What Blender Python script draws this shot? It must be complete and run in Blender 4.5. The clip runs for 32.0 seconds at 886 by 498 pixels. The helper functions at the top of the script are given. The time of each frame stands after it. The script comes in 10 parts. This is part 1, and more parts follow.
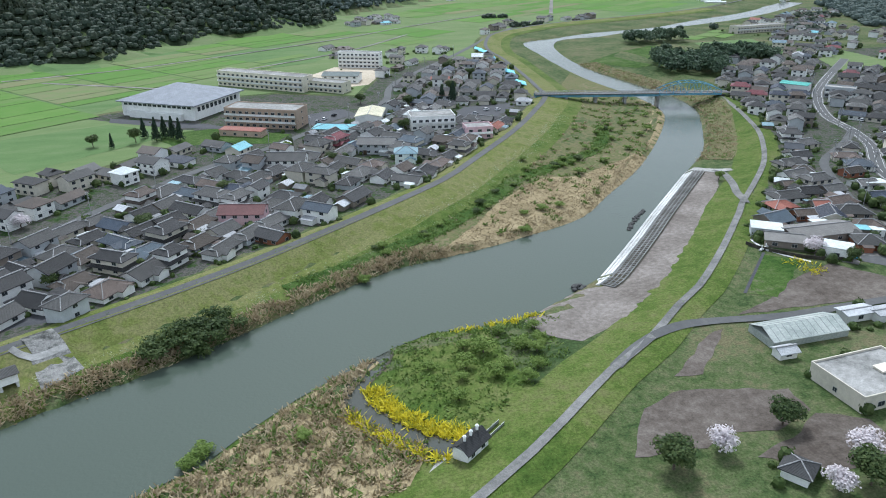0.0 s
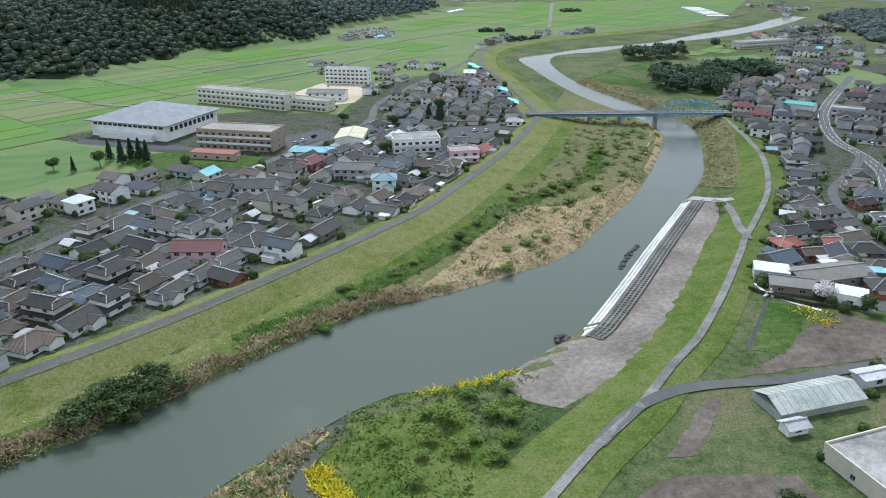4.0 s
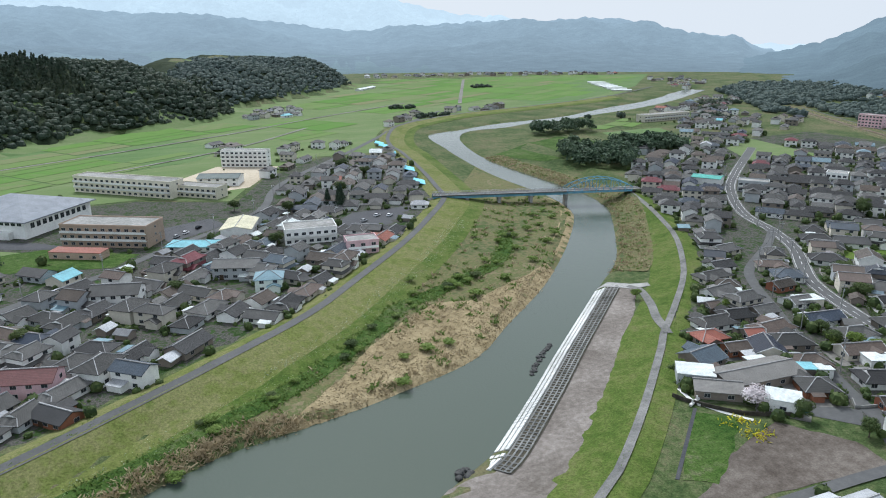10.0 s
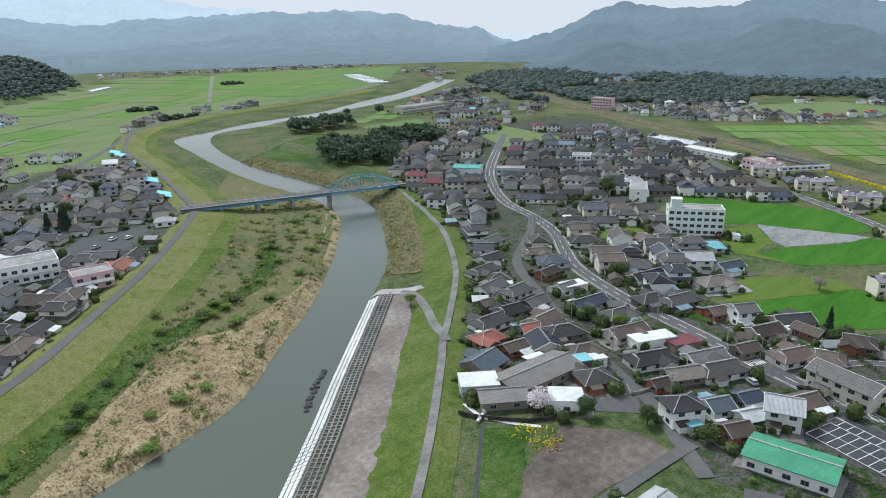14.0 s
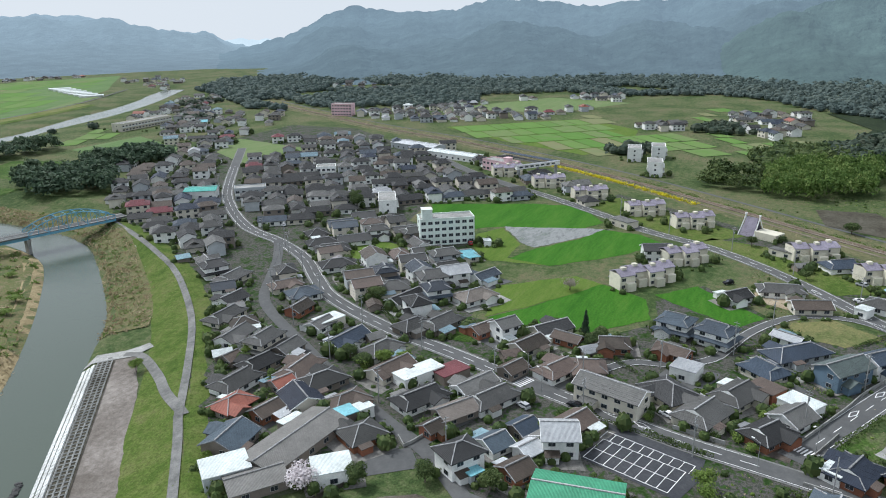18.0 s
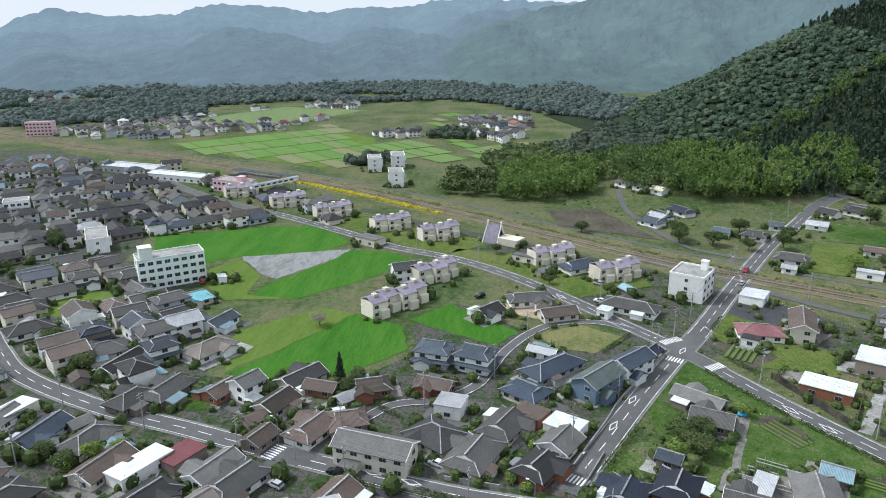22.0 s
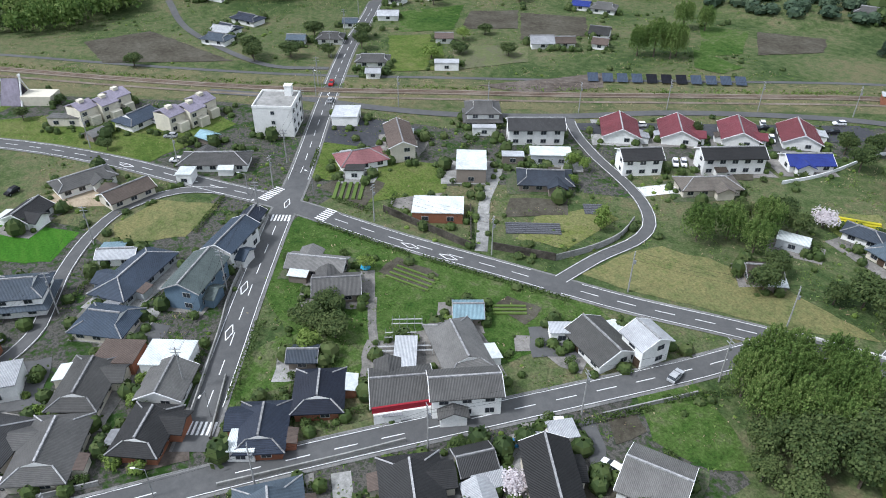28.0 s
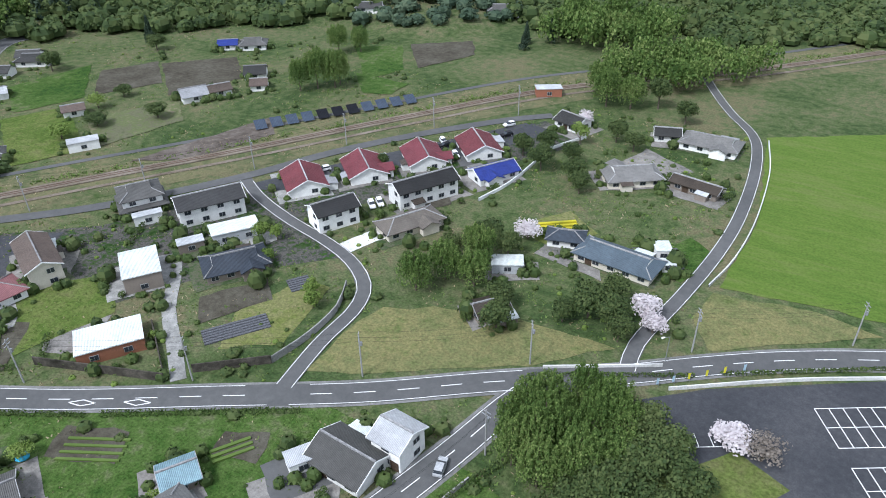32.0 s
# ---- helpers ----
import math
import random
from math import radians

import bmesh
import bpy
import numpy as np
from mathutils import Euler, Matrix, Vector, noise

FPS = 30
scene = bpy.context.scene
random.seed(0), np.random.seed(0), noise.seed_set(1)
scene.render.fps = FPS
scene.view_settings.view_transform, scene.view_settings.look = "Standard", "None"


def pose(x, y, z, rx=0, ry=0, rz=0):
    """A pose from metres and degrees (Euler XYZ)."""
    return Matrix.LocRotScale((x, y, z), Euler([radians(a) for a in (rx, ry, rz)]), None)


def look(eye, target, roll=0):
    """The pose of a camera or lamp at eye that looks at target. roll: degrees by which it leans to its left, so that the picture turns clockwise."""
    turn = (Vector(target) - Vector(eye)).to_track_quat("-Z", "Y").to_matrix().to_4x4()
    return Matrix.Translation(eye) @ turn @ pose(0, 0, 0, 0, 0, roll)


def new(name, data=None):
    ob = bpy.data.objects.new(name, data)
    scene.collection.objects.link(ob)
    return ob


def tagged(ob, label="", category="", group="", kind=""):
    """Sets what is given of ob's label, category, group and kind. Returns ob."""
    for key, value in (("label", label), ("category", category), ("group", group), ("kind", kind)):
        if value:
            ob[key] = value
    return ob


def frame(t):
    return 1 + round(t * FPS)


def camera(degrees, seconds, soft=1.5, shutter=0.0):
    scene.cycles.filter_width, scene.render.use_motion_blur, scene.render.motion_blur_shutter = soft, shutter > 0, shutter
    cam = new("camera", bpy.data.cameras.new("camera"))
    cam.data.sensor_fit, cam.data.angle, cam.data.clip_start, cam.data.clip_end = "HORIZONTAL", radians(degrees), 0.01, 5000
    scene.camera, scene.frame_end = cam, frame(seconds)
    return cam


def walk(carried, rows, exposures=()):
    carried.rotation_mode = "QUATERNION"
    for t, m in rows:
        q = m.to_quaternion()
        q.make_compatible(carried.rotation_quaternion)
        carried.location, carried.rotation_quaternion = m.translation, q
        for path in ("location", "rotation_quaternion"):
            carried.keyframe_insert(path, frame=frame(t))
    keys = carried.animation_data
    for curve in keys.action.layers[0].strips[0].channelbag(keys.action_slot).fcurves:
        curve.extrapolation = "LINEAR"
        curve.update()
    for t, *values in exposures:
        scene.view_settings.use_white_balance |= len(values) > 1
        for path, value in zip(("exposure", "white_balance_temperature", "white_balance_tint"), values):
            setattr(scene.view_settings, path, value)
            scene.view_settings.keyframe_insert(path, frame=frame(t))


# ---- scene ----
cam = camera(63.683, 32.0, 1.0)
walk(cam, [
    (0, pose(-3.29, -15.44, 95.58, 66.320, 0.447, -20.687)),
    (0.5, pose(-1.28, -13.13, 95.74, 66.352, 0.408, -20.672)),
    (1, pose(0.76, -10.71, 95.62, 66.441, 0.370, -20.661)),
    (1.5, pose(3.01, -8.11, 95.61, 66.476, 0.334, -20.633)),
    (2, pose(4.93, -5.84, 95.69, 66.495, 0.306, -20.632)),
    (2.5, pose(6.95, -3.47, 95.65, 66.549, 0.253, -20.594)),
    (4.5, pose(16.62, 6.36, 95.86, 67.963, 0.351, -20.240)),
    (5, pose(18.75, 8.52, 95.38, 69.673, 0.342, -20.215)),
    (5.5, pose(20.85, 10.66, 95.48, 69.695, 0.364, -20.184)),
    (6, pose(22.60, 12.64, 95.62, 69.725, 0.336, -20.205)),
    (6.5, pose(24.33, 14.65, 95.83, 69.732, 0.272, -20.221)),
    (7, pose(26.45, 16.66, 96.02, 71.688, 0.241, -20.202)),
    (7.5, pose(28.05, 18.10, 95.86, 73.573, 0.223, -20.183)),
    (8, pose(30.27, 19.76, 95.87, 73.389, 0.257, -20.403)),
    (8.5, pose(32.14, 21.94, 95.58, 73.235, 0.459, -23.866)),
    (9, pose(33.49, 24.20, 95.66, 73.040, 0.481, -25.590)),
    (9.5, pose(35.36, 26.64, 95.38, 72.902, 0.476, -25.725)),
    (10, pose(37.16, 28.79, 95.48, 72.725, 0.485, -26.723)),
    (10.5, pose(38.80, 30.91, 95.27, 72.621, 0.481, -28.240)),
    (11, pose(40.83, 33.21, 95.19, 72.490, 0.536, -29.983)),
    (11.5, pose(42.33, 35.20, 95.19, 72.401, 0.455, -32.117)),
    (12, pose(44.61, 37.46, 94.94, 72.315, 0.462, -34.516)),
    (12.5, pose(47.14, 39.73, 94.71, 72.237, 0.570, -37.341)),
    (13, pose(49.66, 41.97, 94.50, 72.159, 0.653, -40.082)),
    (13.5, pose(52.30, 44.09, 94.45, 72.079, 0.759, -42.780)),
    (14, pose(54.70, 46.28, 94.57, 72.010, 0.806, -45.529)),
    (14.5, pose(57.29, 48.46, 94.69, 71.944, 0.813, -48.015)),
    (16.5, pose(69.61, 55.38, 94.87, 71.920, 1.040, -58.421)),
    (17, pose(73.22, 56.97, 94.74, 71.957, 1.019, -61.035)),
    (17.5, pose(76.60, 58.08, 94.98, 71.934, 1.029, -63.346)),
    (18, pose(79.67, 59.17, 95.03, 71.975, 1.006, -65.718)),
    (18.5, pose(82.51, 60.53, 95.01, 72.001, 0.884, -68.098)),
    (19, pose(85.57, 60.79, 95.53, 71.981, 0.973, -70.762)),
    (19.5, pose(88.64, 61.60, 95.61, 72.023, 0.866, -73.377)),
    (20, pose(91.68, 62.14, 95.83, 72.002, 0.707, -75.776)),
    (20.5, pose(95.23, 62.13, 95.99, 72.008, 0.649, -78.467)),
    (21, pose(98.72, 62.45, 95.68, 72.085, 0.530, -81.063)),
    (21.5, pose(102.72, 62.61, 94.91, 72.234, 0.495, -83.691)),
    (22, pose(106.16, 62.80, 95.19, 72.175, 0.419, -86.213)),
    (22.5, pose(109.72, 62.17, 94.87, 72.245, 0.389, -88.988)),
    (23, pose(113.22, 61.82, 94.79, 72.275, 0.329, -91.636)),
    (23.5, pose(116.80, 61.16, 94.63, 72.352, 0.263, -94.183)),
    (24, pose(120.02, 60.39, 94.69, 72.397, 0.200, -96.556)),
    (24.5, pose(123.20, 59.22, 94.10, 72.074, 0.221, -99.294)),
    (25, pose(126.01, 58.39, 92.93, 64.068, -0.249, -102.256)),
    (25.5, pose(130.05, 57.42, 94.27, 55.626, -0.594, -104.905)),
    (27.5, pose(142.99, 51.18, 93.88, 55.971, -0.336, -116.821)),
    (28, pose(146.07, 49.49, 94.01, 56.009, -0.355, -119.778)),
    (28.5, pose(149.09, 47.35, 93.40, 56.306, -0.319, -122.898)),
    (29, pose(151.45, 45.09, 93.08, 56.516, -0.282, -125.486)),
    (29.5, pose(154.40, 43.08, 93.07, 56.627, -0.328, -128.120)),
    (30, pose(156.85, 40.55, 93.46, 56.651, -0.262, -131.007)),
    (30.5, pose(159.26, 37.87, 93.29, 56.865, -0.179, -134.449)),
    (31, pose(160.88, 35.06, 93.15, 57.038, -0.003, -137.349)),
    (31.5, pose(162.20, 31.22, 93.05, 57.163, 0.444, -140.947)),
    (32, pose(164.00, 27.94, 92.98, 57.222, 0.862, -146.852)),
], exposures=[(0, 0.68, 5520, 8), (8, 0.62, 5700, 8), (13, 0.48, 5750, 8), (19, 0.54, 5800, 8), (24, 0.74, 5750, 10), (29, 0.68, 5650, 11.5), (32, 0.74, 5560, 12)])

# ---------------------------------------------------------------- light: overcast, bright haze
world = bpy.data.worlds.new("sky")
scene.world = world
world.use_nodes = True
wn, wl = world.node_tree.nodes, world.node_tree.links
sky = wn.new("ShaderNodeTexSky")
sky.sky_type = "NISHITA"
sky.sun_disc = False
sky.sun_elevation, sky.sun_rotation = radians(52), radians(20)
sky.air_density, sky.dust_density, sky.ozone_density = 1.0, 6.0, 1.0
cloud = wn.new("ShaderNodeMixRGB")
cloud.inputs["Fac"].default_value = 0.72
cloud.inputs["Color2"].default_value = (8.8, 9.0, 9.1, 1)
coord, split, keep, join = wn.new("ShaderNodeTexCoord"), wn.new("ShaderNodeSeparateXYZ"), wn.new("ShaderNodeMath"), wn.new("ShaderNodeCombineXYZ")
keep.operation = "MAXIMUM"
keep.inputs[1].default_value = 0.03
wl.new(coord.outputs["Generated"], split.inputs[0])
wl.new(split.outputs["X"], join.inputs["X"])
wl.new(split.outputs["Y"], join.inputs["Y"])
wl.new(split.outputs["Z"], keep.inputs[0])
wl.new(keep.outputs[0], join.inputs["Z"])
wl.new(join.outputs[0], sky.inputs["Vector"])
wl.new(sky.outputs["Color"], cloud.inputs["Color1"])
bgn = wn["Background"]
bgn.inputs["Strength"].default_value = 0.08
wl.new(cloud.outputs["Color"], bgn.inputs["Color"])
sun = new("sun", bpy.data.lights.new("sun", "SUN"))
sun.data.energy, sun.data.angle, sun.data.color = 2.3, radians(11), (1.0, 0.96, 0.9)
sun.matrix_basis = look((0, 0, 300), (-35, -200, 40))
scene.view_settings.exposure = 0.0

# ---------------------------------------------------------------- materials
def ramp_node(nt, cols):
    r = nt.nodes.new("ShaderNodeValToRGB")
    el = r.color_ramp.elements
    while len(el) < len(cols):
        el.new(0.5)
    for i, c in enumerate(cols):
        if c[1] > 1.9 * c[2] and c[1] > c[0] * 0.95:  # grass and leaves: tint of the moist grey air put into the colour, less yellow
            c = (c[0] * 0.97, c[1], c[2] * 1.2)
        el[i].position = i / max(1, len(cols) - 1)
        el[i].color = (*c, 1)
    return r


def mat(name, cols, scale=1.0, rough=0.9, metal=0.0, big=0.0, bump=0.0, spread=0.0, stripes=None, glow=0.0, lo=0.3, hi=0.7, stretch=None, spec=0.06, grain=0.2):
    """A procedural surface: a colour ramp over fine noise (scale, per metre), a coarse noise (big, per metre),
    a tone per object (spread), and ribs along a local axis (stripes = (axis, spacing, depth))."""
    m = bpy.data.materials.new(name)
    m.use_nodes = True
    nt = m.node_tree
    n, l = nt.nodes, nt.links
    b = n["Principled BSDF"]
    b.inputs["Roughness"].default_value, b.inputs["Metallic"].default_value = rough, metal
    b.inputs["Specular IOR Level"].default_value = spec
    tc = n.new("ShaderNodeTexCoord")
    geo = n.new("ShaderNodeNewGeometry")
    src = geo.outputs["Position"]
    if stretch:
        mp = n.new("ShaderNodeMapping")
        mp.inputs["Rotation"].default_value = (0, 0, radians(stretch[0]))
        mp.inputs["Scale"].default_value = (stretch[1], stretch[2], 1)
        l.new(src, mp.inputs["Vector"])
        src = mp.outputs["Vector"]
    t1 = n.new("ShaderNodeTexNoise")
    t1.inputs["Scale"].default_value, t1.inputs["Detail"].default_value = scale, 5
    t1.inputs["Roughness"].default_value = 0.65
    l.new(src, t1.inputs["Vector"])
    fac = t1.outputs["Fac"]
    if big:
        t2 = n.new("ShaderNodeTexNoise")
        t2.inputs["Scale"].default_value, t2.inputs["Detail"].default_value = big, 4
        l.new(src, t2.inputs["Vector"])
        mx = n.new("ShaderNodeMath")
        mx.operation = "ADD"
        l.new(fac, mx.inputs[0])
        l.new(t2.outputs["Fac"], mx.inputs[1])
        hf = n.new("ShaderNodeMath")
        hf.operation = "MULTIPLY"
        hf.inputs[1].default_value = 0.5
        l.new(mx.outputs[0], hf.inputs[0])
        fac = hf.outputs[0]
        lo, hi = lo + 0.06, hi - 0.06
    mr = n.new("ShaderNodeMapRange")
    mr.inputs["From Min"].default_value, mr.inputs["From Max"].default_value = lo, hi
    l.new(fac, mr.inputs["Value"])
    r = ramp_node(nt, cols)
    l.new(mr.outputs["Result"], r.inputs["Fac"])
    col = r.outputs["Color"]
    height = None
    if grain:
        t3 = n.new("ShaderNodeTexNoise")
        t3.inputs["Scale"].default_value, t3.inputs["Detail"].default_value = max(1.6, scale * 5), 4
        t3.inputs["Roughness"].default_value = 0.75
        l.new(geo.outputs["Position"], t3.inputs["Vector"])
        gm = n.new("ShaderNodeMapRange")
        gm.inputs["From Min"].default_value, gm.inputs["From Max"].default_value = 0.34, 0.66
        gm.inputs["To Min"].default_value, gm.inputs["To Max"].default_value = 1 - grain, 1 + grain
        l.new(t3.outputs["Fac"], gm.inputs["Value"])
        vs = n.new("ShaderNodeVectorMath")
        vs.operation = "SCALE"
        l.new(col, vs.inputs[0])
        l.new(gm.outputs["Result"], vs.inputs["Scale"])
        col = vs.outputs["Vector"]
    if stripes:
        axis, gap, depth = stripes
        wv = n.new("ShaderNodeTexWave")
        wv.wave_type, wv.bands_direction, wv.wave_profile = "BANDS", axis, "SIN"
        wv.inputs["Scale"].default_value = 0.314 / gap
        wv.inputs["Distortion"].default_value = 0.0
        l.new(tc.outputs["Object"], wv.inputs["Vector"])
        height = wv.outputs["Fac"]
        mm = n.new("ShaderNodeMixRGB")
        mm.blend_type = "MULTIPLY"
        mm.inputs["Fac"].default_value = depth
        l.new(col, mm.inputs["Color1"])
        l.new(height, mm.inputs["Color2"])
        col = mm.outputs["Color"]
    if spread:
        oi = n.new("ShaderNodeObjectInfo")
        hs = n.new("ShaderNodeHueSaturation")
        mv = n.new("ShaderNodeMapRange")
        mv.inputs["To Min"].default_value, mv.inputs["To Max"].default_value = 1 - spread, 1 + spread
        l.new(oi.outputs["Random"], mv.inputs["Value"])
        l.new(mv.outputs["Result"], hs.inputs["Value"])
        ms = n.new("ShaderNodeMapRange")
        ms.inputs["To Min"].default_value, ms.inputs["To Max"].default_value = 0.5 + spread * 0.03, 0.5 - spread * 0.03
        l.new(oi.outputs["Random"], ms.inputs["Value"])
        l.new(ms.outputs["Result"], hs.inputs["Hue"])
        l.new(col, hs.inputs["Color"])
        col = hs.outputs["Color"]
    l.new(col, b.inputs["Base Color"])
    if bump:
        bp = n.new("ShaderNodeBump")
        bp.inputs["Strength"].default_value, bp.inputs["Distance"].default_value = min(1.0, bump), 0.3
        l.new(height or t1.outputs["Fac"], bp.inputs["Height"])
        l.new(bp.outputs["Normal"], b.inputs["Normal"])
    if glow:
        l.new(col, b.inputs["Emission Color"])
        b.inputs["Emission Strength"].default_value = glow
    return m


M = {}
M["ground"] = mat("mixed_grass_ground", [(0.04, 0.063, 0.018), (0.068, 0.09, 0.028), (0.096, 0.106, 0.042), (0.122, 0.113, 0.062)], 0.35, big=0.03, bump=0.5, lo=0.34, hi=0.66, grain=0.4)
M["gravel"] = mat("grey_yard_gravel", [(0.10, 0.10, 0.09), (0.19, 0.18, 0.165), (0.26, 0.25, 0.23)], 0.5, big=0.06, bump=0.2)
M["asphalt"] = mat("worn_asphalt", [(0.078, 0.079, 0.079), (0.092, 0.093, 0.092), (0.112, 0.112, 0.11)], 0.5, big=0.06, rough=0.85, spec=0.2, grain=0.07)
M["asphalt_dark"] = mat("dark_asphalt", [(0.035, 0.037, 0.042), (0.048, 0.05, 0.055), (0.065, 0.066, 0.07)], 0.8, big=0.06, rough=0.75, spec=0.2)
M["path"] = mat("worn_pale_path", [(0.11, 0.11, 0.105), (0.165, 0.163, 0.155), (0.23, 0.226, 0.215)], 0.7, big=0.1, rough=0.9)
M["concrete"] = mat("weathered_concrete", [(0.16, 0.16, 0.15), (0.26, 0.258, 0.243), (0.36, 0.355, 0.338)], 0.6, big=0.08)
M["pale_concrete"] = mat("pale_concrete", [(0.42, 0.42, 0.40), (0.58, 0.58, 0.56), (0.70, 0.70, 0.68)], 0.9, big=0.1)
M["white"] = mat("white_paint", [(0.70, 0.71, 0.70), (0.80, 0.80, 0.79), (0.85, 0.85, 0.84)], 1.2, big=0.2, rough=0.6)
M["lawn"] = mat("mown_levee_grass", [(0.085, 0.108, 0.022), (0.12, 0.136, 0.032), (0.16, 0.155, 0.055), (0.10, 0.125, 0.026)], 0.25, big=0.04, bump=0.3, grain=0.34)
M["lawn_green"] = mat("green_bank_grass", [(0.046, 0.078, 0.012), (0.072, 0.105, 0.018), (0.10, 0.122, 0.028), (0.125, 0.128, 0.042)], 0.3, big=0.045, bump=0.3, grain=0.36)
M["green"] = mat("fresh_green_weeds", [(0.024, 0.055, 0.009), (0.042, 0.078, 0.013), (0.064, 0.1, 0.021), (0.10, 0.11, 0.044)], 0.4, big=0.05, bump=0.5, grain=0.42)
M["paddy"] = mat("bright_green_paddy", [(0.03, 0.098, 0.008), (0.044, 0.125, 0.011), (0.065, 0.142, 0.016)], 0.12, big=0.02, bump=0.2, stretch=(35, 1, 6))
M["paddy2"] = mat("yellow_green_paddy", [(0.072, 0.12, 0.017), (0.092, 0.138, 0.021), (0.12, 0.145, 0.035)], 0.12, big=0.02, bump=0.2, stretch=(-20, 1, 5))
M["dry"] = mat("dry_mown_lawn", [(0.085, 0.105, 0.028), (0.125, 0.13, 0.045), (0.165, 0.155, 0.068), (0.10, 0.12, 0.034)], 0.35, big=0.06, bump=0.3, grain=0.3)
# far crops: distance haze put into paler, greyer greens
M["plain"] = mat("haze_toned_green_fields", [(0.085, 0.14, 0.042), (0.105, 0.16, 0.05), (0.13, 0.172, 0.064)], 0.05, big=0.012, stretch=(35, 1, 4), grain=0.12)
M["plain2"] = mat("haze_paled_fields", [(0.11, 0.155, 0.05), (0.13, 0.172, 0.058), (0.155, 0.18, 0.075)], 0.05, big=0.012, stretch=(-25, 1, 4), grain=0.12)
M["reed"] = mat("dry_reed_straw", [(0.17, 0.135, 0.075), (0.26, 0.21, 0.12), (0.34, 0.28, 0.17)], 0.5, big=0.06, bump=0.6)
M["dirt"] = mat("bare_brown_earth", [(0.07, 0.058, 0.048), (0.11, 0.094, 0.08), (0.165, 0.145, 0.125)], 0.4, big=0.05, bump=0.3)
M["gravel_bank"] = mat("grey_gravel_bank", [(0.12, 0.105, 0.09), (0.18, 0.16, 0.142), (0.27, 0.245, 0.22)], 0.6, big=0.06, bump=0.3)
M["verge2"] = mat("weedy_garden_rows", [(0.07, 0.085, 0.03), (0.12, 0.115, 0.06), (0.10, 0.12, 0.04), (0.17, 0.15, 0.10)], 0.6, big=0.08, bump=0.4)
M["reed2"] = mat("sandy_bare_plot", [(0.24, 0.19, 0.13), (0.33, 0.27, 0.19), (0.40, 0.34, 0.25)], 0.5, big=0.1)
M["soil"] = mat("dark_field_soil", [(0.045, 0.04, 0.03), (0.072, 0.066, 0.05), (0.10, 0.095, 0.075)], 0.6, big=0.1, bump=0.4)


def water_material(name, col, rough):
    m = bpy.data.materials.new(name)
    m.use_nodes = True
    n, l = m.node_tree.nodes, m.node_tree.links
    b = n["Principled BSDF"]
    b.inputs["Base Color"].default_value = (*col, 1)
    b.inputs["Roughness"].default_value = rough
    b.inputs["IOR"].default_value = 1.33
    tx = n.new("ShaderNodeTexNoise")
    tx.inputs["Scale"].default_value, tx.inputs["Detail"].default_value = 1.1, 6
    geo = n.new("ShaderNodeNewGeometry")
    l.new(geo.outputs["Position"], tx.inputs["Vector"])
    t2 = n.new("ShaderNodeTexNoise")
    t2.inputs["Scale"].default_value = 0.035
    l.new(geo.outputs["Position"], t2.inputs["Vector"])
    ml = n.new("ShaderNodeMath")
    ml.operation = "MULTIPLY"
    l.new(tx.outputs["Fac"], ml.inputs[0])
    l.new(t2.outputs["Fac"], ml.inputs[1])
    bp = n.new("ShaderNodeBump")
    bp.inputs["Strength"].default_value, bp.inputs["Distance"].default_value = 0.45, 0.3
    l.new(ml.outputs[0], bp.inputs["Height"])
    l.new(bp.outputs["Normal"], b.inputs["Normal"])
    return m


M["water"] = water_material("grey_green_river_water", (0.062, 0.08, 0.062), 0.11)
M["flood"] = mat("shallow_field_water", [(0.05, 0.07, 0.024), (0.10, 0.105, 0.088), (0.17, 0.17, 0.155), (0.08, 0.085, 0.07)], 0.16, big=0.035, rough=0.22, spec=0.5, stretch=(35, 1, 3), grain=0.1)

# ---------------------------------------------------------------- plan of the valley (metres)
LEFT_WATER = [(-120, 108), (-80, 128), (-45, 146), (-20, 154.5), (6, 166.7), (28, 178), (57, 191), (85, 194.5), (111, 200), (140, 209),
              (164, 228), (197, 254), (233, 289), (269, 330), (283, 352), (291, 380), (294, 409), (296, 465), (304, 530), (312, 575), (317, 605), (325, 630), (342, 644), (365, 648), (400, 664),
              (440, 676), (478, 680), (525, 690), (570, 712), (630, 740), (700, 767), (780, 810), (815, 835), (900, 885)]
RIGHT_WATER = [(-100, 68), (-60, 92), (-25, 110), (-10, 115.5), (0, 123.5), (13, 132), (29, 140), (42, 146), (54, 149.5), (69, 147.5),
               (84.6, 148.4), (103, 156), (118, 163), (143, 184), (165, 203), (190, 224), (211, 242), (238, 263), (253, 279), (275, 307), (290, 327),
               (303, 347), (314, 380), (316, 417), (317, 455), (316, 495), (320, 535), (330, 575), (342, 606), (362, 634), (385, 645), (415, 646), (460, 663), (500, 663), (545, 683),
               (600, 700), (660, 720), (745, 760), (810, 798), (910, 860)]
LEFT_CREST = [(-125, 132), (-80, 154), (-25, 179), (-8, 187), (12, 197.5), (36, 212), (65, 230.3), (98, 253), (123.5, 277.6), (160, 314.6),
              (190, 350), (217, 386), (226, 414), (240, 464), (258, 540), (264, 578), (282, 627), (316, 685), (364, 721), (432, 752), (550, 780), (700, 830), (860, 920)]
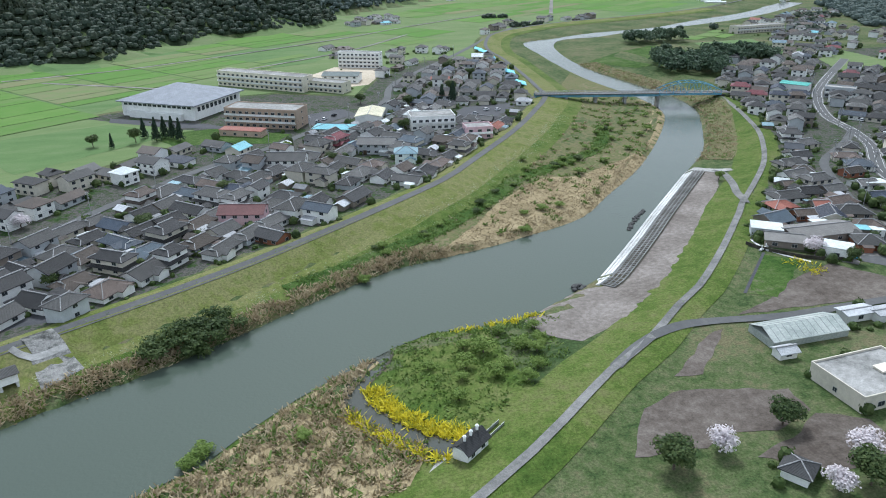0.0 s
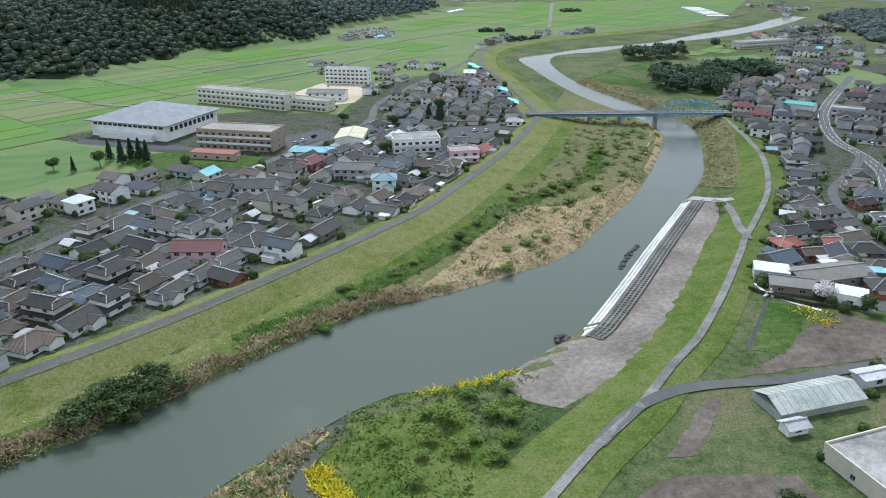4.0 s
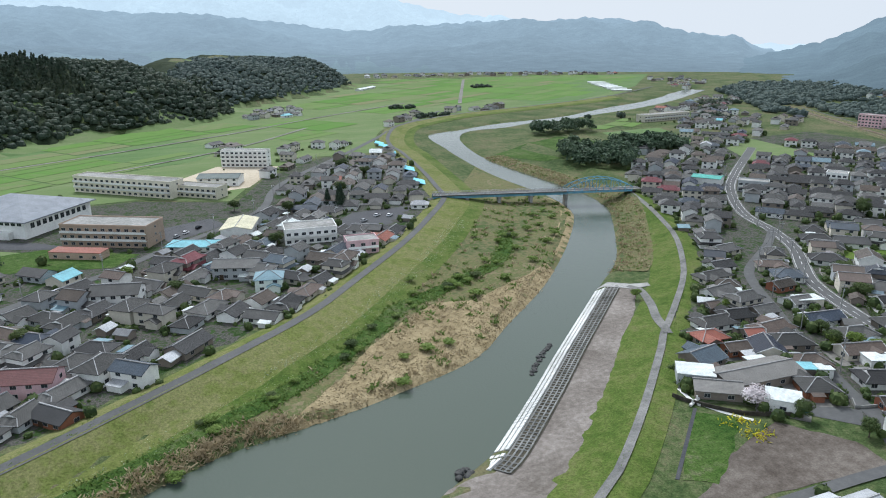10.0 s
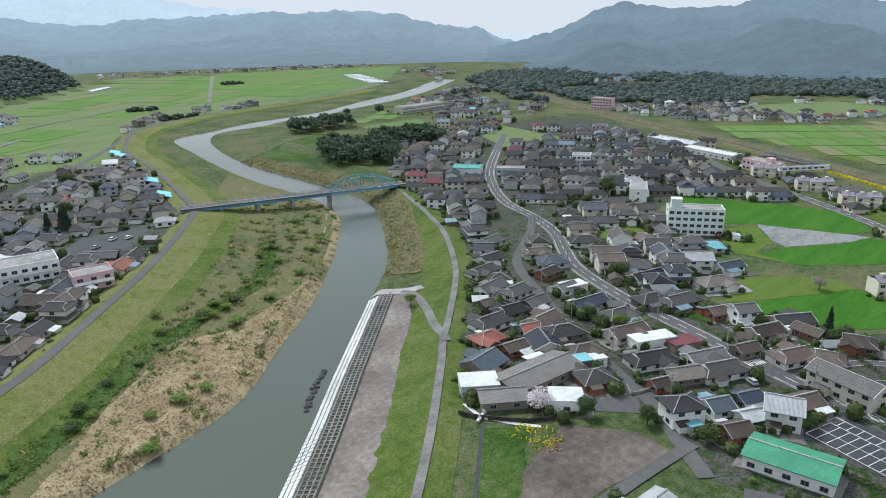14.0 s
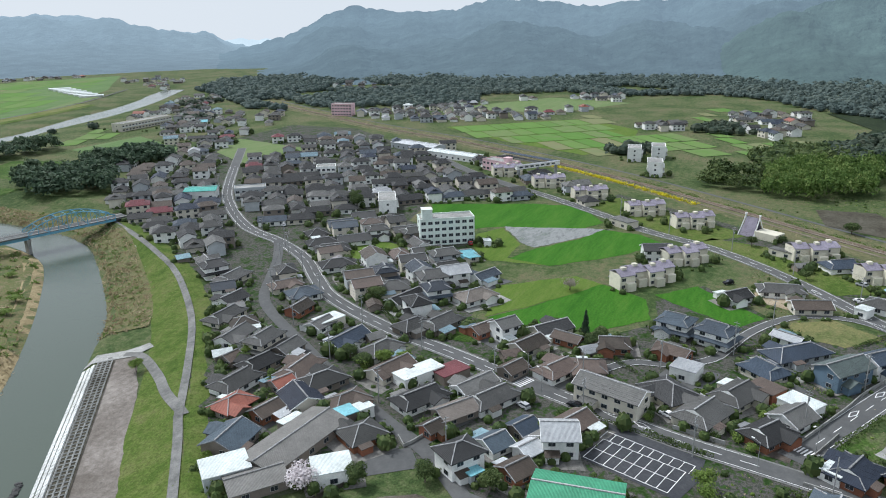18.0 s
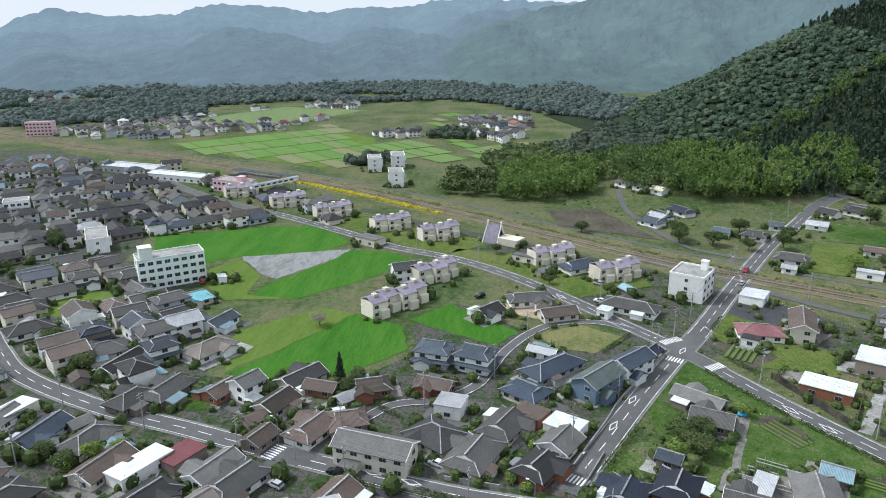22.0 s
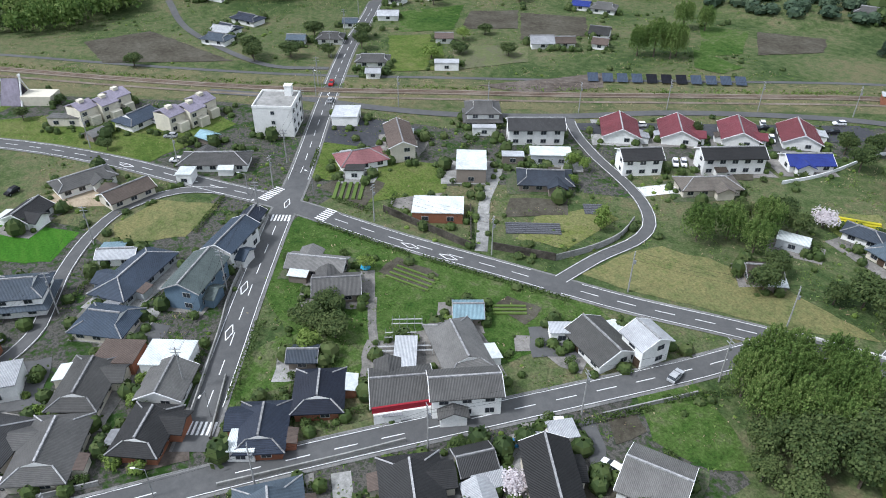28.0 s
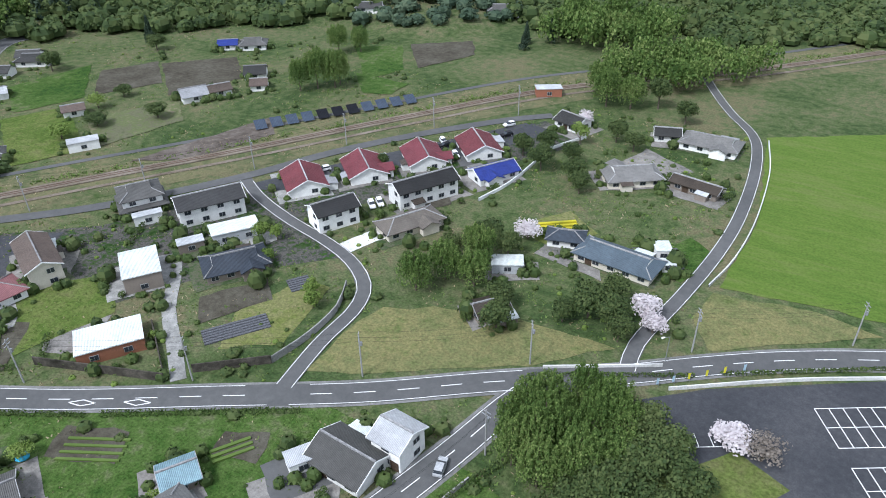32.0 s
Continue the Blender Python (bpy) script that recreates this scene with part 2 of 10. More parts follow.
RIGHT_CREST = [(-90, 20), (-20, 52), (20, 69), (40, 78.7), (53, 85.6), (64.7, 92.7), (84, 105), (101, 113.6), (119.3, 126), (133, 134), (157.4, 153),
               (186.5, 178), (195, 186), (214, 201), (245, 228), (276, 264), (292.5, 290), (310, 322), (323, 350), (345, 395), (352, 450), (368, 520),
               (392, 580), (430, 615), (480, 632), (540, 650), (620, 680), (780, 750), (930, 840)]
WATER_Z = -6.0


def rise(y):
    """Lift of the river above the bridge, set so its water shows in the camera's view."""
    s = np.clip((np.asarray(y, float) - 440) / 190, 0, 1)
    return 4.6 * s * s * (3 - 2 * s)


def smooth_line(pts, step=4.0):
    """A Catmull-Rom line through the points."""
    p = np.array(pts, float)
    p = np.vstack([2 * p[0] - p[1], p, 2 * p[-1] - p[-2]])
    out = []
    for i in range(1, len(p) - 2):
        n = max(1, int(np.linalg.norm(p[i + 1] - p[i]) / step))
        t = (np.arange(n) / n)[:, None]
        out.append(0.5 * (2 * p[i] + (p[i + 1] - p[i - 1]) * t + (2 * p[i - 1] - 5 * p[i] + 4 * p[i + 1] - p[i + 2]) * t**2
                          + (3 * p[i] - p[i - 1] - 3 * p[i + 1] + p[i + 2]) * t**3))
    return np.vstack([*out, p[-2][None]])


def side_dist(q, line):
    """Signed distance of points q from a line (positive on its left)."""
    a, b = line[:-1], line[1:]
    d = b - a
    best, sign = np.full(len(q), 1e9), np.ones(len(q))
    for i in range(len(a)):
        w = q - a[i]
        t = np.clip((w @ d[i]) / (d[i] @ d[i]), 0, 1)
        e = w - t[:, None] * d[i]
        r = np.hypot(e[:, 0], e[:, 1])
        near = r < best
        best[near] = r[near]
        sign[near] = np.sign(d[i][0] * w[near, 1] - d[i][1] * w[near, 0])
    return best * np.where(sign == 0, 1, sign)


def inside(q, poly):
    x, y = q[:, 0], q[:, 1]
    r = np.zeros(len(q), bool)
    for (x0, y0), (x1, y1) in zip(poly, [*poly[1:], poly[0]]):
        r ^= ((y0 > y) != (y1 > y)) & (x < (x1 - x0) * (y - y0) / ((y1 - y0) or 1e-9) + x0)
    return r


LW, RW, LC, RC = (smooth_line(p, 9) for p in (LEFT_WATER, RIGHT_WATER, LEFT_CREST, RIGHT_CREST))


def value_noise(x, y):
    """Cheap smooth noise from sines."""
    return (np.sin(x * 1.0 + 1.3 * np.sin(y * 0.7)) + np.sin(y * 1.1 + 1.7 * np.sin(x * 0.6 + 1)) + 0.5 * np.sin(2.3 * x + 1.9 * y)) / 2.5


# wooded hills: centre, radii, turn, height
HILLS = [(760, -330, 300, 260, 0, 150), (545, -75, 75, 95, 0, 10), (575, -200, 90, 90, 0, 26),
         (420, -420, 200, 110, 35, 34), (440, -330, 130, 90, -40, 20)]
# long wooded hills: the line of their foot, height and width of the slope
FOOT_A = [(-700, 600), (-300, 622), (-99, 645), (-50, 660), (-6, 725), (38, 762), (100, 792), (160, 838), (192, 880), (205, 950), (170, 1050), (60, 1150), (-200, 1250), (-700, 1300)]
FOOT_B = [(140, 960), (215, 955), (337, 1078), (420, 1165), (462, 1232), (470, 1290), (400, 1400), (200, 1480), (60, 1300)]
LONG_HILLS = [(FOOT_A, 60, 165), (FOOT_B, 50, 120)]


def edge_dist(q, poly):
    """Distance of points from a closed outline."""
    p = np.array(poly, float)
    best = np.full(len(q), 1e9)
    for a, b in zip(p, np.roll(p, -1, 0)):
        d = b - a
        w = q - a
        t = np.clip((w @ d) / (d @ d), 0, 1)
        best = np.minimum(best, np.hypot(*(w - t[:, None] * d).T))
    return best


def height(q):
    """Ground height at an array of places."""
    q = np.asarray(q, float)
    far = np.hypot(q[:, 0] - 100, q[:, 1] - 50)
    z = -64 * np.clip((far - 1300) / 3300, 0, 2) - 190 * np.clip((far - 3000) / 3300, 0, 2) ** 2
    for x, y, a, b, turn, h in HILLS:
        c, s = math.cos(radians(turn)), math.sin(radians(turn))
        dx, dy = q[:, 0] - x, q[:, 1] - y
        u, v = (dx * c + dy * s) / a, (-dx * s + dy * c) / b
        r = np.sqrt(u * u + v * v) + 0.10 * value_noise(q[:, 0] / 60, q[:, 1] / 60)
        z = np.where(r < 1, np.maximum(z, h * np.clip(1 - r, 0, 1) ** (0.75 if h < 100 else 1.0) * (1 + 0.12 * value_noise(q[:, 0] / 90 + 3, q[:, 1] / 90))), z)
    for foot, h, wide in LONG_HILLS:
        box_in = (q[:, 1] > 580) & (q[:, 0] < 500)
        p = q[box_in]
        if len(p):
            p = p[:] + 7 * np.stack([value_noise(p[:, 1] / 23, p[:, 0] / 31), value_noise(p[:, 0] / 27 + 4, p[:, 1] / 21)], 1)
            d = np.where(inside(p, foot), edge_dist(p, foot), 0)
            up = h * np.sin(np.clip(d / wide, 0, 1) * math.pi / 2) ** 0.9 * (1 + 0.10 * value_noise(p[:, 0] / 55, p[:, 1] / 70) + 0.07 * value_noise(p[:, 0] / 24 + 9, p[:, 1] / 21))
            z[box_in] = np.maximum(z[box_in], up)
    near = (q[:, 0] > -130) & (q[:, 0] < 940) & (q[:, 1] > 10) & (q[:, 1] < 930)
    p = q[near]
    if len(p):
        dl, dr = side_dist(p, LW), side_dist(p, RW)
        cl, cr = side_dist(p, LC), side_dist(p, RC)
        zz = z[near]
        wet = (dl < 0) & (dr > 0)
        left = (dl >= 0) & (cl <= 0)
        right = (dr <= 0) & (cr >= 0)
        u = np.abs(dl) / (np.abs(dl) + np.abs(cl) + 1e-6)
        span = np.abs(dl) + np.abs(cl)
        up = rise(p[:, 1])
        k = 1 - up / 4.6
        lz = np.interp(u, [0, 0.05, 0.10, 0.45, 0.62, 1.0], [-6.8, -5.4, -4.3, -3.2, -2.6, 2.0])
        lz = lz + up * np.interp(u, [0, 0.05, 0.62, 1.0], [1, 0.9, 0.6, 0])
        zz = np.where(left, lz, zz)
        u = np.abs(dr) / (np.abs(dr) + np.abs(cr) + 1e-6)
        rz = np.interp(u, [0, 0.06, 0.12, 0.5, 0.62, 1.0], [-6.8, -5.5, -4.4, -3.4, -2.8, 0.9])
        rz = np.where(k > 0, rz * k, 0) + (1 - k) * np.interp(u, [0, 0.06, 1.0], [-2.2, -1.15, -0.5])
        zz = np.where(right, rz, zz)
        zz = np.where(wet, -7.0 + up - np.minimum(1.5, np.minimum(np.abs(dl), np.abs(dr)) * 0.2), zz)
        out_l = (cl > 0) & (dl > 0)
        zz = np.where(out_l, np.maximum(zz, np.interp(cl, [0, 2.5, 9], [2.0, 1.9, 0.0])), zz)
        out_r = (cr < 0) & (dr < 0)
        zz = np.where(out_r, np.maximum(zz, np.interp(-cr, [0, 2.5, 9], [0.9, 0.85, 0.0]) * k), zz)
        z[near] = zz
    return z


def hz(x, y):
    """Ground height at one place, from the ground's own grid."""
    i, j = int(np.searchsorted(gx, x)) - 1, int(np.searchsorted(gy, y)) - 1
    u, v = (x - gx[i]) / (gx[i + 1] - gx[i]), (y - gy[j]) / (gy[j + 1] - gy[j])
    g = GZ.reshape(ny, nx)
    return float((g[j, i] * (1 - u) + g[j, i + 1] * u) * (1 - v) + (g[j + 1, i] * (1 - u) + g[j + 1, i + 1] * u) * v)


def spaced(lo, hi, step, far, grow=1.12):
    a = list(np.arange(lo, hi + step, step))
    s = step
    while a[-1] < far:
        s *= grow
        a.append(a[-1] + s)
    s = step
    while a[0] > -far:
        s *= grow
        a.insert(0, a[0] - s)
    return np.array(a)


def mesh_of(name, verts, faces, material, smooth=False):
    me = bpy.data.meshes.new(name)
    me.from_pydata([tuple(map(float, v)) for v in verts], [], faces)
    me.materials.append(material)
    if smooth:
        for p in me.polygons:
            p.use_smooth = True
    me.update()
    return me


gx, gy = spaced(-130, 720, 5.0, 4600), spaced(-330, 800, 5.0, 4600)
XX, YY = np.meshgrid(gx, gy)
GQ = np.stack([XX.ravel(), YY.ravel()], 1)
GZ = height(GQ)
nx, ny = len(gx), len(gy)
cells = [(j * nx + i, j * nx + i + 1, (j + 1) * nx + i + 1, (j + 1) * nx + i) for j in range(ny - 1) for i in range(nx - 1)]
ground = new("ground", mesh_of("ground", np.column_stack([GQ, GZ]), cells, M["ground"], True))
tagged(ground, "valley floor of mixed grass, weeds and bare earth", "ground", kind="structure")


ROUGH_EDGED = ("field", "bare_ground", "weed_patch", "reed_bed", "gravel_bank", "yard", "wetland", "garden_bed")


def sheet(name, poly, material, lift=0.05, step=6.0, label="", category="", kind="structure", flat=None):
    """A patch of ground cover that follows the ground inside an outline."""
    p = np.array(poly, float)
    lo, hi = p.min(0), p.max(0)
    bm = bmesh.new()
    edge = []
    for a, b in zip(p, np.roll(p, -1, 0)):
        k = max(1, int(np.linalg.norm(b - a) / (min(step, 2.5) if name in ROUGH_EDGED else step)))
        edge += [a + (b - a) * i / k for i in range(k)]
    if name in ROUGH_EDGED and len(p) < 60:
        e = np.array(edge)
        edge = list(e + 0.55 * np.stack([value_noise(e[:, 0] / 1.9, e[:, 1] / 1.9), value_noise(e[:, 1] / 1.7 + 5, e[:, 0] / 1.7)], 1))
    vs = [bm.verts.new((x, y, 0)) for x, y in edge]
    bm.faces.new(vs)
    if flat is None:
        for axis, n in ((0, (1, 0, 0)), (1, (0, 1, 0))):
            c = lo[axis] + step
            while c < hi[axis]:
                co = [0, 0, 0]
                co[axis] = c
                bmesh.ops.bisect_plane(bm, geom=bm.verts[:] + bm.edges[:] + bm.faces[:], plane_co=co, plane_no=n)
                c += step
        bmesh.ops.triangulate(bm, faces=bm.faces[:])
        zs = height([(v.co.x, v.co.y) for v in bm.verts])
        for v, z in zip(bm.verts, zs):
            v.co.z = z + lift
    else:
        bmesh.ops.triangulate(bm, faces=bm.faces[:])
        for v in bm.verts:
            v.co.z = flat
    bmesh.ops.recalc_face_normals(bm, faces=bm.faces[:])
    if bm.faces and sum(f.normal.z for f in bm.faces) < 0:
        bmesh.ops.reverse_faces(bm, faces=bm.faces[:])
    me = bpy.data.meshes.new(name)
    bm.to_mesh(me)
    bm.free()
    me.materials.append(material)
    ob = new(name, me)
    return tagged(ob, label, category or name.replace("_", " "), kind=kind)


def offset(line, d):
    """A line moved sideways by d (to its left)."""
    t = np.gradient(line, axis=0)
    t /= np.linalg.norm(t, axis=1)[:, None] + 1e-9
    return line + d * np.stack([-t[:, 1], t[:, 0]], 1)


def ribbon(name, pts, d0, d1, material, lift=0.08, step=4.0, label="", category="", thick=0.0, z=None, kind="structure", parent=None):
    """A strip between two offsets of a line, laid on the ground."""
    line = smooth_line(pts, step) if not isinstance(pts, np.ndarray) else pts
    a, b = offset(line, d0), offset(line, d1)
    n = len(line)
    k = max(1, int(abs(d1 - d0) / 4))
    rows = [a + (b - a) * i / k for i in range(k + 1)]
    q = np.vstack(rows)
    zz = height(q) if z is None else np.full(len(q), float(z))
    v = np.column_stack([q, zz + lift])
    f = [(r * n + i, r * n + i + 1, (r + 1) * n + i + 1, (r + 1) * n + i) for r in range(k) for i in range(n - 1)]
    if d1 < d0:
        f = [t[::-1] for t in f]
    if thick:
        m = len(v)
        v = np.vstack([v, v - (0, 0, thick)])
        f += [tuple(i + m for i in t[::-1]) for t in f]
        for e in (range(n), range(k * n, k * n + n)):
            e = list(e)
            f += [(e[i], e[i + 1], e[i + 1] + m, e[i] + m) for i in range(n - 1)]
    ob = new(name, mesh_of(name, v, f, material))
    if parent:
        ob.parent = parent
        return ob
    return tagged(ob, label, category or name.replace("_", " "), kind=kind)


# river
wq = np.vstack([offset(LW, 1.6), offset(RW, -1.6)[::-1]])
river = sheet("water", [tuple(p) for p in wq], M["water"], flat=WATER_Z, label="slow grey-green river with a rippled surface", category="river")
for v in river.data.vertices:
    v.co.z = WATER_Z + float(rise(v.co.y))

# ---------------------------------------------------------------- roads
ROADS = {
    "A": ([(520, 432), (412, 354), (372, 318.6), (342, 283), (329, 255), (313, 230), (294, 211), (279, 194), (264, 164), (255, 137), (248, 117),
           (241, 96), (233, 70), (229, 50), (224, 26), (216, -8), (209, -38), (205, -58), (200, -66)], 5.6),
    "B": ([(600, 330), (500, 232), (448, 161), (421, 126), (404, 106), (388, 77), (370, 56), (348, 36.7), (325, 20), (304.5, 4.7), (275.7, -12.5),
           (252, -28.5), (230, -43.5), (212, -58), (192, -73), (179, -84), (166, -94), (150, -104), (120, -120), (60, -150)], 5.6),
    "C": ([(235, 46), (254, 35), (272, 24.8), (296, 10.5), (304.5, 4.7), (321, -5.6), (344, -18.8), (366, -31.5), (397, -50), (416, -62), (437, -77), (450, -86), (473, -102), (496, -125), (503, -144)], 6.0),
    "D": ([(318, 15), (325, 27), (323, 41), (314, 50.5), (301, 58), (290, 62), (280, 66), (272, 75), (269, 87), (259.5, 95), (247, 103)], 3.6),
    "E": ([(243, -35), (246, -50), (247, -62), (250.6, -70), (259, -76), (270, -79.7), (286, -83), (301, -87.6), (312, -93)], 3.6),
    "E2": ([(392, 2), (372, -22), (350, -43), (332, -64), (314, -94), (302, -121), (287, -146), (269, -170), (258, -181)], 4.0),
    "F": ([(191, -73), (192.4, -84), (190, -102), (188, -124), (188, -146), (191, -175), (196.5, -197), (208, -214), (219, -233), (235, -264)], 3.4),
    "G": ([(329, 255), (308, 240), (289, 229), (272, 219), (261, 208), (244, 183.5), (229, 161), (216, 140), (206, 122), (195, 109), (186, 98)], 4.0),
    "H": ([(246, 110), (230, 116), (216, 122), (206, 126)], 3.0),
    "K": ([(509, -9.7), (469, -8.3), (432, -15), (406, -25), (393, -43)], 3.0),
    "N": ([(-120, 190), (-65, 239), (-32, 277), (2, 311), (37, 337), (62, 361), (96, 390), (121, 420), (147, 479), (227, 575), (328, 701), (420, 800)], 4.6),
}

# ---------------------------------------------------------------- building kit
def part_mesh(name, me, parent, m=None, label=""):
    ob = new(name, me)
    ob.parent = parent
    if m is not None:
        ob.matrix_basis = m
    if label:
        ob["label"] = label
    return ob


def to_mesh(name, bm, *mats):
    me = bpy.data.meshes.new(name)
    bmesh.ops.recalc_face_normals(bm, faces=bm.faces[:])
    bm.to_mesh(me)
    bm.free()
    for m in mats:
        me.materials.append(m)
    return me


def part(name, bm, material, parent, label="", m=None):
    return part_mesh(name, to_mesh(name, bm, material), parent, m, label)


def box(bm, x0, y0, z0, x1, y1, z1, mi=0):
    v = [bm.verts.new(c) for c in ((x0, y0, z0), (x1, y0, z0), (x1, y1, z0), (x0, y1, z0), (x0, y0, z1), (x1, y0, z1), (x1, y1, z1), (x0, y1, z1))]
    for f in ((3, 2, 1, 0), (4, 5, 6, 7), (0, 1, 5, 4), (1, 2, 6, 5), (2, 3, 7, 6), (3, 0, 4, 7)):
        bm.faces.new([v[i] for i in f]).material_index = mi


def slab(faces, thick):
    """A shell of the given faces, thickened downwards."""
    bm = bmesh.new()
    index = {}
    tops = []
    for f in faces:
        tops.append([index.setdefault(tuple(round(c, 4) for c in p), len(index)) for p in f])
    up = [bm.verts.new(p) for p in index]
    lo = [bm.verts.new((p[0], p[1], p[2] - thick)) for p in index]
    count = {}
    for f in tops:
        bm.faces.new([up[i] for i in f])
        bm.faces.new([lo[i] for i in reversed(f)])
        for a, b in zip(f, f[1:] + f[:1]):
            count[(a, b)] = count.get((a, b), 0) + 1
    for a, b in count:
        if (b, a) not in count:
            bm.faces.new([up[b], up[a], lo[a], lo[b]])
    return bm


def rod(bm, a, b, r0, r1=None, n=6):
    """A tapered rod between two places."""
    a, b = Vector(a), Vector(b)
    r1 = r0 if r1 is None else r1
    q = (b - a).to_track_quat("Z", "Y").to_matrix()
    ra = [bm.verts.new(a + q @ Vector((r0 * math.cos(t), r0 * math.sin(t), 0))) for t in (i * math.tau / n for i in range(n))]
    rb = [bm.verts.new(b + q @ Vector((r1 * math.cos(t), r1 * math.sin(t), 0))) for t in (i * math.tau / n for i in range(n))]
    for i in range(n):
        bm.faces.new([ra[i], ra[(i + 1) % n], rb[(i + 1) % n], rb[i]])
    bm.faces.new(ra[::-1])
    bm.faces.new(rb)


def tile(name, c, spread=0.5):
    lo, hi = tuple(v * 0.72 for v in c), tuple(min(0.9, v * 1.3) for v in c)
    return mat(name, [lo, c, hi], 1.3, rough=0.55, big=0.25, bump=0.35, spread=spread, stripes=("X", 0.27, 0.3), spec=0.2, grain=0.1, lo=0.25, hi=0.75)


ROOF = {
    "slate": tile("slate_grey_roof_tile", (0.072, 0.071, 0.067)), "dark": tile("dark_grey_roof_tile", (0.036, 0.036, 0.036)),
    "grey": tile("light_grey_roof_tile", (0.135, 0.133, 0.125)), "blue": tile("blue_grey_roof_tile", (0.062, 0.078, 0.098)),
    "navy": tile("navy_roof_tile", (0.035, 0.045, 0.066)), "brown": tile("brown_roof_tile", (0.092, 0.072, 0.058)),
    "red": tile("maroon_metal_roof", (0.155, 0.042, 0.05), 0.08), "pink": tile("faded_red_roof", (0.27, 0.12, 0.125)),
    "pale": tile("pale_grey_metal_roof", (0.38, 0.39, 0.40)), "white": tile("white_metal_roof", (0.66, 0.70, 0.68), 0.05),
    "green": tile("grey_green_roof", (0.13, 0.16, 0.15)), "teal": tile("faded_blue_metal_roof", (0.17, 0.25, 0.29)), "jade": tile("bright_teal_metal_roof", (0.10, 0.40, 0.34), 0.05),
    "tan": tile("brownish_grey_roof", (0.15, 0.132, 0.112)), "royal": tile("royal_blue_roof", (0.025, 0.04, 0.21), 0.05),
    "lilac": tile("lilac_grey_roof", (0.27, 0.245, 0.30), 0.08), "aqua": tile("aqua_blue_roof", (0.22, 0.50, 0.56), 0.05), "lawn": tile("green_metal_roof", (0.075, 0.30, 0.17), 0.05),
    "gym": tile("pale_steel_hall_roof", (0.25, 0.27, 0.30), 0.02),
    "weathered": tile("weathered_corrugated_roof", (0.19, 0.182, 0.168), 0.1), "cream": tile("cream_metal_roof", (0.62, 0.58, 0.40), 0.05), "brick": tile("red_brown_roof", (0.27, 0.10, 0.07), 0.1),
}


def plaster(name, c, spread=0.12):
    return mat(name, [tuple(v * 0.8 for v in c), c, tuple(min(0.85, v * 1.1) for v in c)], 0.7, rough=0.85, big=0.2, spread=spread, lo=0.25, hi=0.75, grain=0.08)


WALL = {"white": plaster("white_render", (0.76, 0.76, 0.73)), "cream": plaster("cream_render", (0.60, 0.56, 0.47)), "grey": plaster("grey_siding", (0.42, 0.44, 0.45)),
        "brick": plaster("red_brown_boards", (0.26, 0.115, 0.07)), "wood": plaster("weathered_boards", (0.22, 0.19, 0.16)), "beige": plaster("beige_render", (0.60, 0.565, 0.46)),
        "slateblue": plaster("slate_blue_siding", (0.12, 0.17, 0.22)), "pinkw": plaster("pale_pink_render", (0.62, 0.43, 0.45)), "tan": plaster("brown_panel", (0.40, 0.31, 0.24)), "mint": plaster("pale_green_render", (0.66, 0.72, 0.66))}
FILL_WALLS = ["white", "white", "cream", "white", "cream", "wood", "grey", "white"]
FILL_ROOFS = ["slate", "slate", "dark", "dark", "grey", "dark", "slate", "dark", "blue", "brown", "slate", "dark", "brown", "navy"]


def glass_material():
    m = bpy.data.materials.new("window_glass")
    m.use_nodes = True
    b = m.node_tree.nodes["Principled BSDF"]
    b.inputs["Base Color"].default_value = (0.035, 0.042, 0.05, 1)
    b.inputs["Roughness"].default_value = 0.06
    return m


M["glass"] = glass_material()
M["sash"] = mat("aluminium_sash", [(0.45, 0.45, 0.44), (0.55, 0.55, 0.54)], 3, rough=0.4, metal=0.4)
M["ridge"] = mat("ridge_tile_mortar", [(0.16, 0.16, 0.165), (0.28, 0.28, 0.28), (0.42, 0.42, 0.41)], 2.0, spread=0.3)
M["steel"] = mat("galvanised_steel", [(0.30, 0.31, 0.32), (0.42, 0.43, 0.44)], 2, rough=0.45, metal=0.6)
M["bark"] = mat("tree_bark", [(0.06, 0.045, 0.035), (0.11, 0.09, 0.07), (0.16, 0.135, 0.11)], 4, bump=0.4)
M["dark_wood"] = mat("dark_stained_wood", [(0.05, 0.035, 0.025), (0.09, 0.065, 0.045)], 3)
CACHE = {}


def cached(key, make):
    if key not in CACHE:
        CACHE[key] = make()
    return CACHE[key]


def window_mesh(w, h):
    def make():
        bm = bmesh.new()
        box(bm, -w / 2, -0.05, 0, w / 2, 0.06, h, 0)
        box(bm, -w / 2 + 0.08, 0.055, 0.08, -0.03, 0.075, h - 0.08, 1)
        box(bm, 0.03, 0.055, 0.08, w / 2 - 0.08, 0.075, h - 0.08, 1)
        return to_mesh("window", bm, M["sash"], M["glass"])
    return cached(("win", w, h), make)


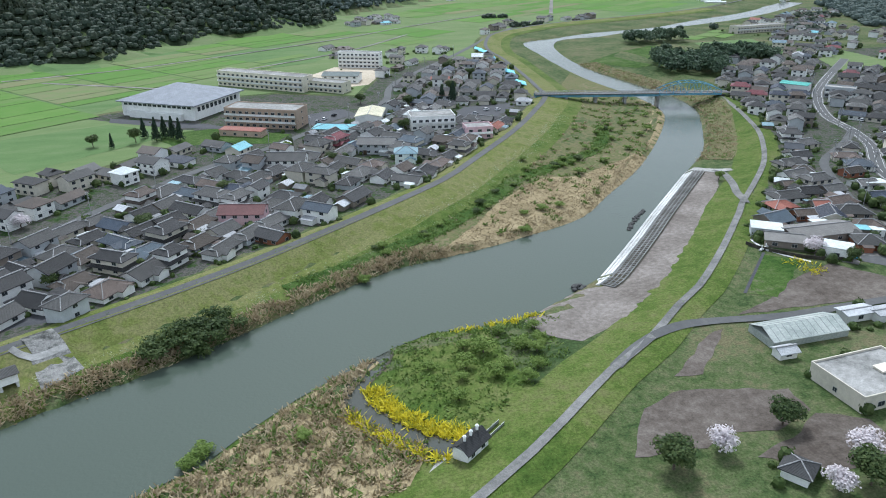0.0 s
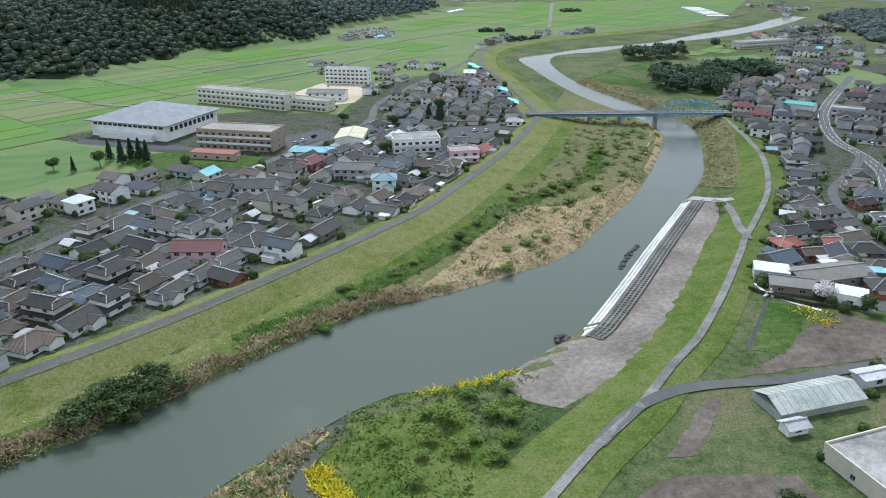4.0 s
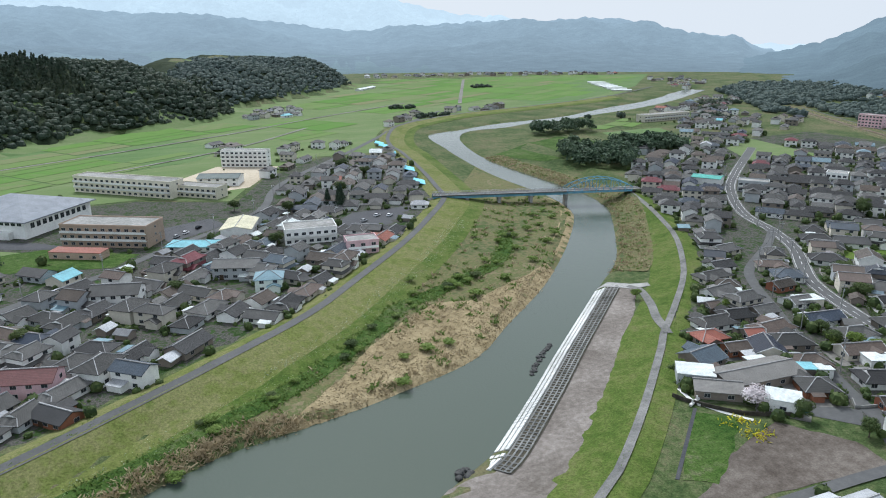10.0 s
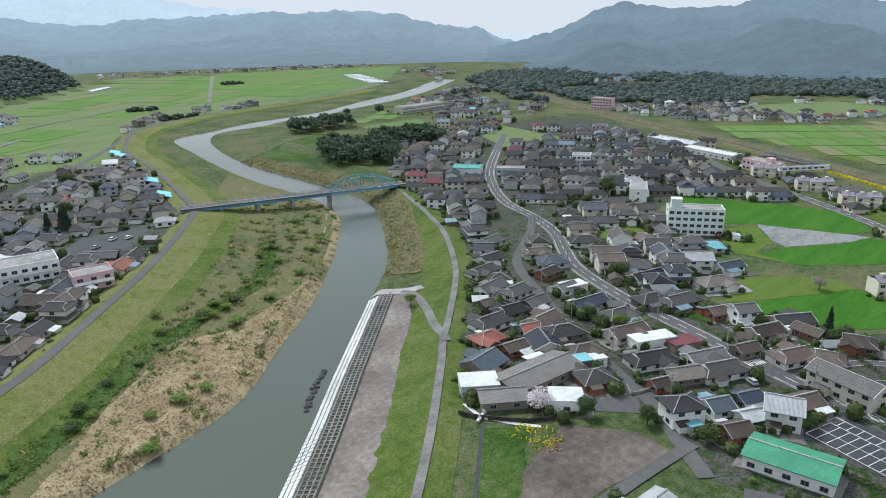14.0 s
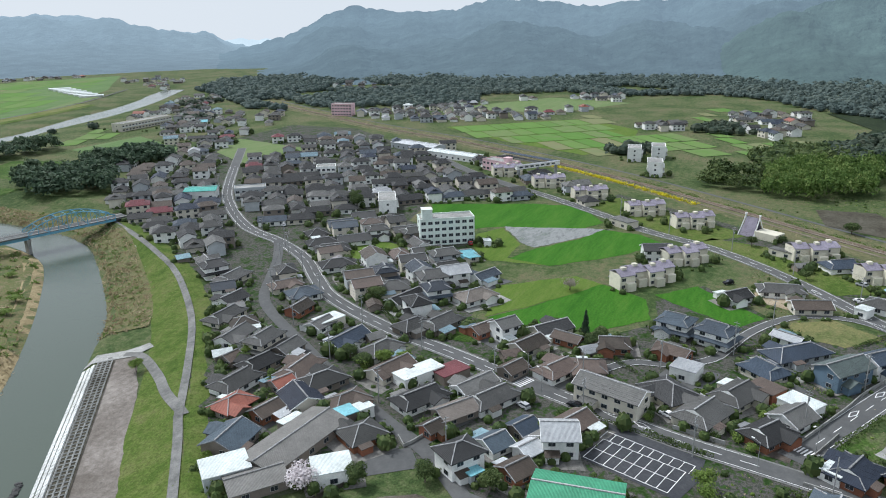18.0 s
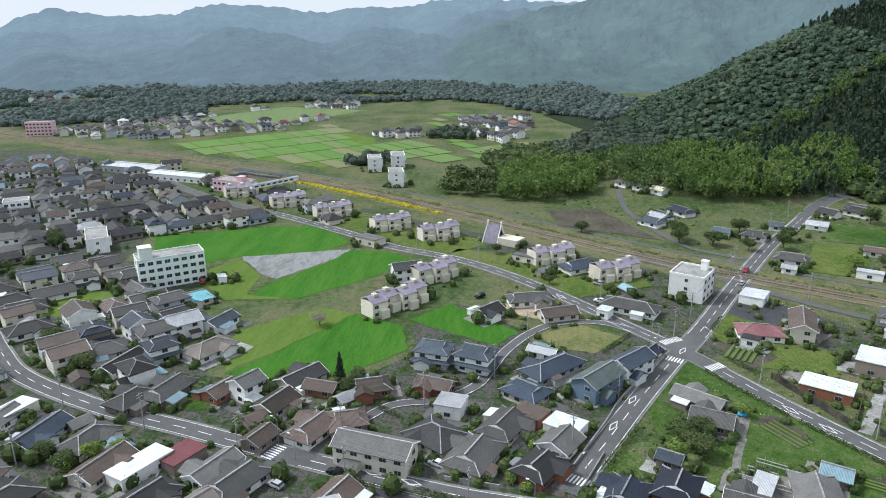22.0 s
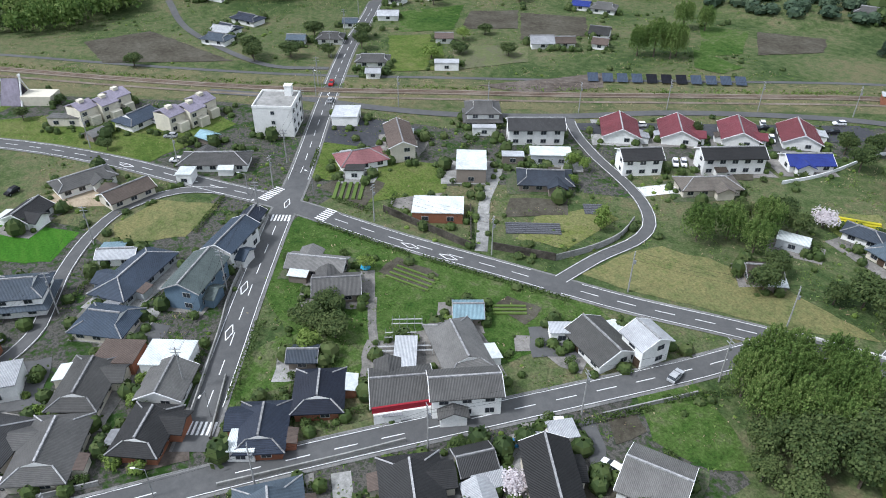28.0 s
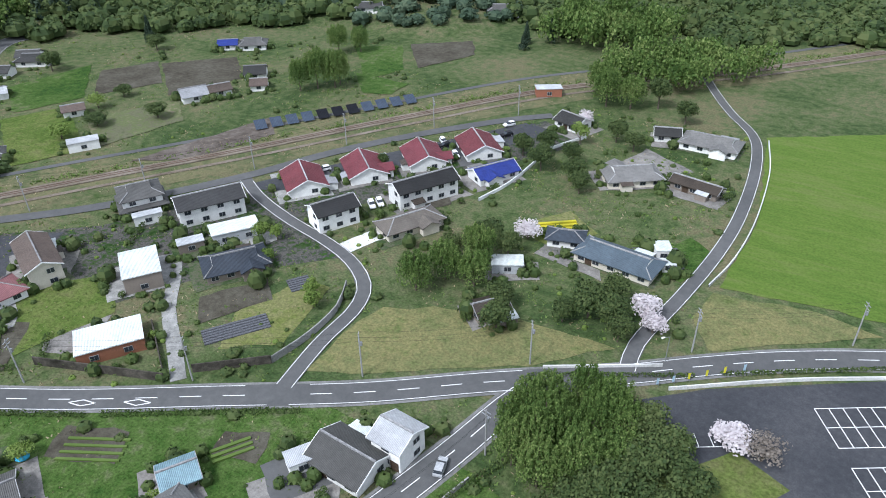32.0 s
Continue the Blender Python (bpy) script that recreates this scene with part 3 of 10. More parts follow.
def roof_faces(kind, L, W, o, z, slope):
    X, Y = L / 2 + o, W / 2 + o
    zb = z - o * slope
    r = zb + Y * slope
    if kind == "gable":
        X = L / 2 + 0.45
        return [[(-X, -Y, zb), (X, -Y, zb), (X, 0, r), (-X, 0, r)], [(X, Y, zb), (-X, Y, zb), (-X, 0, r), (X, 0, r)]], r, X
    if kind == "hip":
        k = max(0.05, X - Y)
        return [[(-X, -Y, zb), (X, -Y, zb), (k, 0, r), (-k, 0, r)], [(X, Y, zb), (-X, Y, zb), (-k, 0, r), (k, 0, r)],
                [(X, -Y, zb), (X, Y, zb), (k, 0, r)], [(-X, Y, zb), (-X, -Y, zb), (-k, 0, r)]], r, k
    g = Y * 0.52
    hb = zb + g * slope
    k = X - g
    return [[(-X, -Y, zb), (X, -Y, zb), (k, -(Y - g), hb), (k, 0, r), (-k, 0, r), (-k, -(Y - g), hb)],
            [(X, Y, zb), (-X, Y, zb), (-k, Y - g, hb), (-k, 0, r), (k, 0, r), (k, Y - g, hb)],
            [(X, -Y, zb), (X, Y, zb), (k, Y - g, hb), (k, -(Y - g), hb)], [(-X, Y, zb), (-X, -Y, zb), (-k, -(Y - g), hb), (-k, Y - g, hb)]], r, k


HOUSES = []


def house(x, y, turn, L, W, storeys=1, kind="gable", roof="slate", wall="white", detail=2, name="house", z=None, label="", group="houses of the town", eave=None, slope=0.46):
    """A Japanese town house: walls with gables, a thick overhanging tiled roof with its ridge cap, windows and doors."""
    L, W = round(L * 2) / 2, round(W * 2) / 2
    e = eave or {1: 2.65, 2: 5.3, 3: 8.1}[storeys]
    HOUSES.append((x, y, max(L, W) / 2, min(L, W) / 2, turn))
    root = new(name)
    root.matrix_basis = pose(x, y, hz(x, y) if z is None else z, 0, 0, turn)
    words = {"iri": "hip-and-gable", "hip": "hipped", "gable": "gabled", "flat": "flat-roofed"}
    tagged(root, label or f"{'two' if storeys == 2 else 'one'}-storey {wall} house with a {words.get(kind, kind)} {roof} tiled roof", "house", group)
    o = 0.65 if kind != "flat" else 0.2
    faces, r, k = roof_faces(kind, L, W, o, e, slope) if kind != "flat" else ([[(-L / 2 - o, -W / 2 - o, e), (L / 2 + o, -W / 2 - o, e), (L / 2 + o, W / 2 + o, e + 0.25), (-L / 2 - o, W / 2 + o, e + 0.25)]], e + 0.2, 0)

    wing = (0, 1, -1)[int(abs(x) * 3 + abs(y)) % 3] if name == "house" and L >= 9 and kind != "flat" else 0
    wu, wl, we = L * 0.2 * (1 if int(x + y) % 2 else -1), 4.6, e if storeys == 1 else 2.7
    wu = round(wu * 2) / 2
    if wing:
        yo, yi, rz = wing * (W / 2 + 2.6), wing * (0.6 if storeys == 1 else W / 2 - 0.4), we - 0.2 + (wl / 2 + 0.45) * slope
        q = [[(wu - wl / 2 - 0.45, yo, we - 0.2), (wu - wl / 2 - 0.45, yi, we - 0.2), (wu, yi, rz), (wu, yo, rz)], [(wu + wl / 2 + 0.45, yi, we - 0.2), (wu + wl / 2 + 0.45, yo, we - 0.2), (wu, yo, rz), (wu, yi, rz)]]
        faces = faces + (q if wing < 0 else [f[::-1] for f in q])

    def wall_mesh():
        bm = bmesh.new()
        box(bm, -L / 2, -W / 2, -0.6, L / 2, W / 2, e - 0.05)
        if wing:
            y0, y1 = sorted((wing * (W / 2 - 0.2), wing * (W / 2 + 2.1)))
            box(bm, wu - wl / 2, y0, -0.6, wu + wl / 2, y1, we - 0.1)
            p = [bm.verts.new((wu + a, wing * (W / 2 + 2.1), b)) for a, b in ((-wl / 2, we - 0.11), (wl / 2, we - 0.11), (0, we + wl / 2 * slope - 0.2))]
            bm.faces.new(p)
        if kind == "gable":
            for sx in (-1, 1):
                p = [bm.verts.new(c) for c in ((sx * (L / 2), -W / 2, e - 0.06), (sx * (L / 2), W / 2, e - 0.06), (sx * (L / 2), 0, e - 0.06 + W / 2 * slope - 0.12))]
                q = [bm.verts.new((v.co.x - sx * 0.25, v.co.y, v.co.z)) for v in p]
                bm.faces.new(p)
                bm.faces.new(q[::-1])
                for i in range(3):
                    bm.faces.new([p[i], p[(i + 1) % 3], q[(i + 1) % 3], q[i]])
        return to_mesh("wall", bm, WALL[wall])

    part_mesh("wall", cached(("wall", L, W, e, kind, wall, wing, wu), wall_mesh), root)
    part_mesh("roof", cached(("roof", L, W, e, kind, roof, slope, wing, wu), lambda: to_mesh("roof", slab(faces, 0.22), ROOF[roof])), root)
    if kind == "iri":
        def gable_mesh():
            bm = bmesh.new()
            yy, zb = faces[2][2][1] - 0.12, faces[2][2][2] + 0.05
            p = [bm.verts.new((k + 0.02, a, b)) for a, b in ((-yy, zb), (yy, zb), (0, r - 0.15))]
            q = [bm.verts.new((k - 0.25, v.co.y, v.co.z)) for v in p]
            bm.faces.new(p)
            bm.faces.new(q[::-1])
            for i in range(3):
                bm.faces.new([p[i], p[(i + 1) % 3], q[(i + 1) % 3], q[i]])
            return to_mesh("gable", bm, WALL["white"])
        for a in (0, 180):
            part_mesh("gable", cached(("gab", L, W, e, slope), gable_mesh), root, pose(0, 0, 0, 0, 0, a), "white plastered gable end")
    if kind != "flat" and detail:
        def cap():
            bm = bmesh.new()
            box(bm, -k, -0.17, r - 0.08, k, 0.17, r + 0.2)
            if kind != "gable":
                cs = [f for f in faces[:2]]
                ends = [(cs[0][0], cs[0][-1]), (cs[0][1], cs[0][2]), (cs[1][0], cs[1][-1]), (cs[1][1], cs[1][2])]
                for a, b in ends:
                    rod(bm, (a[0], a[1], a[2] + 0.05), (b[0], b[1], b[2] + 0.05), 0.14, 0.14, 5)
            return to_mesh("ridge_cap", bm, M["ridge"])
        part_mesh("ridge_cap", cached(("cap", L, W, e, kind, slope), cap), root)
    if storeys == 2 and detail and kind == "iri":
        def skirt():
            b, c, z0, z1 = 1.35, 0.0, 2.45, 3.05
            X, Y = L / 2, W / 2
            o4 = [(-X - b, -Y - b), (X + b, -Y - b), (X + b, Y + b), (-X - b, Y + b)]
            i4 = [(-X + c, -Y + c), (X - c, -Y + c), (X - c, Y - c), (-X + c, Y - c)]
            return to_mesh("lower_roof", slab([[(*o4[i], z0), (*o4[(i + 1) % 4], z0), (*i4[(i + 1) % 4], z1), (*i4[i], z1)] for i in range(4)], 0.16), ROOF[roof])
        part_mesh("lower_roof", cached(("skirt", L, W, roof), skirt), root)
    mark = int(abs(x) * 5 + abs(y) * 11)
    if name == "house" and detail and kind == "gable" and x > 175 and y < 200:
        def verge():
            X, Y, z0 = L / 2 + 0.46, W / 2 + o, e - o * slope
            out = [(-Y, z0 + 0.03), (0, r + 0.03), (Y, z0 + 0.03), (Y, z0 - 0.24), (0, r - 0.24), (-Y, z0 - 0.24)]
            bm = bmesh.new()
            a, b = [bm.verts.new((X, *c)) for c in out], [bm.verts.new((X + 0.1, *c)) for c in out]
            for q in ([b[0], b[5], b[4], b[1]], [b[1], b[4], b[3], b[2]], [a[0], a[1], a[4], a[5]], [a[1], a[2], a[3], a[4]]):
                bm.faces.new(q)
            for i in range(6):
                bm.faces.new([a[i], b[i], b[(i + 1) % 6], a[(i + 1) % 6]])
            return to_mesh("bargeboard", bm, M["white" if wall in ("white", "cream") else "ridge"])
        for turn_end in (0, 180):
            part_mesh("bargeboard", cached(("verge", L, W, e, slope, wall in ("white", "cream")), verge), root, pose(0, 0, 0, 0, 0, turn_end))
    if name == "house" and detail and mark % 4 and not (storeys == 2 and kind == "iri"):
        sd, top = (-wing or (1 if mark % 2 else -1)), ("pale", "white", "teal", "brown", "grey", "pale")[mark % 6]
        lu, lw, ld = round(L * (0.22 if (mark // 2) % 2 else -0.22)), 3.0 + mark % 3, 2.0 + 0.5 * (mark % 3)

        def lean():
            bm = bmesh.new()
            y0, y1 = sorted((sd * (W / 2 - 0.1), sd * (W / 2 + ld)))
            box(bm, lu - lw / 2, y0, -0.5, lu + lw / 2, y1, 1.95, 0)
            p = [(lu - lw / 2 - 0.25, sd * (W / 2 + 0.02), 2.5), (lu + lw / 2 + 0.25, sd * (W / 2 + 0.02), 2.5), (lu + lw / 2 + 0.25, sd * (W / 2 + ld + 0.3), 2.02), (lu - lw / 2 - 0.25, sd * (W / 2 + ld + 0.3), 2.02)]
            a, b = [bm.verts.new(c) for c in p], [bm.verts.new((c[0], c[1], c[2] - 0.1)) for c in p]
            for q in [a, b[::-1]] + [[a[i], b[i], b[(i + 1) % 4], a[(i + 1) % 4]] for i in range(4)]:
                bm.faces.new(q).material_index = 1
            return to_mesh("lean_to", bm, WALL[wall], ROOF[top])
        part_mesh("lean_to", cached(("lean", L, W, sd, lu, lw, ld, wall, top), lean), root, None, "low lean-to with a sheet metal roof")
    if detail:
        spots = []
        for s in range(storeys):
            zz = 0.75 + 2.65 * s
            n = max(1, int(L / (3.4 if detail > 1 else 5)))
            for i in range(n):
                u = -L / 2 + (i + 0.5) * L / n
                spots += [(u, W / 2, zz, 0), (u, -W / 2, zz, 180)]
            if detail > 1:
                spots += [(L / 2, W * 0.16, zz, -90), (-L / 2, -W * 0.16, zz, 90)]
        for u, v, zz, a in spots:
            part_mesh("window", window_mesh(1.7, 1.25), root, pose(u, v, zz, 0, 0, a))
        if detail > 1:
            def door():
                bm = bmesh.new()
                box(bm, -0.85, -0.05, 0, 0.85, 0.07, 2.05)
                box(bm, -0.04, 0.07, 0, 0.04, 0.09, 2.05)
                return to_mesh("door", bm, M["dark_wood"])
            n = max(1, int(L / 3.4))
            u = -L / 2 + L / n if n > 1 else L * 0.3
            part_mesh("door", cached("door", door), root, pose(u, -W / 2, 0, 0, 0, 180))
    return root


def block(x, y, turn, L, W, floors, wall, name="apartment_block", label="", roof="concrete", fh=2.9, bays=None, tower=None, rail=True):
    """A flat-roofed concrete building with window bands, parapet and roof deck."""
    H = floors * fh
    HOUSES.append((x, y, max(L, W) / 2, min(L, W) / 2, turn))
    root = new(name)
    root.matrix_basis = pose(x, y, hz(x, y), 0, 0, turn)
    tagged(root, label, name.replace("_", " "))
    bm = bmesh.new()
    box(bm, -L / 2, -W / 2, -0.5, L / 2, W / 2, H)
    part("wall", bm, WALL[wall], root)
    bm = bmesh.new()
    for a in ((-L / 2 - 0.08, -W / 2 - 0.08, L / 2 + 0.08, -W / 2 + 0.2), (-L / 2 - 0.08, W / 2 - 0.2, L / 2 + 0.08, W / 2 + 0.08),
              (-L / 2 - 0.08, -W / 2 + 0.2, -L / 2 + 0.2, W / 2 - 0.2), (L / 2 - 0.2, -W / 2 + 0.2, L / 2 + 0.08, W / 2 - 0.2)):
        box(bm, a[0], a[1], H - 0.1, a[2], a[3], H + 0.6)
    part("parapet", bm, WALL[wall], root)
    bm = bmesh.new()
    box(bm, -L / 2 + 0.2, -W / 2 + 0.2, H, L / 2 - 0.2, W / 2 - 0.2, H + 0.08)
    part("roof_deck", bm, M["concrete"], root)
    n = bays or max(2, int(L / 3.6))
    for f in range(floors):
        for i in range(n):
            u = -L / 2 + (i + 0.5) * L / n
            for v, a in ((W / 2, 0), (-W / 2, 180)):
                part_mesh("window", window_mesh(2.0, 1.4), root, pose(u, v, f * fh + 0.8, 0, 0, a))
        part_mesh("window", window_mesh(1.2, 1.2), root, pose(L / 2, 0, f * fh + 0.9, 0, 0, -90))
        part_mesh("window", window_mesh(1.2, 1.2), root, pose(-L / 2, 0, f * fh + 0.9, 0, 0, 90))
    if rail:
        for f in range(1, floors):
            bm = bmesh.new()
            box(bm, -L / 2 + 0.3, -W / 2 - 1.1, f * fh - 0.12, L / 2 - 0.3, -W / 2, f * fh + 0.02)
            box(bm, -L / 2 + 0.3, -W / 2 - 1.1, f * fh + 0.02, L / 2 - 0.3, -W / 2 - 1.02, f * fh + 1.0)
            part("balcony", bm, WALL["white"], root)
    for tx, ty, tw, td, th in tower or ():
        bm = bmesh.new()
        box(bm, tx - tw / 2, ty - td / 2, H, tx + tw / 2, ty + td / 2, H + th)
        box(bm, tx - tw / 2 - 0.15, ty - td / 2 - 0.15, H + th, tx + tw / 2 + 0.15, ty + td / 2 + 0.15, H + th + 0.2)
        part("stair_tower", bm, WALL[wall], root)
    return root

# ---------------------------------------------------------------- ground cover of the river banks and fields
LCs, RCs, LWs, RWs = LC, RC, LW, RW


def between(a, b):
    return [tuple(p) for p in np.vstack([a, b[::-1]])]


def cut(line, x0, x1):
    return line[(line[:, 0] >= x0) & (line[:, 0] <= x1)]


ribbon("levee", LC[:120], -23, 8, M["lawn"], 0.17, label="mown grass slope of the flood bank", category="levee")
ribbon("levee", cut(RC, 20, 330), -7, 13, M["lawn_green"], 0.14, label="mown grass slope beside the river path", category="levee")
M["bench"] = mat("riverside_scrub", [(0.06, 0.09, 0.022), (0.10, 0.105, 0.042), (0.15, 0.13, 0.068), (0.085, 0.105, 0.03), (0.17, 0.145, 0.085)], 0.35, big=0.035, bump=0.5, lo=0.34, hi=0.66)
sheet("riverbank", between(offset(cut(LW, -120, 300), 0.3), offset(cut(LC, -120, 236), -22.5)), M["bench"], 0.10, 6, label="weedy riverside flat of green scrub and dry grass")
ribbon("levee_foot", LC[:120], -23, -14.5, M["lawn_green"], 0.22, label="fresh green foot of the flood bank", category="levee")
REED_EDGE = [(60, 190), (76, 197), (94, 211.5), (110, 227.5), (133, 245.5), (146, 252.5), (160, 249.5), (180, 259), (196, 266), (212, 276)]
REED_BED = [tuple(q) for q in offset(cut(LW, 58, 212), 0.6)] + REED_EDGE[::-1]
sheet("reed_bed", REED_BED, M["reed"], 0.24, 5, label="straw-coloured bed of dry reeds along the water", category="reeds")
GREEN_EDGE = smooth_line([(20, 184), (40, 193), (60, 203), (81, 213), (98, 224.5), (117, 239.5), (132, 253), (147, 260.5), (167, 271), (187, 281), (205, 300), (220, 325)], 3)
ribbon("weed_strip", GREEN_EDGE, -3.4, 3.0, M["green"], 0.28, label="fresh green strip of weeds and bushes on the river flat", category="weeds")
ribbon("reed_bed", cut(LW, 225, 292), 0.6, 9, M["reed"], 0.10, label="straw-coloured strip of dry reeds along the water", category="reeds")
ribbon("reed_bed", cut(LW, -30, 78), 0.4, 8, M["reed"], 0.10, label="straw-coloured strip of dry reeds along the water", category="reeds")
ribbon("reed_bed", cut(RW[:200], 226, 318), -0.5, -17, M["bench"], 0.26, label="dry reeds on the bank below the bridge", category="reeds")
# gravel bank and block revetment
sheet("gravel_bank", [(79.8, 141), (97, 154), (112, 152), (137.9, 171), (165, 193), (190, 213), (219, 239), (225, 233), (208, 214), (184.9, 193), (155, 166), (133.8, 147.5), (108, 131), (88, 124), (82, 131)],
      M["gravel_bank"], 0.12, 6, label="levelled bank of grey gravel and silt")
# wetland with its creek on the near bank
sheet("wetland", between(offset(cut(RW, -95, 79), -0.3), cut(RC, -90, 70) + (0, 6)), M["lawn_green"], 0.05, 7, label="green wetland of weeds and dry reeds beside the river")
sheet("reed_bed", [(-22, 108), (-8, 113), (8, 125), (24, 136), (35, 141.5), (36, 137), (28, 129), (23, 120), (30, 106), (36, 97), (28, 88), (0, 84), (-30, 85)], M["reed"], 0.11, 6, label="dry reed thicket mixed with green shoots", category="reeds")
creek = smooth_line([(41, 147), (36, 136.5), (29.8, 130), (26.3, 125.5), (26.4, 118), (31.2, 107.5), (36.2, 99.5), (40, 94)], 3)
M["creek"] = water_material("dark_creek_water", (0.05, 0.055, 0.045), 0.12)
ribbon("creek", creek, -2.0, 2.0, M["creek"], 0.16, 3, label="narrow dark creek winding to the sluice", category="creek")
ribbon("creek_bank", creek, 2.0, 2.7, M["soil"], 0.2, 3, label="muddy edge of the creek", category="creek bank")
ribbon("creek_bank", creek, -2.7, -2.0, M["soil"], 0.2, 3, label="muddy edge of the creek", category="creek bank")
# paths on the banks
ribbon("levee_road", LC, -1.5, 1.7, M["asphalt"], 0.30, label="narrow asphalt road along the flood bank's crest", category="road")
ribbon("riverside_path", cut(RC, -90, 330), -1.15, 1.15, M["path"], 0.27, label="worn grey path along the river", category="path")
ribbon("path", [(86, 106), (97, 112.5), (107.7, 115.8), (121.2, 116.6), (144, 111.5), (177, 108.4), (196, 106)], -1.6, 1.6, M["asphalt"], 0.30, label="worn asphalt lane branching from the river path", category="path")
ribbon("path", [(196, 185), (204, 199), (213, 211.5), (223, 229.5), (219, 238)], -1.4, 1.4, M["path"], 0.30, label="ramp down to the river bank", category="path")
ribbon("path", [(213, 211.3), (236.3, 233), (266, 267), (290, 297), (317, 341)], -0.9, 0.9, M["concrete"], 0.12, label="pale foot path on the bank", category="path")
ribbon("concrete_path", [(178, 166), (173, 157), (171.5, 150), (174, 143), (178, 136)], -0.6, 0.6, M["pale_concrete"], 0.12, label="pale concrete strip beside the works yard", category="path")
ribbon("ditch", [(169.5, 147.2), (143, 126.3)], -0.45, 0.45, M["asphalt_dark"], 0.12, label="straight concrete ditch with dark water", category="ditch")
sheet("weed_patch", [(167, 146), (176, 139), (166, 131), (150, 121), (144, 126)], M["green"], 0.10, label="patch of fresh green weeds with yellow flowers")
for poly in ([(161, 128), (182, 133), (192, 118), (190, 108), (176, 110), (152, 114), (132, 117), (148, 121)], [(72, 77.5), (78, 85), (83, 90), (95, 93.7), (107, 89), (118.5, 84.7), (117, 77), (105, 74), (95, 77), (87.5, 75)],
             [(94.5, 69), (106, 71), (117, 76), (126, 70), (124, 62), (116, 58), (106, 60)], [(97, 98), (108, 105), (117, 111), (123, 112), (113, 104), (104, 97)]):
    sheet("bare_ground", poly, M["dirt"], 0.08, label="bare brown earth with thin grass")
# the open plain behind the left-bank town
up = offset(LC, 12)
up = up[(up[:, 1] > 560) & (up[:, 1] < 900)]
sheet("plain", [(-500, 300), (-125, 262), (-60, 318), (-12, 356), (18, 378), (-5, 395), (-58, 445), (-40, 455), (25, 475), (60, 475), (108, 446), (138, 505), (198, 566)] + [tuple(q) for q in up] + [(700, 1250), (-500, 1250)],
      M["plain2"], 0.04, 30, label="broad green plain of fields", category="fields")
# fields
FIELDS = []


def field(poly, material, label, step=12, lift=0.06):
    FIELDS.append(poly)
    return sheet("field", poly, M[material], lift + 0.004 * len(FIELDS), step, label=label, category="field")


field([(414, 218), (433, 168), (436, 143.4), (410, 125.7), (397, 132), (386.5, 168), (379, 179.5), (380, 203)], "paddy", "bright green wheat field")
field([(386.7, 168), (397, 132), (401, 118.5), (381, 130.7), (361, 144.8), (364, 151)], "flood", "flooded field of shallow grey water")
field([(398, 123), (396, 106), (386, 94), (362, 110), (340.3, 132), (344, 150.5), (359, 144.5), (380, 130)], "paddy", "bright green wheat field")
field([(371.5, 175), (385, 168), (363.5, 152), (344, 151.5), (341, 134), (338, 158), (354, 171)], "paddy2", "yellow-green field")
field([(312, 144), (333, 119.7), (328, 108), (296, 128), (284, 138)], "paddy2", "yellow-green field")
field([(328, 108), (319, 91), (301.5, 87), (280, 107), (279, 122), (284, 137), (296, 127.5)], "paddy", "deep green wheat field")
field([(324, 89), (338, 76), (316, 53), (306, 60.5), (314, 75)], "paddy", "green field beside the terraces")
field([(328, 225), (345, 212), (344, 197), (329.5, 191), (320, 209)], "paddy2", "small yellow-green field in the town")
field([(193, -199), (162, -221), (120, -240), (100, -170), (120, -127), (152, -116), (164, -115), (184, -111), (183, -142), (189, -176)], "paddy2", "broad green field")
field([(243, -42), (244, -60), (242, -66), (233, -72), (215, -78), (195.7, -80), (207, -67), (233, -47.5)], "dry", "dry mown lawn beside the road")
field([(315.4, 45.6), (323, 33), (313, 20), (301.4, 31), (306.7, 45.7)], "dry", "dry lawn inside the bend of the lane")
field([(180, -89), (152, -111), (165, -113), (184, -108), (186, -98)], "dry", "dry grass verge")
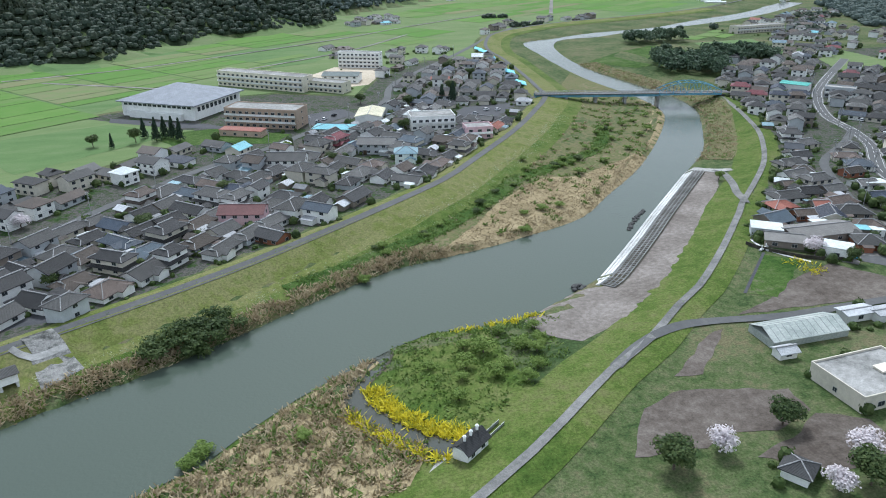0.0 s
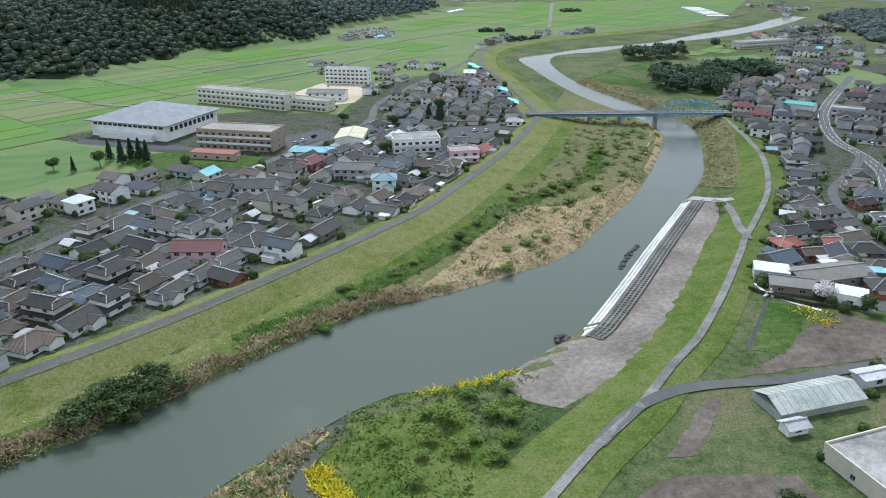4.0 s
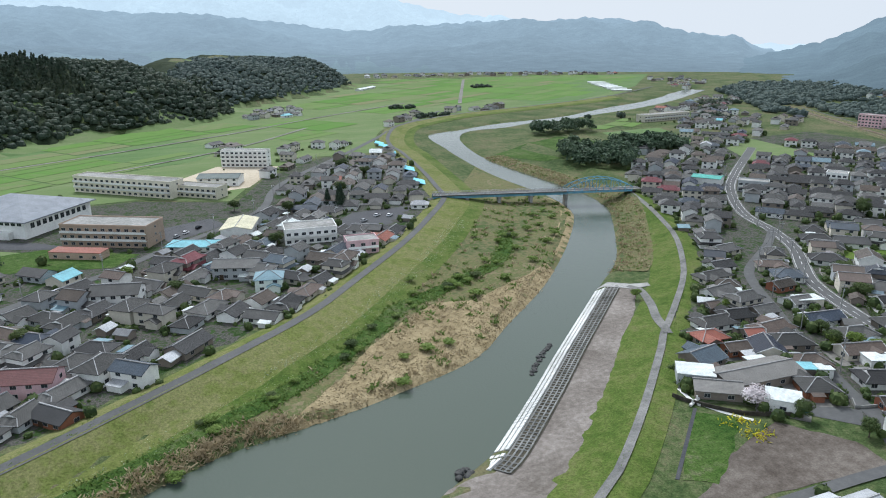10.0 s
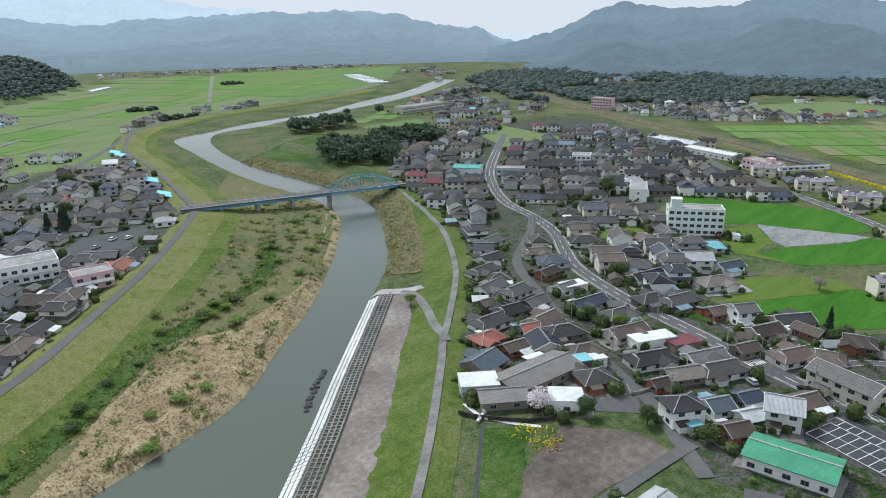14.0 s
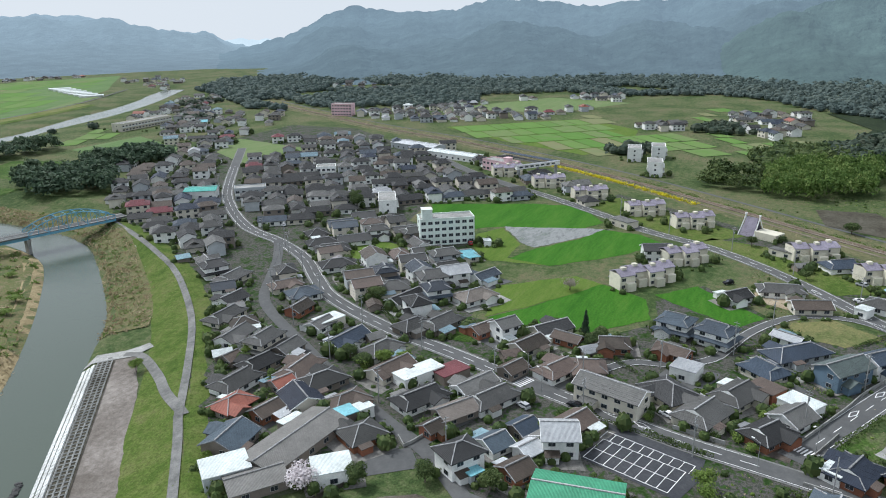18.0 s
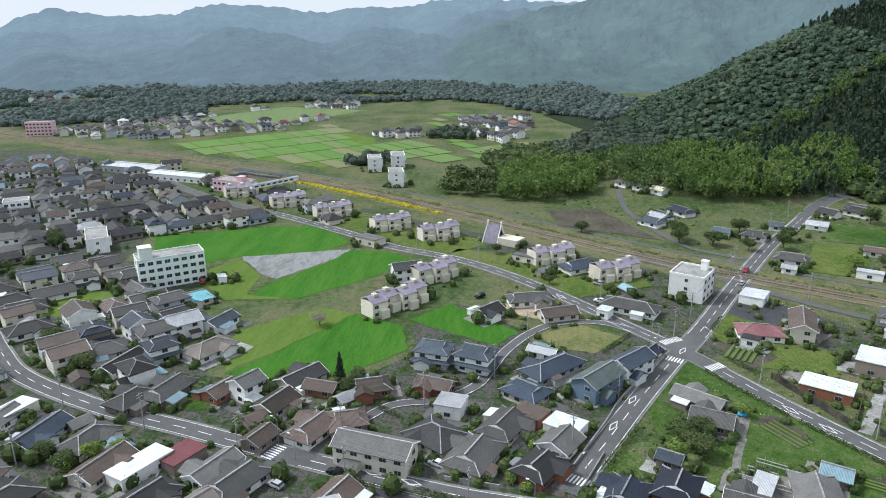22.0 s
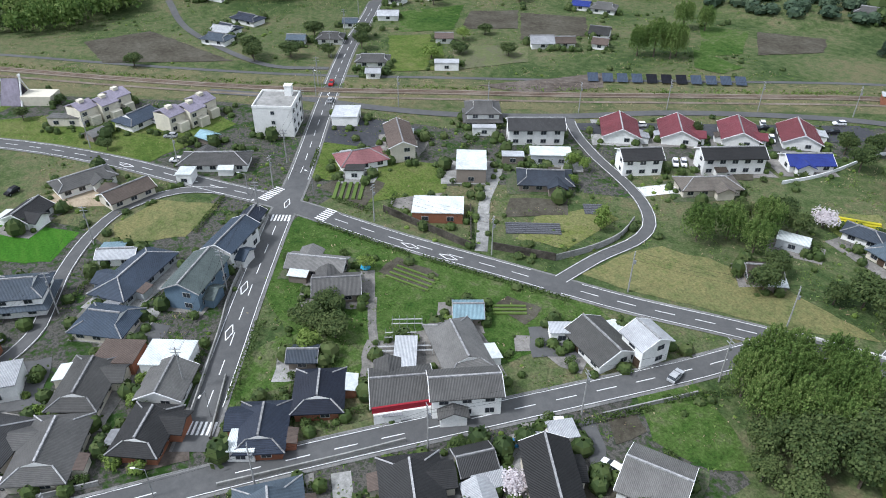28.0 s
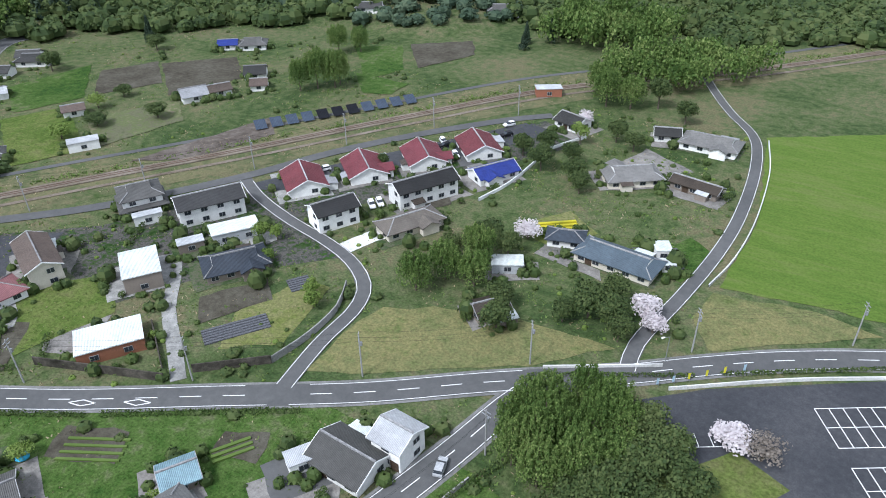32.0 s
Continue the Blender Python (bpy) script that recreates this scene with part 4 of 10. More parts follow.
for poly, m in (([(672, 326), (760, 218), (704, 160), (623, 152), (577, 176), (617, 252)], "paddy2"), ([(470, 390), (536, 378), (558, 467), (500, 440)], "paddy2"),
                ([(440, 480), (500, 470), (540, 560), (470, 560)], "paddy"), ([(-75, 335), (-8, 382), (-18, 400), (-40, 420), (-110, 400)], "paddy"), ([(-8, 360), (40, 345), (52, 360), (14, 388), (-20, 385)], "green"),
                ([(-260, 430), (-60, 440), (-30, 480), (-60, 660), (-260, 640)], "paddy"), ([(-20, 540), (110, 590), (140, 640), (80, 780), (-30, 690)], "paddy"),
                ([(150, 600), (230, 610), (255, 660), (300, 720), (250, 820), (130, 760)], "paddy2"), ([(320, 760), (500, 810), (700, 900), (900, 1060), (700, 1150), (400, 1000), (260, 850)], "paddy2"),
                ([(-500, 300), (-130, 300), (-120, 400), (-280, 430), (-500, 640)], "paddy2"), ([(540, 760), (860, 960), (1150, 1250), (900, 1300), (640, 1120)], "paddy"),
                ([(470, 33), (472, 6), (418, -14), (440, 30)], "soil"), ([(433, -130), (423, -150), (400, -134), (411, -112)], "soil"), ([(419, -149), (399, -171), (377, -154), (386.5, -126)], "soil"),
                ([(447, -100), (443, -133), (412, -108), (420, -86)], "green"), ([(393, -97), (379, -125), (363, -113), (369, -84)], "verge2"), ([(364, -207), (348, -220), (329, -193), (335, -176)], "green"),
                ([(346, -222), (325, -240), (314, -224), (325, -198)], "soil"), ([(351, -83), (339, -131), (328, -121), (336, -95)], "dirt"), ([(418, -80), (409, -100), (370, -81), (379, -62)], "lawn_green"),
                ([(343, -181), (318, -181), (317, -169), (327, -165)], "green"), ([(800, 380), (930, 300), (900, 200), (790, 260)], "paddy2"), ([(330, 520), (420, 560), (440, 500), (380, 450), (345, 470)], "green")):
    # fields reaching past y 335 swap to the greens paled for haze
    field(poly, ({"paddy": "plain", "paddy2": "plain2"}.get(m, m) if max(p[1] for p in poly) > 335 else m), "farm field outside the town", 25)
ribbon("driveway", [(261.5, -27.5), (270, -33.5), (281, -41), (290, -50), (297, -56)], -1.5, 1.5, M["concrete"], 0.12, label="pale concrete drive between the plots", category="drive")
ribbon("driveway", [(232, -8), (240, -11), (246, -9)], -1.2, 1.2, M["concrete"], 0.12, label="narrow concrete drive beside the shop", category="drive")
ribbon("driveway", [(226, 14), (236, 11), (250, 6), (258, 2)], -0.9, 0.9, M["gravel"], 0.12, label="narrow gravel lane between the gardens", category="drive")
ribbon("driveway", [(231, -16), (228, -21), (222, -22), (219, -24)], -2.4, 2.4, M["gravel"], 0.12, label="gravel forecourt of the house", category="drive")
ribbon("driveway", [(208.4, -15.4), (203, -13.5), (196, -8)], -1.4, 1.4, M["asphalt"], 0.12, label="narrow asphalt drive", category="drive")
ribbon("driveway", [(219, 26), (213, 28), (206, 29)], -1.6, 1.6, M["concrete"], 0.12, label="concrete drive beside the house", category="drive")
ribbon("driveway", [(265, -78), (262, -88), (258, -94)], -2.5, 2.5, M["pale_concrete"], 0.12, label="pale concrete forecourt", category="drive")
ribbon("driveway", [(206, 64), (200, 70), (192, 76), (186, 90)], -2.2, 2.2, M["asphalt"], 0.12, label="asphalt drive beside the hall", category="drive")
for poly, m in (([(291, -18), (297, -24), (290, -33), (283, -22)], "gravel"), ([(305, -32), (322, -48), (330, -36), (315, -20)], "gravel"), ([(233, 46), (236, 56), (246, 54), (244, 46)], "dirt"), ([(335, 62), (326, 46), (333, 42), (342, 54)], "reed2"),
                ([(225, -102), (207, -100), (212, -112), (222, -116)], "gravel"), ([(214, -150), (226, -158), (222, -172), (205, -164)], "gravel"), ([(203, 12), (214, 8), (212, -3), (202, -2)], "gravel"), ([(196, 25), (204, 32), (202, 12), (194, 12)], "soil"),
                ([(260, 48), (270, 42), (276, 48), (268, 56)], "asphalt"), ([(282, 58), (292, 50), (286, 44), (276, 52)], "gravel"), ([(257, -66), (264, -64), (268, -48), (262, -38), (252, -46)], "lawn")):
    sheet("yard", poly, M[m], 0.09, label="open yard between the houses")
sheet("yard", [(210, -28), (206, -39), (196, -37), (186, -33), (190, -26), (199, -22), (204, -25)], M["green"], 0.11, 4, label="bright green lawn beside the bamboo")
sheet("yard", [(179, -52), (169, -66), (160, -62), (172, -44)], M["lawn_green"], 0.15, 4, label="grass at the edge of the car park")
sheet("garden_bed", [(206.2, -19), (205.2, -24), (201, -22.5), (201.7, -16.5)], M["soil"], 0.15, 3, label="dug vegetable bed beside the houses")
for poly in ([(213, 171), (220, 169), (221, 161), (214, 163)], [(262, 148), (268, 150), (271, 137), (264, 134)], [(296, 172), (303, 175), (306, 166), (299, 164)], [(246, 99.5), (251, 99.5), (250, 95), (245, 95)]):
    sheet("yard", poly, M["green"], 0.14, 3, label="small green lawn between the houses")
for poly in ([(346, 32), (390, 82), (402, 76), (391, 34), (376, 6), (360, 2)], [(392, 84), (440, 140), (462, 128), (412, 60), (400, 74)], [(318, -2), (335, -14), (330, -30), (316, -24), (311, -10)], [(296, -12), (290, -34), (302, -44), (318, -26)]):
    sheet("yard", poly, M["lawn_green"], 0.11, 6, label="grassy plots between the houses")
# kitchen gardens
for poly, m in (([(309, -6), (312, -16), (302, -22.5), (293, -11)], "soil"), ([(279, -47.4), (271.4, -61), (264.5, -55.5), (272, -41)], "soil"), ([(266, -3), (269, -9), (258.5, -14.5), (254, -8.5)], "soil"),
                ([(242.6, -18.2), (234.6, -21.2), (237.4, -27.5), (244, -23.5)], "soil"), ([(204, -112), (195, -128), (186, -122), (192, -108)], "green"), ([(235, -110), (226, -125), (215, -118), (222, -106)], "lawn"),
                ([(269, -108), (262, -118), (254, -112), (260, -103)], "soil"), ([(195, -14), (199, -3), (189, 0), (186, -12)], "soil")):
    sheet("garden_bed", poly, M[m], 0.13, label="dug vegetable bed beside the houses")
sheet("yard", [(247, 45), (241, 42), (243, 15), (256, 21), (252, 35)], M["green"], 0.07, label="green lawn round the corner houses")
sheet("yard", [(300, 0), (276, -10), (254, -24), (236, -37), (226, -38), (228, 12), (252, 22), (272, 22), (295, 8)], M["green"], 0.05, label="green garden ground between the roads")
# town ground: gravel yards between the houses
M["town"] = mat("gravel_and_weed_yards", [(0.02, 0.042, 0.008), (0.04, 0.066, 0.017), (0.052, 0.053, 0.044), (0.10, 0.094, 0.085), (0.045, 0.047, 0.042), (0.036, 0.07, 0.014)], 0.7, big=0.13, bump=0.25, lo=0.34, hi=0.66)
for poly in ([(186, 100), (205, 118), (190, 160), (200, 186), (245, 234), (285, 288), (330, 360), (390, 420), (520, 470), (640, 470), (640, 400), (520, 250), (470, 195), (438, 172), (420, 222), (380, 215),
              (370, 180), (335, 165), (310, 148), (282, 142), (276, 105), (300, 84), (318, 88), (340, 74), (318, 52), (298, 46), (318, 18), (338, 28), (394, 82), (440, 140), (470, 130), (400, 30), (380, 0), (348, -35),
              (325, -55), (312, -82), (258, -176), (240, -165), (262, -125), (280, -88), (262, -77), (285, -52), (305, -12), (296, 6), (272, 22), (250, 34), (240, 45), (232, 44), (224, 20), (210, -36), (185, -30), (183, 20), (190, 60)],
             [(-125, 140), (-25, 187), (30, 219), (90, 258), (150, 316), (190, 362), (215, 400), (250, 540), (200, 560), (140, 500), (110, 440), (60, 470), (25, 470), (-40, 450), (-60, 440), (-5, 388), (20, 372), (-10, 350), (-60, 310), (-125, 250)]):
    sheet("town_ground", poly, M["town"], 0.03, 14, label="gravel yards and weedy plots between the houses")
sheet("school_yard", [(88, 470), (126, 478), (160, 540), (120, 560), (86, 520)], mat("sandy_yard", [(0.36, 0.31, 0.23), (0.44, 0.38, 0.29), (0.5, 0.44, 0.34)], 0.3, big=0.05), 0.1, label="sandy sports ground of the school")
for poly in ([(231, 90.5), (235, 86.8), (227.5, 63.5), (218, 64.5), (210.5, 67.5), (218.5, 92)], [(189, -66.5), (177, -78), (149.9, -97.5), (120, -116), (100, -90), (130, -60), (157.9, -57), (174, -60), (180, -63.5)],
             [(310, -90), (302, -105), (262, -172), (252, -168), (262, -146), (275, -128), (290, -104), (300, -92)], [(352, -22), (342, -38), (330, -48), (322, -30), (336, -16)],
             [(-59, 202), (-47, 194), (-42, 181), (-56, 175), (-70, 185)], [(66, 372), (96, 393), (90, 410), (60, 398)], [(150, 345), (180, 360), (196, 385), (160, 385), (140, 362)], [(12, 400), (30, 380), (0, 395), (-40, 425), (-40, 436), (0, 408)]):
    sheet("car_park", poly, M["asphalt_dark"], 0.12, label="dark asphalt parking area")
sheet("car_park", [(198, 138.5), (206.5, 126.5), (200.3, 121), (191.5, 132.5)], M["asphalt"], 0.1, label="worn asphalt yard")

M["gutter"] = mat("concrete_gutter", [(0.12, 0.12, 0.115), (0.17, 0.17, 0.162), (0.23, 0.228, 0.22)], 1.0, big=0.1)
for i, (key, (pts, wide)) in enumerate(ROADS.items()):
    ribbon("road", pts, -wide / 2, wide / 2, M["asphalt"], 0.16 + 0.006 * i, label="grey two-lane asphalt street" if wide > 4.5 else "narrow asphalt lane", category="road")
    if wide > 5:
        ribbon("pavement", pts, wide / 2, wide / 2 + 0.6, M["gutter"], 0.13 + 0.006 * i, label="grey concrete strip and gutter beside the street", category="pavement")
        ribbon("pavement", pts, -wide / 2 - 0.6, -wide / 2, M["gutter"], 0.13 + 0.006 * i, label="grey concrete strip and gutter beside the street", category="pavement")
M["line"] = mat("white_road_paint", [(0.55, 0.55, 0.54), (0.72, 0.72, 0.71), (0.8, 0.8, 0.79)], 2.5, rough=0.7)


def strip(bm, p, q, w, z):
    p, q = Vector((*p, 0)), Vector((*q, 0))
    n = (q - p).normalized().cross(Vector((0, 0, 1))) * w / 2
    vs = [bm.verts.new((c.x, c.y, z)) for c in (p - n, q - n, q + n, p + n)]
    bm.faces.new(vs[::-1] if (vs[1].co - vs[0].co).cross(vs[2].co - vs[1].co).z < 0 else vs)


def road_lines(key, d, dash, gap, w, x_range=(-1e9, 1e9), skip=()):
    pts, wide = ROADS[key]
    line = offset(smooth_line(pts, 1.0), d)
    s = np.r_[0, np.cumsum(np.linalg.norm(np.diff(line, axis=0), axis=1))]
    z = 0.16 + 0.006 * list(ROADS).index(key) + 0.035
    bm = bmesh.new()
    a = 2.0
    while a < s[-1] - 3:
        b = min(a + dash, s[-1])
        k = max(1, int((b - a) / 4))
        for j in range(k):
            p = [np.interp(a + (b - a) * (j + e) / k, s, line[:, c]) for e in (0, 1) for c in (0, 1)]
            if x_range[0] < p[0] < x_range[1] and not any((p[0] - sx) ** 2 + (p[1] - sy) ** 2 < r * r for sx, sy, r in skip):
                strip(bm, p[:2], p[2:], w, z)
        a += dash + gap
    ob = new("road_marking", to_mesh("road_marking", bm, M["line"]))
    tagged(ob, "white painted road lines", "road marking", kind="structure")


CROSS = [(304.5, 4.7, 11), (234, 47, 8), (248, 110, 8), (200, -66, 9), (245, -36, 6)]
for key in "ABC":
    road_lines(key, 0, 4.0, 4.0, 0.18, (140, 460), CROSS)
    w = ROADS[key][1]
    for sd in (-1, 1):
        road_lines(key, sd * (w / 2 - 0.25), 4.0, 0.0, 0.14, (140, 460), CROSS)
for sd in (-1, 1):
    road_lines("E", sd * 1.55, 4.0, 0.0, 0.14)
    road_lines("F", sd * 1.5, 4.0, 0.0, 0.12)
    road_lines("D", sd * 1.5, 4.0, 0.0, 0.12)


def zebra(x, y, along, across, n=8, z=0.26):
    """A pedestrian crossing: n bars, laid out along the given heading."""
    a, b = radians(along), radians(along + 90)
    bm = bmesh.new()
    for i in range(n):
        d = (i - (n - 1) / 2) * 0.85
        cx, cy = x + d * math.cos(a), y + d * math.sin(a)
        strip(bm, (cx - across / 2 * math.cos(b), cy - across / 2 * math.sin(b)), (cx + across / 2 * math.cos(b), cy + across / 2 * math.sin(b)), 0.45, z)
    ob = new("pedestrian_crossing", to_mesh("pedestrian_crossing", bm, M["line"]))
    tagged(ob, "white zebra crossing painted on the road", "pedestrian crossing", kind="structure")


def diamond(x, y, turn, z=0.26):
    bm = bmesh.new()
    c, s = math.cos(radians(turn)), math.sin(radians(turn))
    p = [(x + u * c - v * s, y + u * s + v * c) for u, v in ((2.5, 0), (0, 0.75), (-2.5, 0), (0, -0.75))]
    for i in range(4):
        strip(bm, p[i], p[(i + 1) % 4], 0.22, z)
    ob = new("road_marking", to_mesh("road_marking", bm, M["line"]))
    tagged(ob, "white diamond painted on the road", "road marking", kind="structure")


zebra(311.5, 6.5, 120, 3.0, 9)
zebra(298.5, 8.5, 58, 3.0, 6)
zebra(294.5, -2.0, 120, 3.0, 7)
zebra(239.5, 43.8, 58, 3.0, 8)
zebra(246.0, 112, 155, 3.0, 7)
for x, y, t in ((274.5, 25.0, 148), (261.5, 32.0, 148), (271.5, -14.0, 30), (263, -19.5, 30), (334, 24.5, 40), (347, 37, 42), (236.5, 79, 68), (239.5, 88, 68), (304.5, 4.7, 148)):
    diamond(x, y, t)


def stalls(x, y, turn, n, w, depth, both=False):
    """Painted parking bays."""
    bm = bmesh.new()
    c, s = math.cos(radians(turn)), math.sin(radians(turn))
    at = lambda u, v: (x + u * c - v * s, y + u * s + v * c)
    for i in range(n + 1):
        strip(bm, at(i * w, -depth if both else 0), at(i * w, depth), 0.16, 0.19)
    strip(bm, at(0, 0), at(n * w, 0), 0.16, 0.195)
    if both:
        strip(bm, at(0, depth), at(n * w, depth), 0.16, 0.195)
        strip(bm, at(0, -depth), at(n * w, -depth), 0.16, 0.195)
    ob = new("parking_bays", to_mesh("parking_bays", bm, M["line"]))
    tagged(ob, "white painted parking bays", "road marking", kind="structure")


stalls(222.6, 87.5, -107, 8, 2.5, 4.6, True)
stalls(230.5, 86, -107, 9, 2.4, -3.6)




# railway: ballast bed, sleepers, rails
RAIL = smooth_line([(171, -312), (217, -256), (266, -207), (301, -152), (328, -106), (350, -71), (381, -22), (417, 6.6 + 18), (460, 75), (512, 140), (556, 205), (600, 275), (652, 382), (714, 485), (800, 620)], 6)
M["ballast"] = mat("rusty_ballast", [(0.10, 0.08, 0.06), (0.16, 0.135, 0.105), (0.22, 0.19, 0.155)], 1.2, big=0.1, bump=0.3)
M["verge"] = mat("dry_grass_verge", [(0.052, 0.078, 0.02), (0.092, 0.10, 0.04), (0.14, 0.128, 0.07), (0.075, 0.095, 0.03)], 0.35, big=0.06, bump=0.4)
ribbon("rail_verge", RAIL, -13, 13, M["verge"], 0.05, 6, label="dry grassy verge of the railway", category="railway verge")
ribbon("rail_bed", RAIL, -2.0, 2.0, M["ballast"], 0.35, 6, label="rusty ballast bed of the single railway line", category="railway bed", thick=0.5)
ribbon("rail_bed", RAIL, 5.2, 6.8, M["ballast"], 0.2, 6, label="disused strip of ballast beside the line", category="railway bed")
M["rail"] = mat("rusty_rail", [(0.16, 0.10, 0.07), (0.28, 0.2, 0.16)], 3, rough=0.5, metal=0.5)
for d in (-0.55, 0.55):
    ribbon("rail", RAIL, d - 0.06, d + 0.06, M["rail"], 0.52, 6, label="rusty steel rail on the ballast", category="rail", thick=0.14)
for sd in (1,):
    ribbon("path", offset(RAIL, -14.5), -1.1, 1.1, M["asphalt"], 0.1, 6, label="narrow lane beyond the railway", category="path")
stalls(157.3, -79.2, 214, 9, 2.5, 4.5, True)
stalls(149.9, -68.3, 214, 6, 2.5, 4.5, True)
stalls(176.4, -62.0, 214, 3, 2.5, 3.0)

# ---------------------------------------------------------------- houses of the near bank
house(244.9, 65.7, 155, 13.7, 9.0, 1, 'iri', 'slate', 'cream')
house(241.3, 51.3, 145, 10.4, 7.5, 1, 'iri', 'dark', 'brick')
house(257.9, 58.5, 151, 13.0, 8.0, 1, 'iri', 'slate', 'cream')
house(251.1, 45.9, 147, 8.5, 7.5, 1, 'gable', 'grey', 'white')
house(274.6, 52.5, 51, 10.6, 8.5, 1, 'iri', 'navy', 'cream')
house(288.8, 44.7, 133, 18.2, 8.0, 1, 'hip', 'navy', 'grey')
house(278.3, 33.6, 138, 12.9, 7.5, 2, 'gable', 'green', 'slateblue')
house(288.8, 23.0, 134, 12.6, 6.5, 2, 'gable', 'navy', 'white')
house(299.5, 15.5, 141, 6.5, 4.5, 1, 'gable', 'navy', 'white')
house(293.4, 78.3, 76, 9.7, 8.0, 2, 'iri', 'blue', 'white')
house(290.9, 66.3, 69, 10.0, 8.0, 2, 'iri', 'blue', 'white')
house(363.5, 94.5, 112, 11.2, 7.0, 2, 'gable', 'dark', 'white')
house(334.9, 14.8, 62, 18.5, 7.5, 1, 'hip', 'slate', 'white')
house(316.1, -21.6, 83, 12.8, 8.0, 1, 'hip', 'pink', 'white')
house(318.3, -35.1, 160, 15.9, 7.0, 2, 'gable', 'brown', 'cream')
house(323.7, -67.2, 61, 9.9, 9.0, 2, 'iri', 'slate', 'white')
house(305.2, -74.4, 61, 16.6, 8.0, 2, 'gable', 'dark', 'white')
house(280.5, -59.9, 57, 13.9, 8.5, 1, 'iri', 'blue', 'wood')
house(295.1, -99.3, 143, 13.0, 10.5, 1, 'gable', 'red', 'white')
house(285.4, -114.1, 141, 13.0, 10.5, 1, 'gable', 'red', 'white')
house(275.3, -129.4, 138, 13.0, 10.5, 1, 'gable', 'red', 'white')
house(265.0, -144.0, 137, 13.0, 10.5, 1, 'gable', 'red', 'white')
house(274.7, -88.1, 65, 11.2, 7.0, 2, 'gable', 'dark', 'white')
house(262.7, -111.1, 63, 17.3, 7.0, 2, 'gable', 'dark', 'white')
house(252.7, -131.5, 61, 12.5, 7.0, 1, 'gable', 'royal', 'white')
house(256.6, -96.1, 64, 15.4, 7.0, 1, 'hip', 'tan', 'cream')
house(248.5, -176.2, 164, 9.1, 7.5, 1, 'gable', 'slate', 'white')
house(218.8, -149.6, 38, 15.1, 9.0, 1, 'iri', 'grey', 'cream')
house(205.9, -181.8, 1, 16.3, 8.5, 1, 'iri', 'grey', 'white')
house(219.4, -182.3, 20, 7.7, 5.5, 1, 'gable', 'slate', 'white')
house(206.1, -107.7, 176, 18.5, 8.0, 1, 'iri', 'blue', 'cream')
house(220.3, -110.1, 19, 8.5, 5.0, 1, 'hip', 'blue', 'white')
house(201.4, -152.3, 172, 13.0, 4.5, 1, 'gable', 'brown', 'wood')
house(221.9, -76.0, 54, 7.0, 5.5, 1, 'gable', 'brown', 'wood')
house(221.4, -29.3, 178, 11.0, 8.5, 1, 'gable', 'grey', 'white')
house(216.0, -35.7, 177, 6.1, 6.5, 2, 'gable', 'pale', 'white')
house(233.5, -4.7, 168, 15.2, 8.5, 1, 'iri', 'grey', 'white')
house(242.2, -12.1, 61, 5.4, 5.0, 1, 'gable', 'teal', 'wood')
house(229.5, 9.7, 67, 10.4, 9.0, 1, 'gable', 'slate', 'white')
house(222.2, 0.9, 66, 11.8, 6.5, 2, 'gable', 'slate', 'white')
house(235.6, 22.9, 154, 10.0, 8.0, 1, 'iri', 'navy', 'brick')
house(246.1, 22.0, 61, 5.1, 3.8, 1, 'gable', 'blue', 'wood')
house(232.4, 34.3, 154, 10.7, 7.5, 1, 'iri', 'navy', 'brick')
house(272.9, 8.6, 51, 12.3, 5.5, 1, 'gable', 'grey', 'wood')
house(263.2, 8.0, 66, 9.6, 7.0, 1, 'gable', 'slate', 'wood')
house(213.1, 39.3, 165, 15.5, 9.5, 1, 'iri', 'blue', 'cream')
house(208.4, 18.5, 159, 13.5, 9.0, 1, 'iri', 'dark', 'cream')
house(195.5, 18.5, 157, 13.7, 8.5, 1, 'iri', 'slate', 'cream')
house(191.9, -15.8, 31, 9.6, 9.5, 1, 'gable', 'grey', 'white')
house(209.1, 6.9, 76, 5.3, 5.0, 1, 'gable', 'dark', 'wood')
house(243.4, 87.8, 74, 17.3, 7.5, 2, 'gable', 'grey', 'cream')
house(252.4, 74.8, 51, 11.9, 9.5, 1, 'hip', 'dark', 'cream')
house(275.0, 94.5, 107, 10.3, 7.5, 1, 'iri', 'brown', 'brick')
house(274.0, 107.1, 76, 8.3, 5.0, 1, 'gable', 'brown', 'brick')
house(276.9, 76.9, 70, 9.5, 5.5, 1, 'gable', 'brown', 'brick')
house(258.0, 97.2, 108, 9.2, 7.5, 1, 'iri', 'brown', 'wood')
house(219.3, 94.8, 111, 8.0, 8.5, 2, 'gable', 'pale', 'white')
house(328.5, 63.0, 137, 8.8, 7.0, 1, 'gable', 'dark', 'white')
house(340.2, 48.7, 103, 14.6, 7.0, 1, 'iri', 'slate', 'white')
house(327.7, 39.8, 110, 12.2, 6.5, 1, 'gable', 'brown', 'cream')
house(298.5, 46.7, 64, 7.8, 4.0, 1, 'gable', 'pale', 'white')
